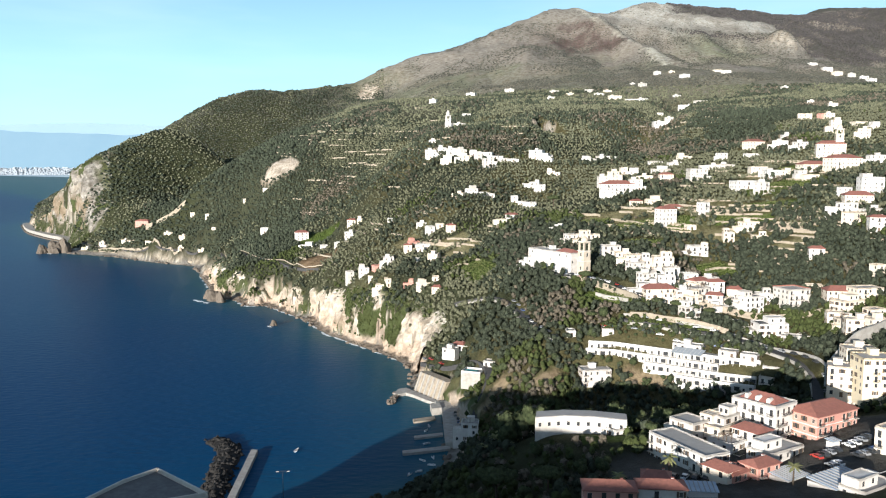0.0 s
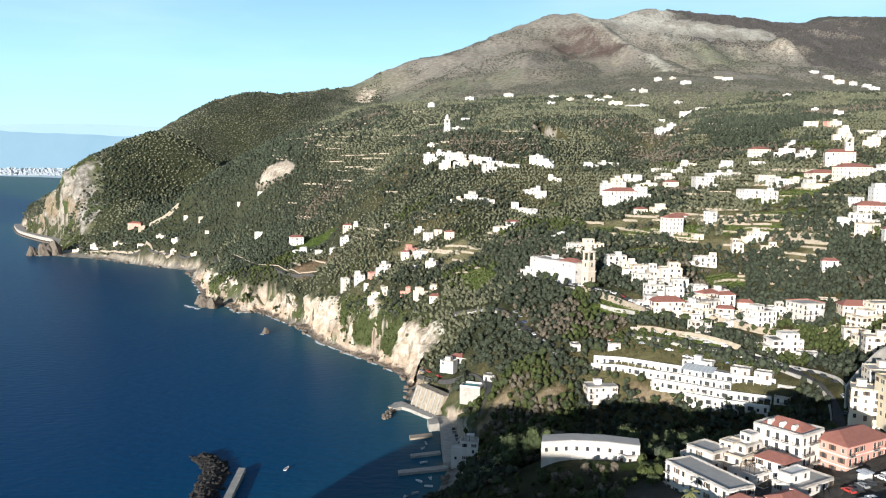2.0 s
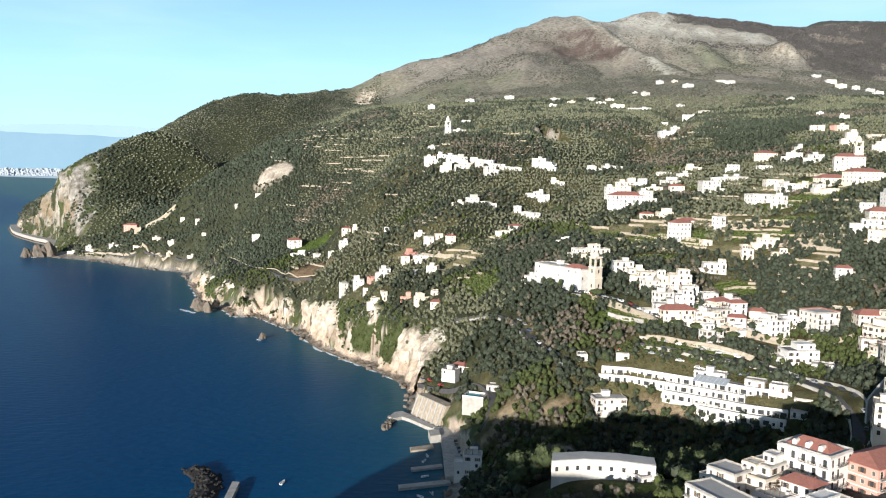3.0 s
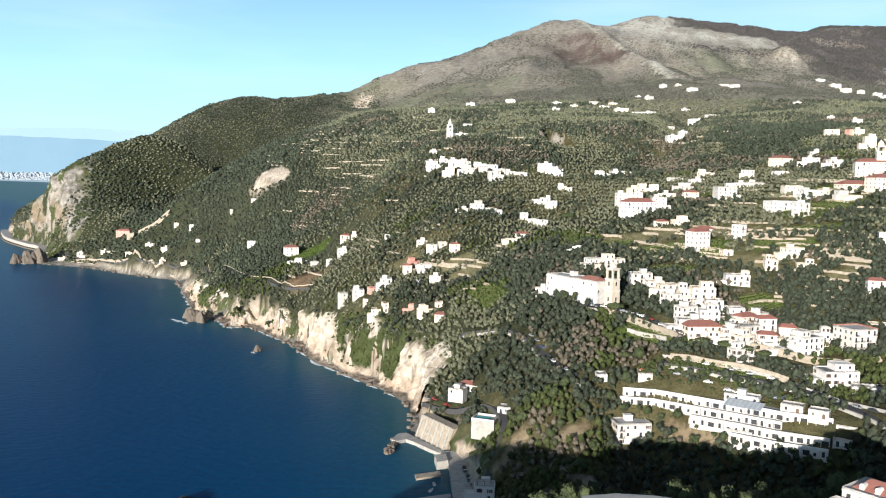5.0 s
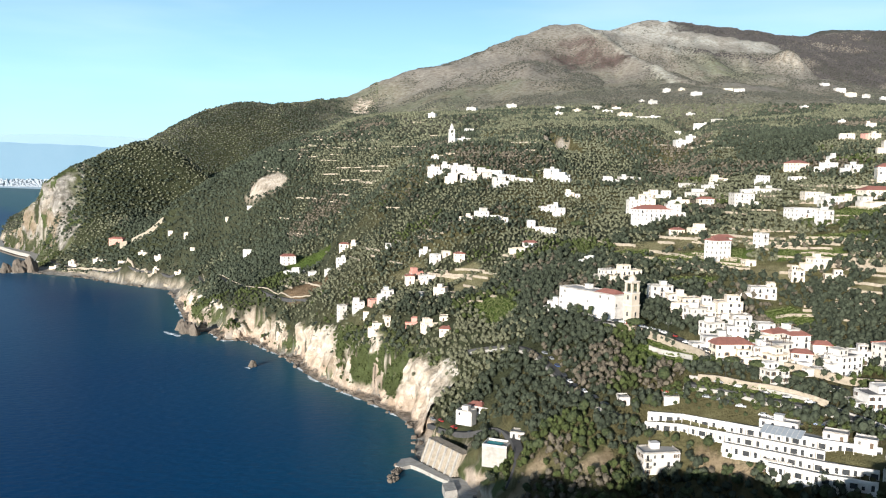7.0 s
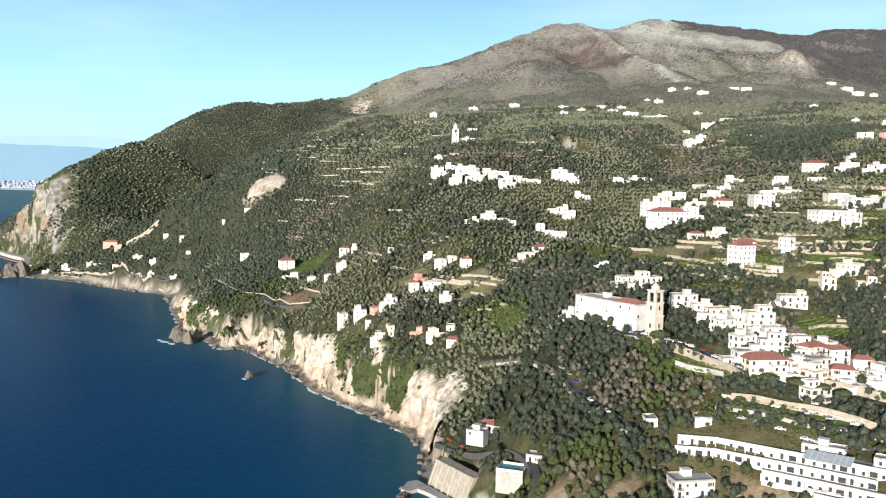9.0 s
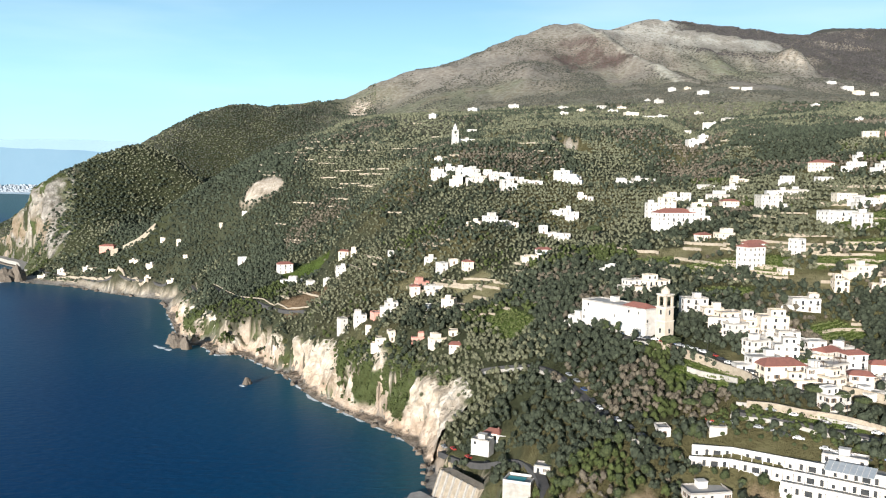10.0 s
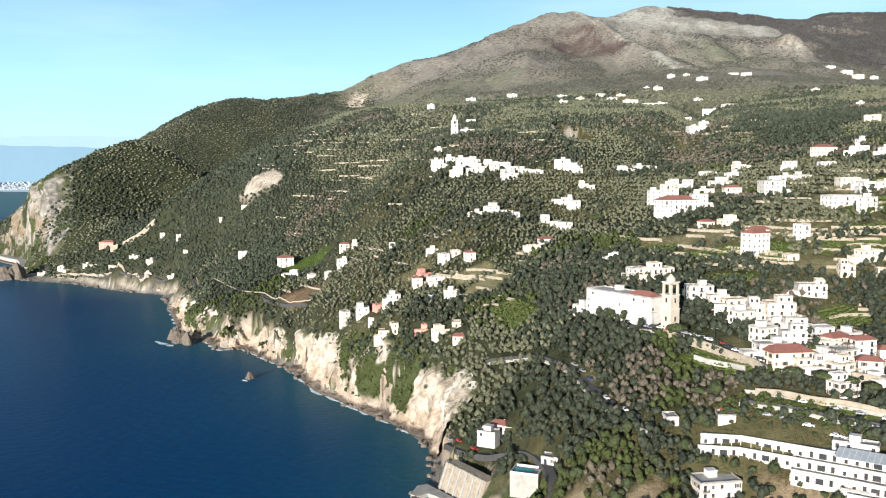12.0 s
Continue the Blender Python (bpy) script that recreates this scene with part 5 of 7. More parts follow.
# sea wall and road platform round the headland, and walls along the beach
def platform(pts, width, top, deep, mat, name, label):
    line = smooth_line(pts, 6.0)
    bm = bmesh.new()
    rows = []
    for i, p in enumerate(line):
        a, c = line[max(0, i - 1)], line[min(len(line) - 1, i + 1)]
        side = Vector((-(c - a).y, (c - a).x)).normalized() * width / 2
        l, r = p + side, p - side
        rows.append([bm.verts.new(q) for q in ((l.x, l.y, top), (r.x, r.y, top), (r.x, r.y, top - deep), (l.x, l.y, top - deep))])
    for a, c in zip(rows, rows[1:]):
        for i in range(4):
            j = (i + 1) % 4
            bm.faces.new((a[i], a[j], c[j], c[i]))
    bm.faces.new(rows[0][::-1])
    bm.faces.new(rows[-1])
    bmesh.ops.recalc_face_normals(bm, faces=bm.faces)
    return tagged(new(name, to_mesh(name, bm, mat)), label, "wall")


platform([(-722, 2050), (-700, 1990), (-640, 1850), (-556, 1712), (-512, 1648), (-470, 1530)], 16, 8.0, 11, CONCRETE, "sea_wall", "pale curved sea wall carrying the coast road")
platform([(-735, 2060), (-648, 1848), (-566, 1708), (-520, 1645)], 8, 2.2, 6, ROCK, "rock_apron", "dark rock apron below the sea wall")
for i, (a, c) in enumerate((((-400, 1428), (-330, 1376)), ((-325, 1366), (-270, 1312)), ((-262, 1298), (-214, 1256)), ((-380, 1440), (-340, 1412)))):
    platform([a, c], 3.0, 5.0 + 1.5 * (i % 2), 7, WALL_STONE, "beach_wall", "buff stone wall above the beach")

# terrace walls that follow the contours of the farmed slopes
wr = random.Random(23)
PLOTS = [(248, 640, 45, 30, 22), (310, 600, 45, 40, 26), (300, 560, 45, 30, 14), (200, 690, 30, 40, 8), (115, 700, 40, 40, 12), (85, 740, 35, 40, 12), (0, 900, 60, 60, 12), (390, 700, 60, 50, 12),
         (270, 530, 30, 15, 8), (-10, 1180, 60, 60, 10), (140, 1000, 70, 60, 14), (350, 760, 60, 50, 10), (-60, 1400, 70, 60, 10), (450, 1050, 90, 60, 12), (60, 850, 50, 50, 8)]
for cx, cy, rx, ry, count in PLOTS:
    for _ in range(count):
        p = Vector((cx + wr.uniform(-rx, rx), cy + wr.uniform(-ry, ry)))
        pts = [tuple(p)]
        for _ in range(wr.randint(2, 6)):
            g = Vector((gz_at(p.x + 4, p.y) - gz_at(p.x - 4, p.y), gz_at(p.x, p.y + 4) - gz_at(p.x, p.y - 4)))
            if g.length < 0.05:
                break
            p = p + Vector((g.y, -g.x)).normalized() * 7.0
            pts.append(tuple(p))
        if len(pts) > 2:
            stone_wall(pts, wr.uniform(1.4, 2.4))

# quay of the little harbour
def slab(name, ring, z0, z1, mat, label, category="quay"):
    bm = bmesh.new()
    prism(bm, ring, z0, z1)
    bmesh.ops.recalc_face_normals(bm, faces=bm.faces)
    bmesh.ops.bevel(bm, geom=[e for e in bm.edges if all(v.co.z == z1 for v in e.verts)], offset=0.12, segments=1, affect="EDGES")
    return tagged(new(name, to_mesh(name, bm, mat)), label, category)


slab("quay", [(55, 428), (64, 428), (70, 488), (66, 506), (58, 506), (60, 486)], -4, 3.2, CONCRETE, "grey concrete quay at the foot of the cliff")
slab("pier", [(38, 541), (43, 543), (49, 532), (58, 515), (63, 505), (60, 503), (54, 512), (46, 526), (42, 531), (37, 528), (34, 531)], -4, 1.9, CONCRETE, "bent concrete pier below the buttressed wall")
slab("pier", [(32, 419), (57, 424), (57, 429), (32, 423.5)], -3, 1.3, CONCRETE, "long low concrete mole in the harbour")
slab("pier", [(40, 443), (56, 447), (56, 451), (40, 447)], -3, 1.1, CONCRETE, "short concrete jetty in shade")
slab("pier", [(42, 472), (55, 476), (55, 482), (42, 478)], -3, 1.0, WALL_STONE, "short stony jetty beside the quay")
slab("quay_shed_base", [(54, 486), (60, 488), (60, 499), (54, 497)], -2, 4.2, CONCRETE, "boxy concrete shelter on the quay")
house(69, 516, 7, 2, 0, depth=9, yaw=-30, name="boathouse", base=3.0, label="white boathouse with curved side on the quay", balconies=0)

# buttressed retaining wall of the promontory
butt = tagged(new("buttress_wall"), "sloping buff retaining wall with concrete ribs", "wall")
bm = bmesh.new()
wall_a, wall_b = Vector((52, 541)), Vector((66, 512))
n_out = Vector((-(wall_b - wall_a).y, (wall_b - wall_a).x)).normalized() * -1
if n_out.x > 0:
    n_out = -n_out
v = []
for p in (wall_a, wall_b):
    q = p + n_out * 5
    v.append([bm.verts.new((q.x, q.y, 0.5)), bm.verts.new((p.x, p.y, 13.0)), bm.verts.new((p.x - n_out.x * 6, p.y - n_out.y * 6, 13.0)), bm.verts.new((p.x - n_out.x * 6, p.y - n_out.y * 6, 0.5))])
for i in range(4):
    j = (i + 1) % 4
    bm.faces.new((v[0][i], v[0][j], v[1][j], v[1][i]))
bm.faces.new(v[0][::-1])
bm.faces.new(v[1])
bmesh.ops.recalc_face_normals(bm, faces=bm.faces)
part("wall_face", bm, WALL_STONE, butt)
for k in range(6):
    c = wall_a.lerp(wall_b, (k + 0.5) / 6)
    along = (wall_b - wall_a).normalized() * 0.5
    bm = bmesh.new()
    rows = []
    for s in (-1, 1):
        p = c + along * s
        q = p + n_out * 6.2
        rows.append([bm.verts.new((q.x, q.y, 0.4)), bm.verts.new((p.x + n_out.x * 0.9, p.y + n_out.y * 0.9, 13.4)), bm.verts.new((p.x, p.y, 13.4)), bm.verts.new((p.x, p.y, 0.4))])
    for i in range(4):
        j = (i + 1) % 4
        bm.faces.new((rows[0][i], rows[0][j], rows[1][j], rows[1][i]))
    bm.faces.new(rows[0][::-1])
    bm.faces.new(rows[1])
    bmesh.ops.recalc_face_normals(bm, faces=bm.faces)
    part("rib", bm, CONCRETE, butt, "concrete rib")
FOOTPRINTS.append((60, 527, 14))

# ---------------------------------------------------------------- the bay's beach: sea wall, villas and bathing huts
stone_wall([(-402, 1432), (-362, 1408), (-318, 1366), (-270, 1312), (-232, 1272)], 4.0, 1.2, label="pale sea wall behind the beach", group="bay walls", up=0.4)
stone_wall([(-300, 1432), (-282, 1418), (-262, 1404), (-246, 1396)], 7.0, 1.2, label="tall pale retaining wall under the pines", group="bay walls", up=1.0)
stone_wall([(-318, 1434), (-306, 1428)], 11.0, 1.2, label="tall pale retaining wall under the pines", group="bay walls", up=1.0)
stone_wall([(-640, 1860), (-580, 1772), (-540, 1722), (-512, 1672)], 3.0, 1.0, label="pale sea wall behind the beach", group="bay walls", up=0.4)
house(-331, 1462, 24, 3, 1, depth=12, yaw=-20, wall=PINK, label="pink villa with tall wall above the beach", base=gz_at(-331, 1462) - 1)
for x, y, w, s in ((-352, 1424, 9, 2), (-338, 1408, 12, 1), (-300, 1366, 14, 1), (-281, 1345, 10, 1), (-262, 1325, 16, 1), (-236, 1296, 12, 2), (-388, 1440, 14, 1), (-420, 1448, 16, 1)):
    house(x, y, w, s, 2, depth=7, yaw=-35, label="small cream beach house behind the sea wall", group="beach houses")

# long low terrace walls on the spur above the bay, along the contour
tw = random.Random(23)
for i in range(34):
    x, y = tw.uniform(-120, 150), tw.uniform(1230, 1500)
    if behind(np.array([x]), np.array([y]), QUARRY_CREST)[0] > -15 or (x + 90) ** 2 + (y - 1283) ** 2 < 45 ** 2:
        continue
    pts = [(x, y)]
    for k in range(tw.randint(3, 7)):
        gx_, gy_ = gz_at(x + 2, y) - gz_at(x - 2, y), gz_at(x, y + 2) - gz_at(x, y - 2)
        n = math.hypot(gx_, gy_) + 1e-6
        x, y = x + 7 * gy_ / n, y - 7 * gx_ / n
        pts.append((x, y))
    stone_wall(pts, 1.7, 0.7, up=0.3)

# ---------------------------------------------------------------- rocks
DARK_ROCK = material("dark_rubble", (0.04, 0.038, 0.036), 0.95, (0.02, 0.019, 0.018), 0.8, 0.6, 2.0, objrand=0.6, spec=0.1)


def boulder_mesh(seed, mat, tall=1.0, subdiv=2):
    r = random.Random(seed)
    bm = bmesh.new()
    bmesh.ops.create_icosphere(bm, subdivisions=subdiv, radius=1.0)
    off = Vector((r.uniform(0, 99), r.uniform(0, 99), r.uniform(0, 99)))
    for v in bm.verts:
        k = 1 + 0.55 * noise.noise(v.co * 1.1 + off) + 0.25 * noise.noise(v.co * 2.9 + off)
        v.co = Vector((v.co.x * k, v.co.y * k * 0.85, v.co.z * k * tall))
    return to_mesh("rock", bm, mat)


SEA_ROCKS = [boulder_mesh(k, ROCK, 0.9) for k in range(4)]
RUBBLE = [boulder_mesh(k + 20, DARK_ROCK, 0.7, 1) for k in range(5)]
STACKS = [boulder_mesh(k + 40, ROCK, 1.7, 3) for k in range(3)]
for (x, y, r, k) in ((-61, 776, 3.0, 0), (-466, 1440, 12, 1), (-452, 1448, 13, 2), (-482, 1432, 8, 0), (-137, 925, 7, 1), (-128, 916, 6, 2), (-144, 940, 5, 0)):
    ob = tagged(new("rock_pillar", STACKS[k]), "dark craggy rock standing in the sea", "rock", "sea rocks")
    ob.matrix_basis = pose(x, y, 0.1 * r, 0, 0, 50 * k) @ Matrix.Diagonal((r, r, r * 0.9, 1))
rr = random.Random(9)
shore = [Vector(p) for p in COAST[8:33]]
for a, c in zip(shore, shore[1:]):
    n = int((c - a).length / (5.5 if a.y < 1000 else 14.0))
    for i in range(n):
        if rr.random() < 0.3:
            continue
        p = a.lerp(c, rr.random())
        s = rr.uniform(0.8, 2.6) * (1.4 if a.y > 1000 else 1.0)
        ob = tagged(new("shore_rock", SEA_ROCKS[rr.randint(0, 3)]), "brown boulder at the water's edge", "rock", "shore rocks")
        ob.matrix_basis = pose(p.x + rr.uniform(-3, 3), p.y + rr.uniform(-2, 2), 0.2, rr.uniform(-20, 20), rr.uniform(-20, 20), rr.uniform(0, 360)) @ Matrix.Diagonal((s, s, s * 0.9, 1))
for i in range(26):
    t = i / 25
    ob = tagged(new("pier_rock", SEA_ROCKS[i % 4]), "pale armour boulder at the pier end", "rock", "pier rocks")
    ob.matrix_basis = pose(37 - 7 * t + rr.uniform(-2.5, 2.5), 534 - 22 * t + rr.uniform(-2, 2), 0.6, rr.uniform(0, 90), 0, rr.uniform(0, 360)) @ Matrix.Diagonal((1.2, 1.2, 1.2, 1))

# breakwater: a heap of rubble on a curved core, with a concrete jetty beside it
bw = tagged(new("breakwater"), "curved breakwater of dark heaped boulders", "breakwater")
spine = smooth_line([(-56, 350), (-56, 380), (-57, 405), (-56, 425), (-58, 440), (-66, 454)], 3.0)
bm = bmesh.new()
rows = []
for i, p in enumerate(spine):
    a, c = spine[max(0, i - 1)], spine[min(len(spine) - 1, i + 1)]
    n = Vector((-(c - a).y, (c - a).x)).normalized()
    wide = 7.0 if i < len(spine) * 0.6 else 9.0
    rows.append([bm.verts.new((p.x + n.x * o, p.y + n.y * o, z)) for o, z in ((-wide, -3), (-wide * 0.6, 0.8), (0, 2.2), (wide * 0.6, 0.8), (wide, -3))])
for a, c in zip(rows, rows[1:]):
    for i in range(4):
        bm.faces.new((a[i], a[i + 1], c[i + 1], c[i]))
bmesh.ops.recalc_face_normals(bm, faces=bm.faces)
part("core", bm, DARK_ROCK, bw)
for i in range(290):
    j = rr.random()
    p = spine[int(j * (len(spine) - 1))]
    o = rr.uniform(-1, 1)
    s = rr.uniform(0.8, 1.7)
    part("boulder", RUBBLE[i % 5], None, bw, "", pose(p.x + o * 7.0, p.y + rr.uniform(-3, 3), 2.1 - abs(o) * 2.4, rr.uniform(0, 180), rr.uniform(0, 180), 0) @ Matrix.Diagonal((s, s, s, 1)))
slab("jetty", [(-49.8, 352), (-46.4, 352), (-41.6, 430), (-45, 431)], -4, 2.3, CONCRETE, "straight pale concrete jetty beside the breakwater")

# walled roof terrace on the near cliff edge
TERR = [(-66, 196), (-31, 208), (-47, 227), (-54, 219)]
ter = tagged(new("terrace_building"), "dark flat roof terrace with pale parapet on the cliff", "building")
bm = bmesh.new()
prism(bm, TERR, 48, 67)
bmesh.ops.recalc_face_normals(bm, faces=bm.faces)
part("wall", bm, CREAM, ter)
for i in range(4):
    (ax, ay), (bx, by) = TERR[i], TERR[(i + 1) % 4]
    n = Vector((-(by - ay), bx - ax)).normalized() * 0.5
    bm = bmesh.new()
    prism(bm, [(ax, ay), (bx, by), (bx + n.x, by + n.y), (ax + n.x, ay + n.y)], 67.002, 68.0)
    bmesh.ops.recalc_face_normals(bm, faces=bm.faces)
    part("parapet", bm, TRIM, ter, "pale stone parapet")
bm = bmesh.new()
cxm, cym = sum(p[0] for p in TERR) / 4, sum(p[1] for p in TERR) / 4
prism(bm, [(cxm + (x - cxm) * 0.93, cym + (y - cym) * 0.93) for x, y in TERR], 67.0, 67.12)
bmesh.ops.recalc_face_normals(bm, faces=bm.faces)
part("roof", bm, SLATE, ter, "dark roof surface")
FOOTPRINTS.append((-49, 212, 22))
house(-4, 207, 7, 1, 1, depth=5, yaw=0, name="kiosk", base=56, label="small kiosk with red tiled roof on the cliff edge")


def street_lamp(x, y, z, h=9.0):
    root = tagged(new("street_lamp"), "grey steel street lamp with twin arms", "street lamp", "street lamps")
    root.location = (x, y, z)
    bm = bmesh.new()
    bmesh.ops.create_cone(bm, cap_ends=True, segments=8, radius1=0.11, radius2=0.06, depth=h, matrix=Matrix.Translation((0, 0, h / 2)))
    part("pole", bm, IRON, root)
    for s in (-1, 1):
        bm = bmesh.new()
        box(bm, min(0, s * 1.3), max(0, s * 1.3), -0.05, 0.05, h - 0.05, h + 0.05)
        part("arm", bm, IRON, root)
        bm = bmesh.new()
        box(bm, s * 1.3 - 0.35, s * 1.3 + 0.35, -0.15, 0.15, h - 0.15, h)
        part("lamp_head", bm, TERRACE, root)
    return root


street_lamp(-12.5, 203, gz_at(-12.5, 203), 74.5 - gz_at(-12.5, 203))
for x, y in ((176, 458), (196, 443), (214, 433), (236, 404), (168, 505), (150, 532)):
    street_lamp(x, y, gz_at(x, y), 8.0)

# ---------------------------------------------------------------- cars and boats
PAINTS = [material("car_paint_" + n, c, 0.3, tuple(v * 0.9 for v in c), 1.0, 0.0, spec=0.5) for n, c in
          (("white", (0.75, 0.75, 0.74)), ("grey", (0.28, 0.29, 0.30)), ("dark", (0.04, 0.045, 0.05)), ("red", (0.42, 0.05, 0.04)), ("blue", (0.06, 0.10, 0.22)))]
RUBBER = material("tyre_rubber", (0.02, 0.02, 0.02), 0.9, (0.03, 0.03, 0.03), 2.0, 0.1)


def car(paint):
    root = new("car")
    bm = bmesh.new()
    prof = [(-2.1, 0.35), (2.1, 0.35), (2.1, 0.75), (1.2, 0.92), (0.6, 1.42), (-1.2, 1.45), (-1.9, 0.95), (-2.1, 0.85)]
    l, r = [bm.verts.new((x, -0.85 + (0.12 if z > 1.2 else 0), z)) for x, z in prof], [bm.verts.new((x, 0.85 - (0.12 if z > 1.2 else 0), z)) for x, z in prof]
    n = len(prof)
    for i in range(n):
        j = (i + 1) % n
        bm.faces.new((l[i], l[j], r[j], r[i])).material_index = 1 if i in (3, 5) else 0
    bm.faces.new(l[::-1])
    bm.faces.new(r)
    bmesh.ops.recalc_face_normals(bm, faces=bm.faces)
    part("body", bm, [paint, GLASS], root)
    for s in (-1, 1):
        bm = bmesh.new()
        for q in ((0.55, 1.0), (0.45, 1.36), (-1.15, 1.38), (-1.6, 1.0)):
            bm.verts.new((q[0], s * 0.86 - s * 0.05 * (q[1] > 1.2), q[1]))
        bm.faces.new(bm.verts)
        bmesh.ops.solidify(bm, geom=bm.faces, thickness=0.02)
        part("side_window", bm, GLASS, root)
        for x in (-1.3, 1.3):
            bm = bmesh.new()
            bmesh.ops.create_cone(bm, cap_ends=True, segments=14, radius1=0.33, radius2=0.33, depth=0.22, matrix=Matrix.Translation((x, s * 0.78, 0.33)) @ Euler((radians(90), 0, 0)).to_matrix().to_4x4())
            part("wheel", bm, RUBBER, root)
    return root


COLOR_WORDS = ("white", "grey", "dark", "red", "blue")
CAR_MODELS = []
cr = random.Random(4)


def park(x, y, yaw, z=None):
    k = cr.choice((0, 0, 1, 1, 2, 2, 3, 4))
    z = gz_at(x, y) + 0.3 if z is None else z
    while len(CAR_MODELS) < 5:
        CAR_MODELS.append(None)
    if CAR_MODELS[k] is None:
        CAR_MODELS[k] = tagged(car(PAINTS[k]), COLOR_WORDS[k] + " parked hatchback car at the roadside", "car", "parked cars")
        CAR_MODELS[k].matrix_basis = pose(x, y, z, 0, 0, yaw)
    else:
        copy_thing(CAR_MODELS[k], pose(x, y, z, 0, 0, yaw))


def park_along(key, a, b, count, off):
    line = smooth_line(ROADS[key], 2.0)
    for i in range(count):
        j = int((a + (b - a) * i / max(1, count - 1)) * (len(line) - 2))
        p, q = line[j], line[j + 1]
        n = Vector((-(q - p).y, (q - p).x)).normalized() * off
        z = max(gz_at(p.x + n.x * k, p.y + n.y * k) for k in (-1, 0, 1)) + 0.26
        park(p.x + n.x, p.y + n.y, math.degrees(math.atan2((q - p).y, (q - p).x)), z)


park_along("town", 0.1, 0.55, 15, -2.0)
park_along("gorge", 0.1, 0.95, 16, 1.8)
park_along("wood", 0.5, 0.95, 9, 1.4)
park_along("quay", 0.0, 0.3, 4, 1.3)
for i in range(17):
    x, y = 150 + 3.5 * i, 463 - 2.9 * i - 0.12 * i * i + 0.008 * i ** 3
    if i % 5 != 3:
        park(x, y, -40 + 4 * (i % 3), gz_at(x, y) + 0.12)
for i in range(8):
    park(66.5 + 0.4 * (i % 2), 437 + 6.0 * i, 84, 3.2)
for i in range(18):
    x, y = 151 + (i % 9) * 2.7, 246 + (i % 9) * 0.9 - (i // 9) * 8.0
    if i not in (4, 11, 12):
        park(x, y, 104, gz_at(x, y) + 0.15)
for i in range(6):
    park(101 + i * 2.8, 247 - i * 1.6, 50, gz_at(101 + i * 2.8, 247 - i * 1.6) + 0.15)
HULL = material("white_hull", (0.78, 0.78, 0.76), 0.4, (0.6, 0.6, 0.6), 1.0, 0.0)


def boat(x, y, yaw, size, label):
    root = tagged(new("boat"), label, "boat", "small boats")
    root.matrix_basis = pose(x, y, 0.05, 0, 0, yaw) @ Matrix.Diagonal((size, size, size, 1))
    bm = bmesh.new()
    secs = []
    for i in range(9):
        t = i / 8
        wdt = 0.75 * math.sin(math.pi * min(1, 0.25 + 0.75 * (1 - t)) * 0.5) * (1 - t ** 4)
        secs.append([bm.verts.new((-2 + 4 * t, s * wdt * k, z)) for s, k, z in ((-1, 1, 0.6 + 0.2 * t), (-1, 0.6, -0.1), (1, 0.6, -0.1), (1, 1, 0.6 + 0.2 * t), (1, 0.85, 0.6 + 0.2 * t), (1, 0.6, 0.15), (-1, 0.6, 0.15), (-1, 0.85, 0.6 + 0.2 * t))])
    for a, c in zip(secs, secs[1:]):
        for i in range(8):
            j = (i + 1) % 8
            bm.faces.new((a[i], a[j], c[j], c[i]))
    bm.faces.new(secs[0][::-1])
    bmesh.ops.recalc_face_normals(bm, faces=bm.faces)
    part("hull", bm, HULL, root)
    for x0 in (-1.0, 0.4):
        bm = bmesh.new()
        box(bm, x0, x0 + 0.3, -0.5, 0.5, 0.35, 0.42)
        part("thwart", bm, SHUTTER, root)
    return root


boat(-22, 433, 70, 1.2, "small white open boat moored in the bay")
for i, (x, y) in enumerate(((46, 436), (48, 458), (50, 466), (41, 411), (45, 404), (38, 396), (33, 392), (47, 414))):
    boat(x, y, 20 + 37 * i, 1.0, "small white boat beside the harbour mole")

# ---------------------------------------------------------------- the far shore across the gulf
# aerial haze is mixed into these base colours
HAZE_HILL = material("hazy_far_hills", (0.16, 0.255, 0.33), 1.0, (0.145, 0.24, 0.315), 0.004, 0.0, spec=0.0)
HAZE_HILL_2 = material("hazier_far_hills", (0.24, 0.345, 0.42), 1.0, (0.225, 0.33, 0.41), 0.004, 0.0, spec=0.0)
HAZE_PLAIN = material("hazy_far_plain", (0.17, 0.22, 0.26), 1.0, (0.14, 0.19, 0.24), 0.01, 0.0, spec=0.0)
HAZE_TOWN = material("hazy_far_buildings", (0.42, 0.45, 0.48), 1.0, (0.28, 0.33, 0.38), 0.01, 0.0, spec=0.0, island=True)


def ridge_sheet(name, y, x0, x1, base, top, seed, mat, label, depth=120):
    xs = np.linspace(x0, x1, 120)
    crest = top + 34 * fbm(xs / 420, xs * 0 + seed, seed, 4)
    me = grid_mesh(name, np.stack([xs] * 2), np.stack([np.full(120, y), np.full(120, y + depth)]), np.stack([np.full(120, base), crest]))
    me.materials.append(mat)
    tagged(new(name, me), label, "distant hills", kind="structure")


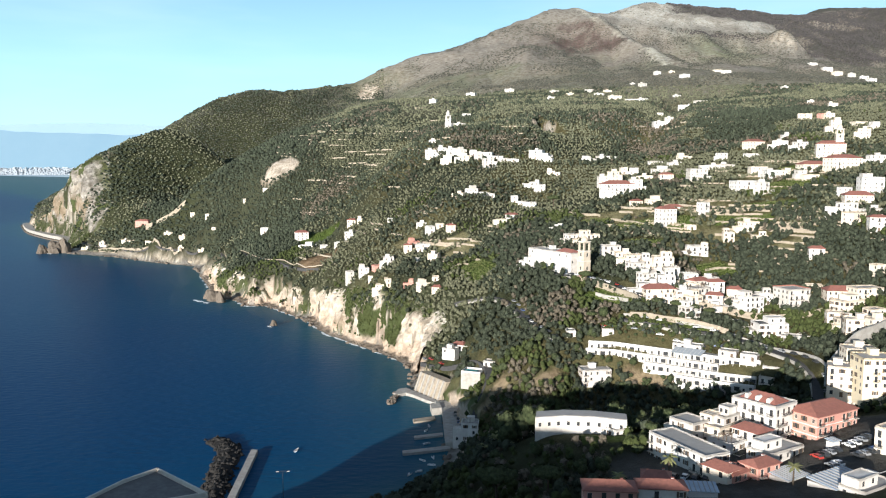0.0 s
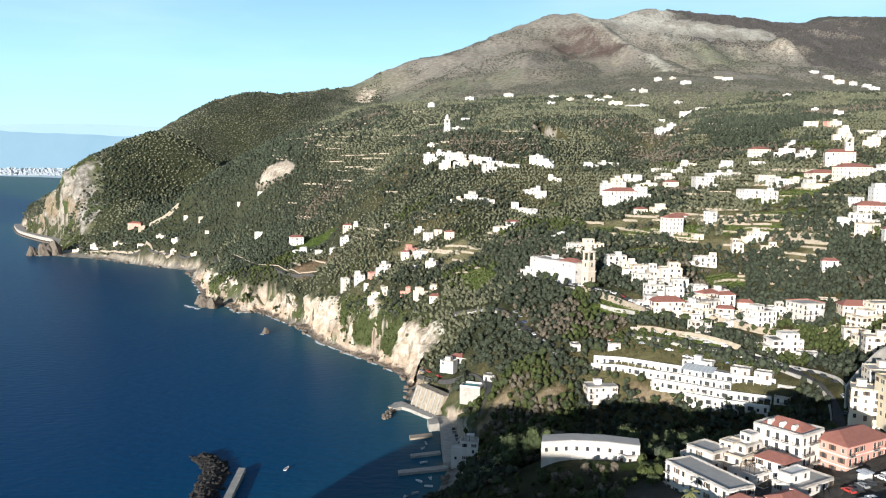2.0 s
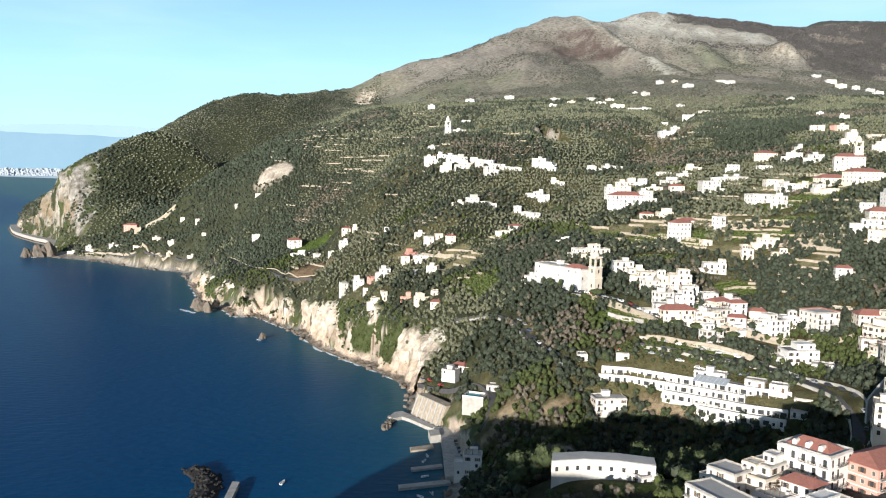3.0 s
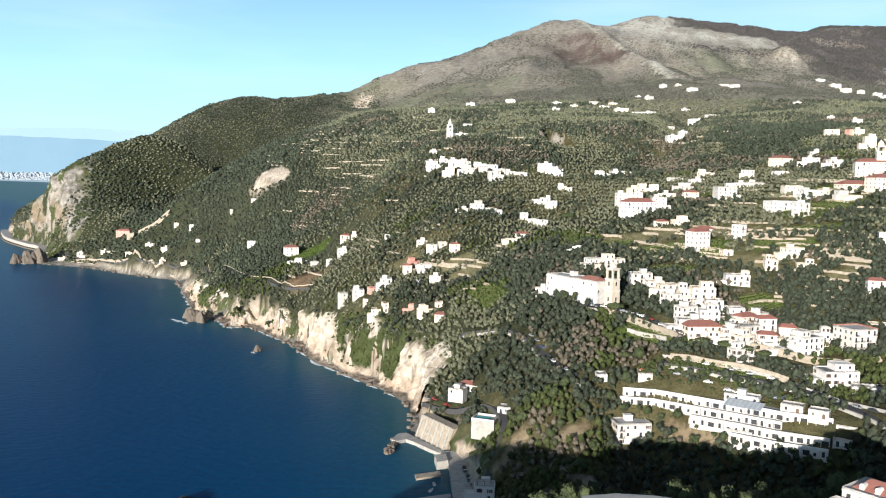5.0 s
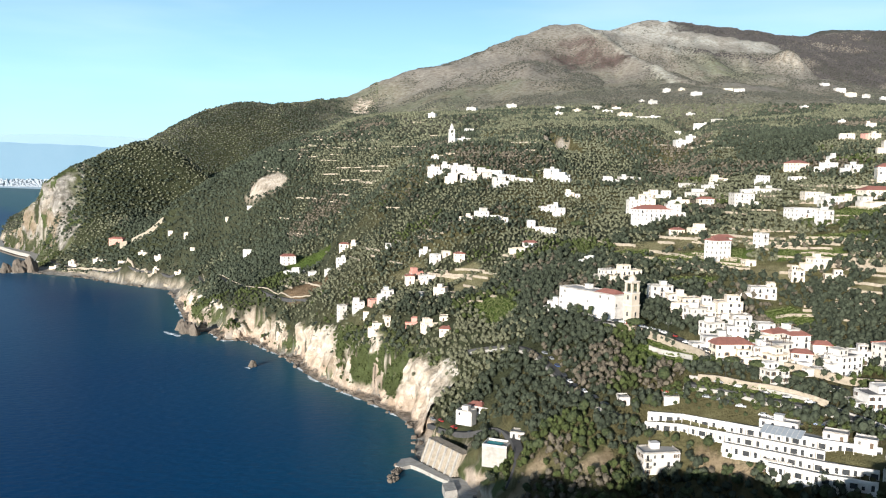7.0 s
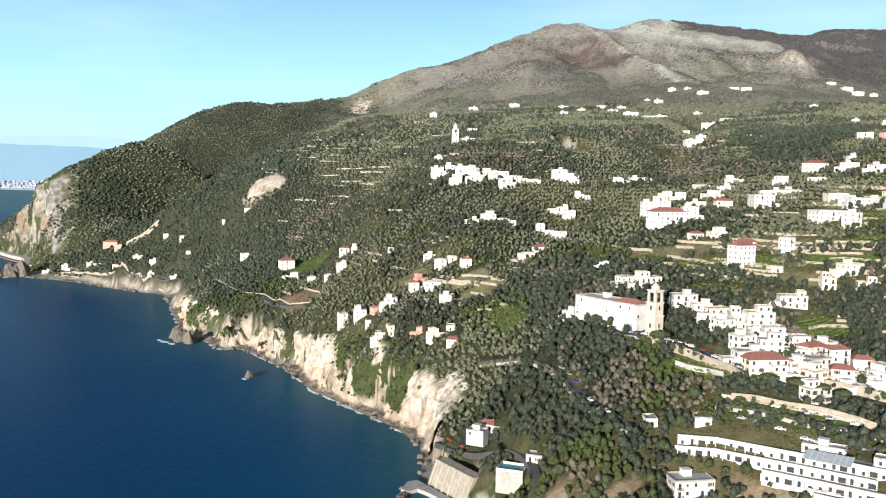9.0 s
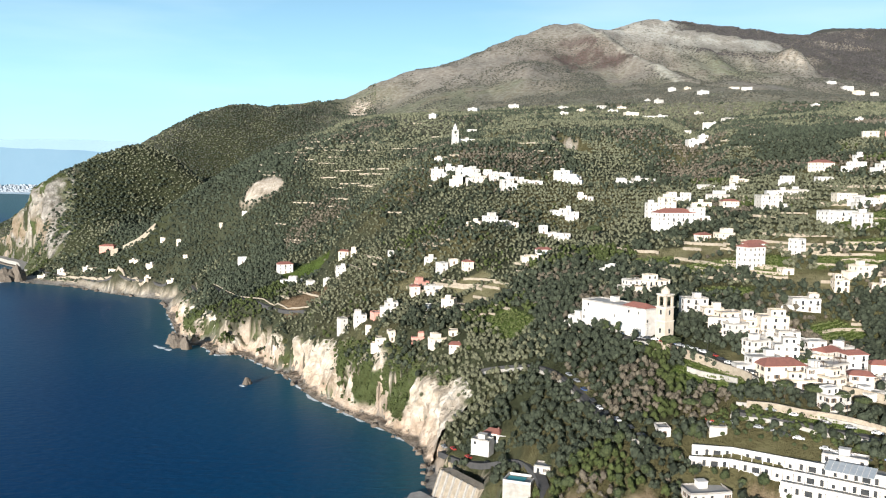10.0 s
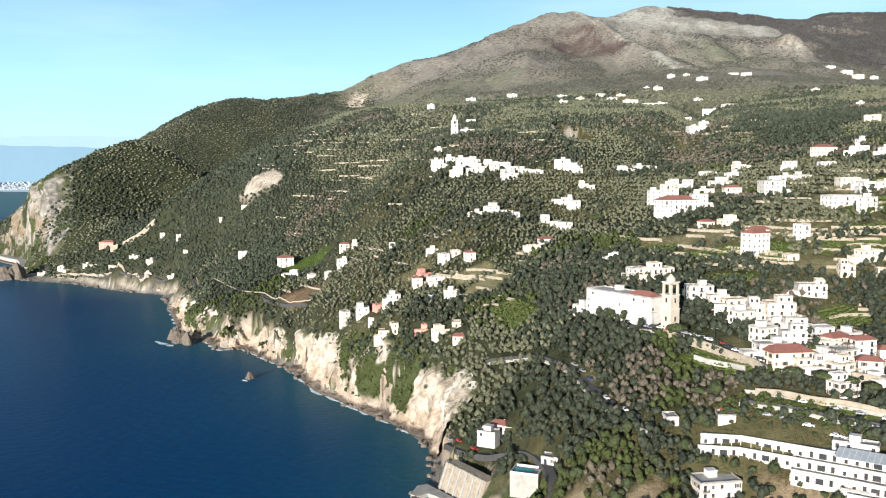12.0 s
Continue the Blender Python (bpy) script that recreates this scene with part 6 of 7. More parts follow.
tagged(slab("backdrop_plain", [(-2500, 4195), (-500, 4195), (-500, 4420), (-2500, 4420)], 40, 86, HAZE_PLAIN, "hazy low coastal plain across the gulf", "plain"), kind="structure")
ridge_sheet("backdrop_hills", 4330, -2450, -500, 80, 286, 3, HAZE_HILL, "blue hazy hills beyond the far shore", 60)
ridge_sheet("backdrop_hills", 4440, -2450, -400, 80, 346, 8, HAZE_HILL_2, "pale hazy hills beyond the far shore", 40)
fr = np.random.default_rng(2)
bm = bmesh.new()
for i in range(2600):
    x, t = fr.uniform(-2300, -600), fr.random() ** 1.6
    w, h = fr.uniform(3, 11), fr.uniform(1.5, 5)
    y = 4200 + 125 * t
    z = 85 + 34 * t
    box(bm, x, x + w, y, y + 8, z - 40, z + h)
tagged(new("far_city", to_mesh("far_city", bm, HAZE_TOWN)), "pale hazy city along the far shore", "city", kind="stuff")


# ---------------------------------------------------------------- surf along the cliff foot
FOAM = material("sea_foam", (0.85, 0.87, 0.88), 0.7, (0.5, 0.6, 0.64), 0.7, 0.3, 3.0)
fo = random.Random(31)
line = smooth_line([p for p in COAST[13:27]], 2.0)
i = 0
while i < len(line) - 12:
    n = fo.randint(5, 11)
    bm = bmesh.new()
    rows = []
    for j in range(n + 1):
        a, c = line[i + j], line[min(i + j + 1, len(line) - 1)]
        side = Vector((-(c - a).y, (c - a).x))
        side = side.normalized() if side.length > 1e-6 else Vector((-1, 0))
        if side.x > 0:
            side = -side
        fat = math.sin(math.pi * j / n)
        q0 = a - side * 1.0
        q1 = a + side * (0.5 + 1.7 * fat * fo.uniform(0.4, 1.2))
        rows.append([bm.verts.new((q0.x, q0.y, 0.1)), bm.verts.new((q1.x, q1.y, 0.1)), bm.verts.new((q1.x, q1.y, 0.02)), bm.verts.new((q0.x, q0.y, 0.02))])
    for a, c in zip(rows, rows[1:]):
        for k in range(4):
            bm.faces.new((a[k], a[(k + 1) % 4], c[(k + 1) % 4], c[k]))
    bmesh.ops.recalc_face_normals(bm, faces=bm.faces)
    tagged(new("surf", to_mesh("surf", bm, FOAM)), "white surf breaking along the shore", "surf", "surf lines")
    i += n + fo.randint(0, 9)
for x, y, s in ((-150, 922, 5), (-142, 912, 4), (-156, 930, 3), (-64, 772, 2.4), (-470, 1430, 6)):
    bm = bmesh.new()
    ring = [(s * (1 + 0.5 * fo.random()) * math.cos(k * 0.698), 0.5 * s * (1 + 0.6 * fo.random()) * math.sin(k * 0.698)) for k in range(9)]
    prism(bm, ring, 0.02, 0.1)
    ob = tagged(new("surf", to_mesh("surf", bm, FOAM)), "patch of white foam round a rock", "surf", "surf lines")
    ob.matrix_basis = pose(x, y, 0, 0, 0, -50)

# ---------------------------------------------------------------- woods, groves and scrub
def crown_template(rnd, lumps, spread, flat, leaves):
    """A crown of uneven clumps with loose sprays of leaves, about two metres across, standing on z = 0."""
    verts, tris = [], []
    balls = []
    for i in range(lumps):
        bm = bmesh.new()
        bmesh.ops.create_icosphere(bm, subdivisions=1, radius=1.0)
        a = rnd.uniform(0, 6.28)
        r = 0 if i == 0 else rnd.uniform(0.4, spread)
        size = rnd.uniform(0.45, 0.65) if i else 0.78
        c = Vector((r * math.cos(a), r * math.sin(a), 0.6 + rnd.uniform(-0.2, 0.5) * flat + (0.3 if i == 0 else 0)))
        balls.append((c, size))
        base = len(verts)
        for v in bm.verts:
            k = size * rnd.uniform(0.7, 1.1)
            verts.append((c.x + v.co.x * k, c.y + v.co.y * k, max(0.0, c.z + v.co.z * k * flat)))
        tris += [[base + v.index for v in f.verts] for f in bm.faces]
        bm.free()
    for _ in range(leaves):
        c, size = rnd.choice(balls)
        n = Vector((rnd.gauss(0, 1), rnd.gauss(0, 1), rnd.gauss(0.35, 0.9))).normalized()
        o = c + Vector((n.x, n.y, n.z * flat)) * size * rnd.uniform(0.85, 1.12)
        t = n.orthogonal().normalized()
        t.rotate(Matrix.Rotation(rnd.uniform(0, 6.28), 3, n))
        u = n.cross(t)
        k = rnd.uniform(0.2, 0.36)
        base = len(verts)
        for p in (o + t * k, o - t * k * 0.6 + u * k + n * k * rnd.uniform(-0.3, 0.5), o - t * k * 0.6 - u * k + n * k * rnd.uniform(-0.3, 0.5)):
            verts.append((p.x, p.y, max(0.0, p.z)))
        tris.append([base, base + 1, base + 2])
    return np.array(verts), np.array(tris)


def scatter(name, spots, sizes, heights, templates, mat, label, category, seed, kind="stuff"):
    """Many crowns joined into one mesh."""
    rng = np.random.default_rng(seed)
    V, F, base = [], [], 0
    pick = rng.integers(0, len(templates), len(spots))
    turn = rng.uniform(0, 6.283, len(spots))
    for k, (tv, tf) in enumerate(templates):
        sel = np.nonzero(pick == k)[0]
        if not len(sel):
            continue
        c, s = np.cos(turn[sel])[:, None], np.sin(turn[sel])[:, None]
        x = (tv[:, 0] * c - tv[:, 1] * s) * sizes[sel][:, None] + spots[sel, 0][:, None]
        y = (tv[:, 0] * s + tv[:, 1] * c) * sizes[sel][:, None] + spots[sel, 1][:, None]
        z = tv[:, 2] * heights[sel][:, None] + spots[sel, 2][:, None]
        V.append(np.stack([x, y, z], -1).reshape(-1, 3))
        F.append((tf[None] + (np.arange(len(sel)) * len(tv))[:, None, None] + base).reshape(-1, 3))
        base += len(sel) * len(tv)
    me = quick_mesh(name, np.concatenate(V), np.concatenate(F), smooth_shade=False)
    me.materials.append(mat)
    return tagged(new(name, me), label, category, kind=kind)


trnd = random.Random(11)
CLUMPS = [crown_template(trnd, 2, 0.6, 0.85, 20) for _ in range(10)]
ROUND = [crown_template(trnd, 2, 0.6, 0.85, 6) for _ in range(8)]


def tiny_crown(rnd):
    """A small dome of twelve uneven faces for trees seen from afar."""
    low = [(math.cos(a) * rnd.uniform(0.75, 1.1), math.sin(a) * rnd.uniform(0.75, 1.1), 0.0) for a in (0, 1.57, 3.14, 4.71)]
    up = [(math.cos(a + 0.6) * rnd.uniform(0.5, 0.8), math.sin(a + 0.6) * rnd.uniform(0.5, 0.8), rnd.uniform(0.6, 0.95)) for a in (0, 1.57, 3.14, 4.71)]
    tris = []
    for i in range(4):
        j = (i + 1) % 4
        tris += [[i, j, 4 + i], [j, 4 + j, 4 + i], [4 + i, 4 + j, 8]]
    return np.array(low + up + [(rnd.uniform(-0.2, 0.2), rnd.uniform(-0.2, 0.2), rnd.uniform(1.15, 1.5))]), np.array(tris)


TINY = [tiny_crown(trnd) for _ in range(16)]
CLUMPS_FAR = [crown_template(trnd, 1, 0.5, 0.9, 4) for _ in range(8)]
rng = np.random.default_rng(7)


def clear_of_houses(p):
    ok = np.ones(len(p), bool)
    for x, y, r in FOOTPRINTS:
        ok &= (p[:, 0] - x) ** 2 + (p[:, 1] - y) ** 2 > r * r
    return ok


def clear_of_fields(p):
    ok = np.ones(len(p), bool)
    for x, y, rx, ry, turn, _ in FIELDS:
        u = (p[:, 0] - x) * math.cos(turn) + (p[:, 1] - y) * math.sin(turn)
        v = -(p[:, 0] - x) * math.sin(turn) + (p[:, 1] - y) * math.cos(turn)
        ok &= np.maximum(abs(u) / rx, abs(v) / ry) > 0.95
    for line, half in OPEN_LINES:
        for q in line:
            ok &= (p[:, 0] - q.x) ** 2 + (p[:, 1] - q.y) ** 2 > half * half
    return ok


def wooded(y0, y1, step, left=-0.43, right=0.73):
    """Jittered points over the land between two rows."""
    pts = []
    for y in np.arange(y0, y1, step):
        xs = np.arange(left * y - 20, right * y + 25, step)
        pts.append(np.stack([xs, np.full(len(xs), y)], -1))
    p = np.concatenate(pts)
    p = p + rng.uniform(-0.5, 0.5, p.shape) * step
    d = shore_distance(p[:, 0], p[:, 1])
    p = p[d > 8]
    d = d[d > 8]
    z = ground_height(p[:, 0], p[:, 1])
    e = 3.0
    sl = np.hypot(ground_height(p[:, 0] + e, p[:, 1]) - z, ground_height(p[:, 0], p[:, 1] + e) - z) / e
    ok = clear_of_houses(p) & clear_of_fields(p) & (z > 3)
    ok &= (sl < np.where(p[:, 1] > 1000, 2.8, np.where((p[:, 1] < 432) & (p[:, 0] > 90), 2.5, np.where((d > 34) & (p[:, 1] < 720), 1.6, 0.95)))) | (rng.random(len(p)) < 0.12 * (sl < 1.6)) | ((z > rock_top(p[:, 0], p[:, 1]) - 1) & (d < 70) & (sl < 6))
    ok &= ~((p[:, 0] < -15) & (p[:, 1] < 330)) & ((p[:, 1] > 335) | (rng.random(len(p)) < 0.4))
    ok &= np.exp(-(((p[:, 0] + 490) / 62) ** 2 + ((p[:, 1] - 1645) / 60) ** 2)) + np.exp(-(((p[:, 0] + 87) / 30) ** 2 + ((p[:, 1] - 1285) / 24) ** 2)) + np.exp(-(((p[:, 0] - 264) / 15) ** 2 + ((p[:, 1] - 1102) / 12) ** 2)) < 0.5
    garden = (p[:, 0] > 195) & (p[:, 0] < 420) & (p[:, 1] > 500) & (p[:, 1] < 730)
    ok &= ~((p[:, 1] > 1060) & (p[:, 1] < 1560) & (d < 18) & (p[:, 0] < -150))
    ok &= ~garden | (rng.random(len(p)) < 0.6) | np.any([(p[:, 0] - a) ** 2 + (p[:, 1] - c) ** 2 < r * r for a, c, r in ((284, 512, 34), (320, 520, 30), (300, 545, 20), (262, 500, 18))], axis=0)
    return np.concatenate([p, z[:, None]], 1)[ok]


LUSH_LEAF = material("lush_leaf", (0.024, 0.032, 0.010), 0.9, (0.078, 0.096, 0.034), 0.6, 0.4, 2.0, island=True, spec=0.15)
GREEN_VINE = material("vine_leaf", (0.06, 0.075, 0.025), 0.9, (0.13, 0.15, 0.055), 0.6, 0.4, 2.0, island=True, spec=0.15)

near = wooded(215, 720, 2.8)
mid = wooded(720, 1000, 3.4)
upper = wooded(1000, 1350, 3.9)
far = np.concatenate([wooded(1350, 2500, 5.6, -0.43, 0.05), wooded(1350, 2050, 6.0, 0.05, 0.73), wooded(2050, 3500, 7.2, 0.05, 0.73)])
kind_noise = lambda p: fbm(p[:, 0] / 75, p[:, 1] / 75, 51, 3)


def plant(name, p, size, tall, templates, mat, label, seed):
    r = np.random.default_rng(seed)
    s = r.uniform(0.6, 1.3, len(p))
    q = p.copy()
    q[:, 2] += tall * s * 0.12
    scatter(name, q, size * s, tall * s * r.uniform(0.85, 1.15, len(p)) * 0.62, templates, mat, label, "trees", seed)


# stands that differ from the wood round them: x, y, radius
LEAFLESS = [(129, 490, 15), (136, 508, 9), (152, 474, 11), (90, 440, 16), (104, 428, 10), (160, 424, 8), (385, 1010, 34), (425, 1100, 36), (350, 950, 24)]
IVY_BANK = [(98, 454, 16), (82, 468, 10), (112, 640, 10)]
DARK_STAND = [(284, 512, 34), (320, 520, 30), (300, 545, 20), (238, 498, 12), (262, 500, 18), (500, 1010, 70), (580, 1060, 70), (455, 930, 40), (330, 960, 30)]


def in_any(x, y, stands):
    return np.any([(x - a) ** 2 + (y - c) ** 2 < r * r for a, c, r in stands], axis=0)


for tag, pts, size, tall, temp in (("near", near, 1.72, 3.6, CLUMPS), ("mid", mid, 1.55, 3.1, ROUND), ("upper", upper, 1.85, 3.2, TINY), ("far", far, 2.9, 3.9, TINY)):
    x, y, z = pts.T
    n = kind_noise(pts) + 0.12 * rng.standard_normal(len(pts))
    dice = rng.random(len(pts))
    back = behind(x, y, QUARRY_CREST)
    # spur's back and ravine: dark wood, with shade put into the leaf choice
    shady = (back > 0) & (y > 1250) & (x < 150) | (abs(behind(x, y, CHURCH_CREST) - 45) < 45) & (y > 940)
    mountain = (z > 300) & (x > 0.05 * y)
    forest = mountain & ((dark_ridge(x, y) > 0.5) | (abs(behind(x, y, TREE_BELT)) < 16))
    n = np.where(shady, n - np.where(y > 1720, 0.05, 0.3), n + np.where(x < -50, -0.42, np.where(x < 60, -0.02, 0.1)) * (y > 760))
    olive = (n > -0.02) & (y > 560) & ~mountain
    bare = ~shady & (x > -50) & (n < np.where(y < 720, -0.36, -0.29)) & ~mountain
    gaunt, ivy_bank, deep = in_any(x, y, LEAFLESS), in_any(x, y, IVY_BANK), in_any(x, y, DARK_STAND)
    olive &= ~(gaunt | ivy_bank | deep)
    bare = bare & ~(ivy_bank | deep) | gaunt & (dice < 0.8)
    # lighter scrub mixed in here stands for the haze over the back ridge
    back_ridge = (y > 1950) & (x < 120) & ~mountain & (dice < 0.55)
    share = np.where(mountain, 0.5 + 1.9 * fbm(x / 110, y / 110, 35, 5), 0.96)
    share = np.where(mountain & ((z > 600) | (abs(behind(x, y, GRASS_SPUR)) < 22)), 0.05, share)
    thin = dice < np.where(forest, 0.98, np.where((x > 0.05 * y) & (z > 215) & ~mountain, 0.72, share))
    green = ~olive & ~bare & thin & ~mountain
    scrub = mountain & ~forest & thin | back_ridge
    green &= ~back_ridge
    lush = green & ((fbm(x / 48, y / 48, 97, 3) > 0.17) & ~deep | ivy_bank) & (y < 1000)
    if lush.any():
        plant("green_wood", pts[lush], size * 0.95, tall, temp, LUSH_LEAF, "fresh green broadleaf trees and ivy", 6)
    green &= ~lush
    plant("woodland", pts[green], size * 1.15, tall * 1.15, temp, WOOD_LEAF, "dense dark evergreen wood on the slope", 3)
    plant("olive_grove", pts[olive & ~bare & thin & ~back_ridge], size * 0.85, tall * 0.8, temp, OLIVE_LEAF, "grey-green olive grove in rows on terraces", 4)
    if (bare & thin).any():
        plant("bare_wood", pts[bare & thin], size * 0.95, tall * 0.9, temp, BARE_TWIG, "leafless brown winter trees and scrub", 5)
    if forest.any():
        plant("winter_wood", pts[forest & (dice < 0.97)], size * 1.2, tall, temp, WINTER_LEAF, "dark leafless and evergreen wood on the far ridge", 14)
    if scrub.any():
        plant("scrub", pts[scrub], size * 0.95, tall * 0.6, temp, SCRUB_LEAF, "low grey-green scrub on the mountainside", 8)

# vine rows and kitchen-garden rows in the fields
vr = np.random.default_rng(40)
vines = []
for fx, fy, ra, rb, turn, tone in FIELDS:
    if tone == GRASS and 300 < fy < 720:
        c, q = math.cos(turn), math.sin(turn)
        for v in np.arange(-rb * 0.85, rb * 0.85, 2.6):
            u = np.arange(-ra * 0.85, ra * 0.85, 0.9) + vr.uniform(-0.3, 0.3)
            u = u[vr.random(len(u)) < 0.8]
            vines.append(np.stack([fx + u * c - v * q, fy + u * q + v * c], -1))
vines = np.concatenate(vines)
vines = np.concatenate([vines, ground_height(vines[:, 0], vines[:, 1])[:, None]], 1)
plant("vine_rows", vines, 0.7, 1.2, CLUMPS_FAR, GREEN_VINE, "rows of low vines in a terraced field", 9)

# bushes rooted in the cliff
cx, cy, cz = (np.concatenate([g[k] for g in cliff_green]) for k in range(3))
pick = vr.random(len(cx)) < 0.22
ivy = np.stack([cx, cy, cz - 0.6], -1)[pick]
plant("cliff_scrub", ivy, 1.3, 2.4, ROUND, LUSH_LEAF, "green scrub and ivy clinging to the cliff", 12)

# ---------------------------------------------------------------- single trees near the camera's way
def leaf_cloud(rnd, balls, count, size):
    """Sprays of small leaves over a set of balls (centre, radius, flatness)."""
    V, F = [], []
    for _ in range(count):
        c, r, flat = rnd.choice(balls)
        n = Vector((rnd.gauss(0, 1), rnd.gauss(0, 1), rnd.gauss(0.2, 1))).normalized()
        o = Vector(c) + Vector((n.x, n.y, n.z * flat)) * r * rnd.uniform(0.75, 1.1)
        t = n.orthogonal().normalized()
        t.rotate(Matrix.Rotation(rnd.uniform(0, 6.28), 3, n))
        u = n.cross(t)
        k = size * rnd.uniform(0.6, 1.3)
        b = len(V)
        V += [tuple(o + t * k), tuple(o - t * k * 0.5 + u * k + n * k * 0.4), tuple(o - t * k * 0.5 - u * k - n * k * 0.2)]
        F.append((b, b + 1, b + 2))
    return V, F


def trunk_bm(h, r, limbs, rnd, reach, top):
    bm = bmesh.new()
    bmesh.ops.create_cone(bm, cap_ends=True, segments=8, radius1=r, radius2=r * 0.55, depth=h, matrix=Matrix.Translation((0, 0, h / 2)))
    for i in range(limbs):
        a = 6.283 * i / limbs + rnd.uniform(-0.3, 0.3)
        end = Vector((math.cos(a) * reach, math.sin(a) * reach, top))
        start = Vector((0, 0, h * rnd.uniform(0.75, 0.95)))
        way = end - start
        m = Matrix.Translation((start + end) / 2) @ way.to_track_quat("Z", "Y").to_matrix().to_4x4()
        bmesh.ops.create_cone(bm, cap_ends=True, segments=6, radius1=r * 0.45, radius2=r * 0.15, depth=way.length, matrix=m)
    return bm


PINE_LEAF = material("pine_needles", (0.02, 0.031, 0.014), 0.9, (0.08, 0.094, 0.042), 0.6, 0.4, 2.0, island=True, spec=0.15)
GREEN_LEAF = material("garden_leaf", (0.022, 0.032, 0.015), 0.9, (0.082, 0.098, 0.046), 0.6, 0.4, 2.0, island=True, spec=0.15)
PALM_LEAF = material("palm_frond", (0.10, 0.12, 0.045), 0.8, (0.22, 0.21, 0.10), 0.8, 0.2, 2.0, spec=0.2)


def crown_mesh(name, V, F, balls, mat):
    bm = bmesh.new()
    for c, r, flat in balls:
        m = Matrix.Translation(c) @ Matrix.Diagonal((r * 0.86, r * 0.86, r * 0.86 * flat, 1))
        bmesh.ops.create_icosphere(bm, subdivisions=2, radius=1.0, matrix=m)
    me = bpy.data.meshes.new(name)
    bm.verts.ensure_lookup_table()
    verts = [tuple(v.co) for v in bm.verts]
    faces = [tuple(v.index for v in f.verts) for f in bm.faces]
    bm.free()
    n = len(verts)
    me.from_pydata(verts + V, [], faces + [tuple(i + n for i in f) for f in F])
    me.materials.append(mat)
    return me


def make_tree(name, label, category, seed, height, width, umbrella, mat, leaves):
    rnd = random.Random(seed)
    root = tagged(new(name), label, category)
    if umbrella:
        top = height * 0.74
        balls = [((math.cos(a) * width * 0.27, math.sin(a) * width * 0.27, top + rnd.uniform(0.0, 0.3)), width * rnd.uniform(0.2, 0.26), 0.5) for a in np.arange(0, 6.2, 0.9)] + [((0, 0, top + 0.7), width * 0.3, 0.5)]
        trunk = trunk_bm(height * 0.62, width * 0.03 + 0.1, 6, rnd, width * 0.27, top)
    else:
        balls = [((rnd.uniform(-0.22, 0.22) * width, rnd.uniform(-0.22, 0.22) * width, height * rnd.uniform(0.4, 0.75)), width * rnd.uniform(0.22, 0.32), 0.9) for _ in range(6)]
        trunk = trunk_bm(height * 0.5, width * 0.03 + 0.06, 4, rnd, width * 0.2, height * 0.6)
    part("trunk", trunk, BARK, root)
    V, F = leaf_cloud(rnd, balls, leaves, width * 0.05 + 0.05)
    part("crown", crown_mesh("crown", V, F, balls, mat), None, root)
    return root


def palm(seed, height):
    rnd = random.Random(seed)
    root = tagged(new("palm_tree"), "tall palm with a tuft of drooping fronds", "palm", "palms")
    bm = bmesh.new()
    bmesh.ops.create_cone(bm, cap_ends=True, segments=8, radius1=0.28, radius2=0.2, depth=height, matrix=Matrix.Translation((0, 0, height / 2)))
    part("trunk", bm, BARK, root)
    for i in range(22):
        a, lift = rnd.uniform(0, 6.28), rnd.uniform(-0.5, 1.1)
        bm = bmesh.new()
        rows = []
        for k in range(6):
            t = k / 5
            r = 2.7 * t
            z = height + lift * r - 0.42 * r * r * (0.55 + 0.2 * lift)
            w = 0.42 * math.sin(math.pi * min(1, 0.15 + 0.85 * t)) + 0.02
            c = Vector((math.cos(a) * r, math.sin(a) * r, z))
            s = Vector((-math.sin(a), math.cos(a), 0)) * w
            rows.append([bm.verts.new(c + s - Vector((0, 0, w * 0.5))), bm.verts.new(c), bm.verts.new(c - s - Vector((0, 0, w * 0.5)))])
        for p, q in zip(rows, rows[1:]):
            bm.faces.new((p[0], p[1], q[1], q[0]))
            bm.faces.new((p[1], p[2], q[2], q[1]))
        part("frond", bm, PALM_LEAF, root)
    return root


umbrella = make_tree("umbrella_pine", "broad umbrella pine with flat dark crown", "tree", 1, 14, 13, True, PINE_LEAF, 2600)
umbrella.matrix_basis = pose(51, 262, gz_at(51, 262))
tagged(umbrella, group="umbrella pines")
for x, y, s, turn in ((66, 254, 0.8, 40), (152, 331, 1.0, 80), (156, 338, 0.95, 140), (154, 513, 0.72, 10), (192, 748, 0.9, 200), (181, 462, 0.55, 30), (190, 456, 0.6, 300), (199, 452, 0.55, 70),
                      (206, 448, 0.5, 10), (145, 470, 0.5, 20), (-33, 198, 0.5, 0)):
    copy_thing(umbrella, pose(x, y, gz_at(x, y), 0, 0, turn) @ Matrix.Diagonal((s, s, s, 1)))
first = None
for i, (x, y, h) in enumerate(((70, 338, 10), (66, 334, 11), (74, 341, 9), (63, 330, 9), (78, 336, 10), (60, 338, 8), (99, 238, 9), (80, 229, 8), (133, 228, 6), (-6, 226, 9), (-11, 223, 8), (72, 330, 8))):
    if first is None:
        first = palm(2, 10)
        first.matrix_basis = pose(x, y, gz_at(x, y))
    else:
        copy_thing(first, pose(x, y, gz_at(x, y), 0, 0, 70 * i) @ Matrix.Diagonal((1, 1, h / 10, 1)))
cy = make_tree("conifer", "dark pointed conifer beside the convent wall", "tree", 5, 10, 4, False, PINE_LEAF, 700)
cy.matrix_basis = pose(140, 545, gz_at(140, 545))
copy_thing(cy, pose(136, 551, gz_at(136, 551), 0, 0, 90))
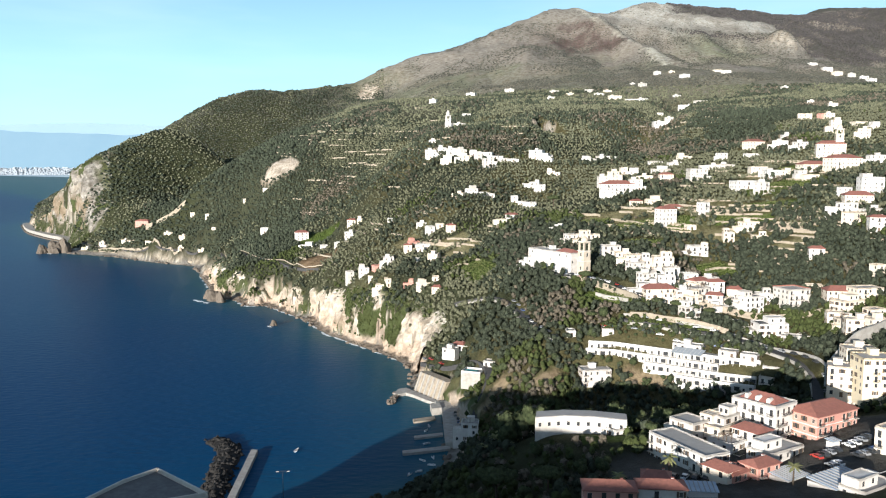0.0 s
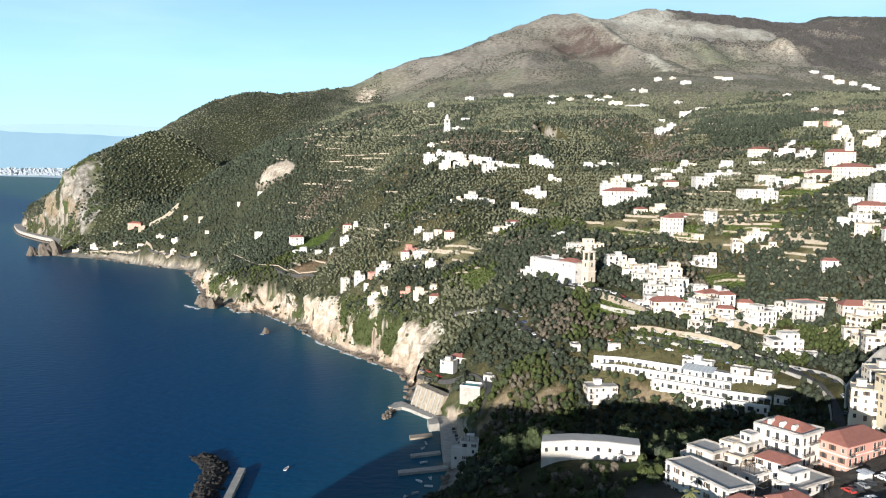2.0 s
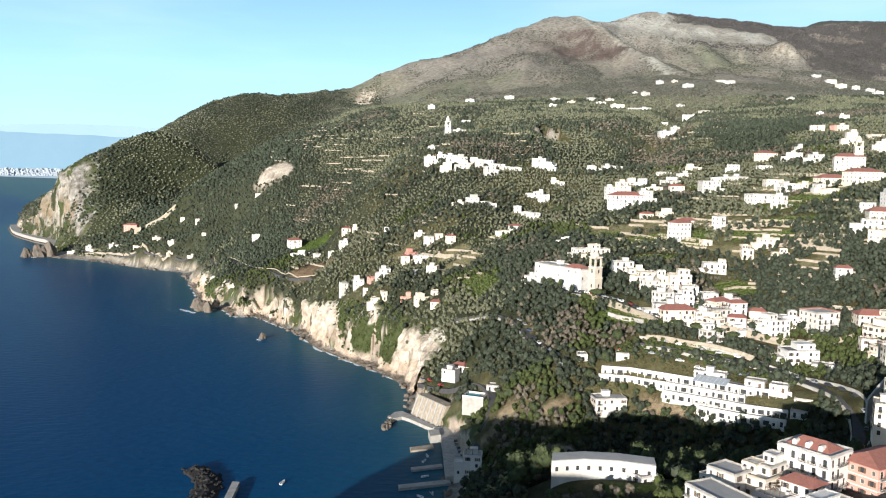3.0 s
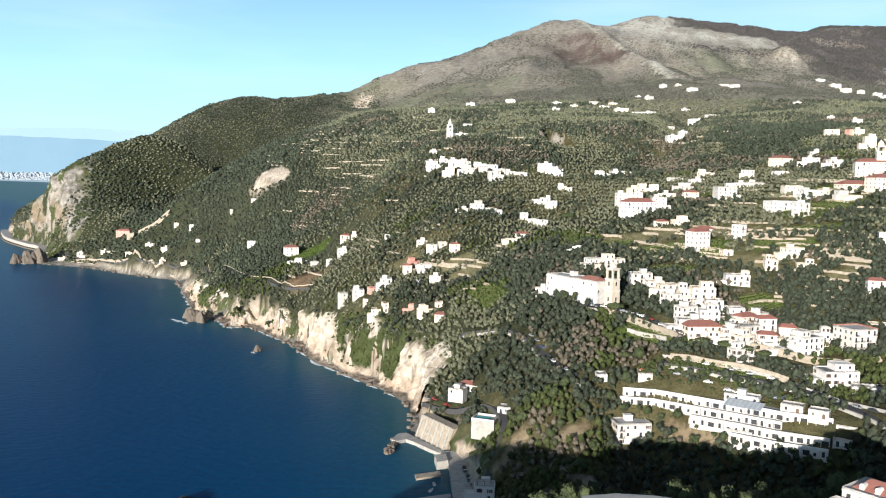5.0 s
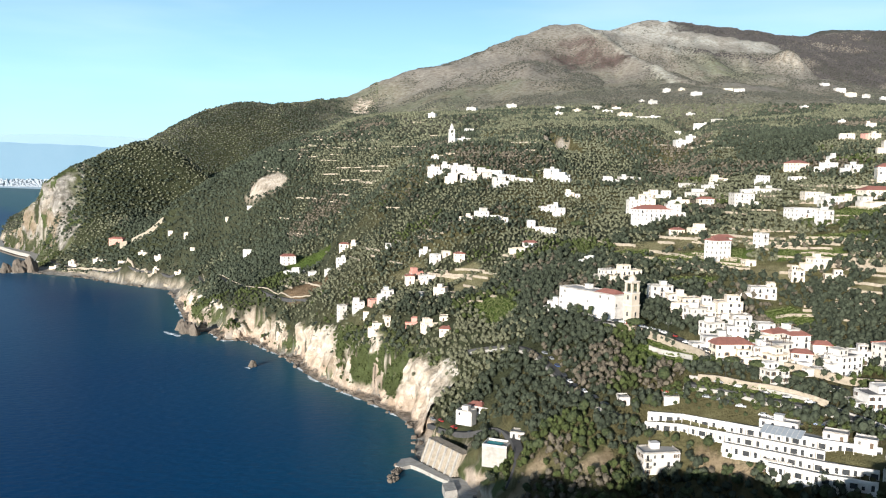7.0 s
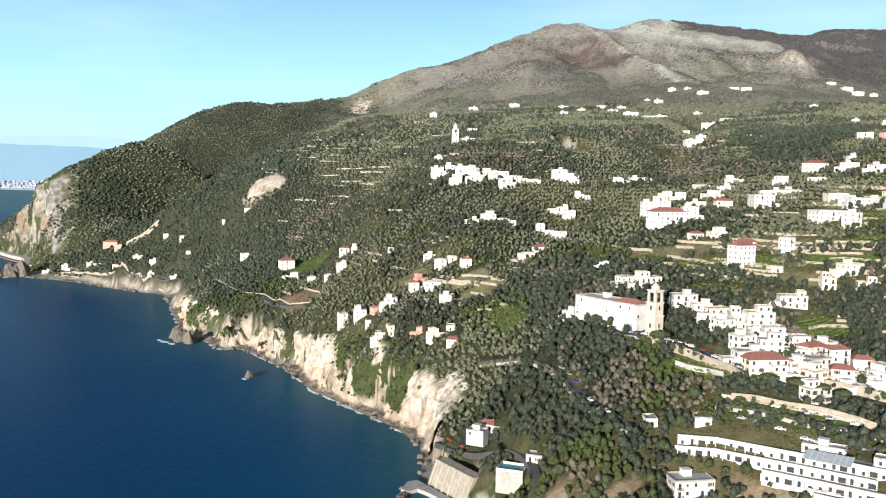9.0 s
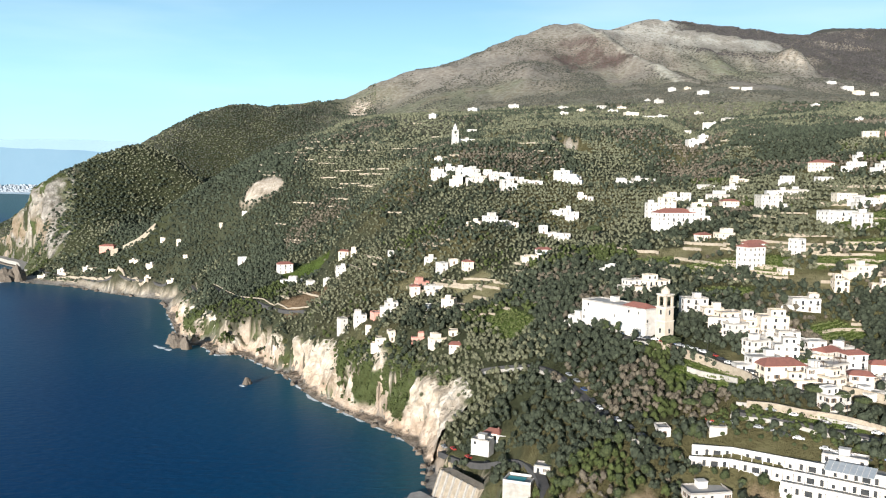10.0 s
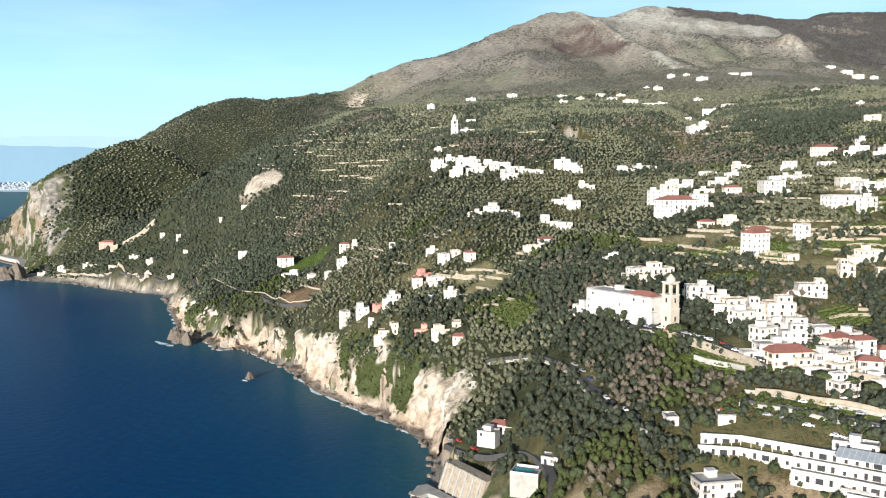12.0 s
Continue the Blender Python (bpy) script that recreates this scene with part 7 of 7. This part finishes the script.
# garden and wood trees nearest the camera
kinds = [make_tree("garden_tree", "bushy evergreen tree on the near slope", "tree", 60 + k, 7.5, 7.0, False, GREEN_LEAF if k % 2 else PINE_LEAF, 420) for k in range(5)]
spots = [q for q in near if 250 < q[1] < 470 and abs(q[0] - 0.30 * q[1]) < 60]
nr = random.Random(17)
nr.shuffle(spots)
for i, q in enumerate(spots[:185]):
    s = nr.uniform(0.6, 1.1)
    m = pose(q[0], q[1], q[2] - 0.2, 0, 0, nr.uniform(0, 360)) @ Matrix.Diagonal((s, s, s, 1))
    if i < 5:
        kinds[i].matrix_basis = m
        tagged(kinds[i], group="near evergreen trees")
    else:
        copy_thing(kinds[i % 5], m)

# hotel garden trees, and a tall belt of evergreens added to shade the gorge
for i, (x, y, s) in enumerate(((146, 440, 0.7), (151, 436, 0.6), (157, 432, 0.8), (163, 425, 0.55), (168, 418, 0.5), (143, 443, 0.5), (154, 428, 0.6), (213, 401, 0.6), (202, 384, 0.8), (194, 388, 0.9), (186, 394, 0.9),
                               (209, 380, 0.8), (160, 420, 0.7), (215, 384, 0.9), (136, 444, 0.9), (131, 450, 0.9), (178, 401, 0.8), (170, 405, 0.8), (128, 441, 0.8))):
    copy_thing(kinds[i % 5], pose(x, y, gz_at(x, y) - 0.2, 0, 0, 47 * i) @ Matrix.Diagonal((s, s, s, 1)))
for i in range(44):
    x, y = 66 + 6.2 * (i % 22) + nr.uniform(-2, 2), 316 + 9 * (i // 22) + 4 * math.sin(2.3 * i)
    if any((x - a) ** 2 + (y - c) ** 2 < 9 ** 2 for a, c in ((208, 324), (217, 318))):
        continue
    z = gz_at(x, y) - 0.2
    tall_tree = max(1.0, (53 + nr.uniform(-4, 2) - z) / 7.4)
    wide = 0.85 + 0.35 * tall_tree
    copy_thing(kinds[(i * 3) % 5], pose(x, y, z, 0, 0, 61 * i) @ Matrix.Diagonal((wide, wide, tall_tree, 1)))
hr = np.random.default_rng(61)
k, u = hr.uniform(10.5, 19, 150), hr.uniform(0, 4.6, 150)
hedge = np.stack([np.interp(u, range(6), [p[0] for p in line_hotel]) + 0.62 * k, np.interp(u, range(6), [p[1] for p in line_hotel]) + 0.78 * k], -1)
hedge = np.concatenate([hedge, ground_height(hedge[:, 0], hedge[:, 1])[:, None]], 1)
plant("garden_shrubs", hedge, 1.2, 2.2, CLUMPS, LUSH_LEAF, "rounded shrubs on the bank above the hotel", 15)
# hedge and small trees between the hotel and the road above it
for i in range(34):
    x, y = 150 + 2.0 * i + nr.uniform(-1.5, 1.5), 461 - 1.62 * i + nr.uniform(-3, 3)
    s = nr.uniform(0.3, 0.62)
    copy_thing(kinds[(i * 2) % 5], pose(x, y, gz_at(x, y) - 0.2, 0, 0, 53 * i) @ Matrix.Diagonal((s, s, s, 1)))
for i in range(16):
    x, y = 148 + 3.9 * i + nr.uniform(-1, 1), 457 - 3.1 * i + nr.uniform(-1.5, 1.5)
    s = nr.uniform(0.28, 0.5)
    copy_thing(kinds[i % 5], pose(x, y, gz_at(x, y) - 0.2, 0, 0, 67 * i) @ Matrix.Diagonal((s, s, s, 1)))
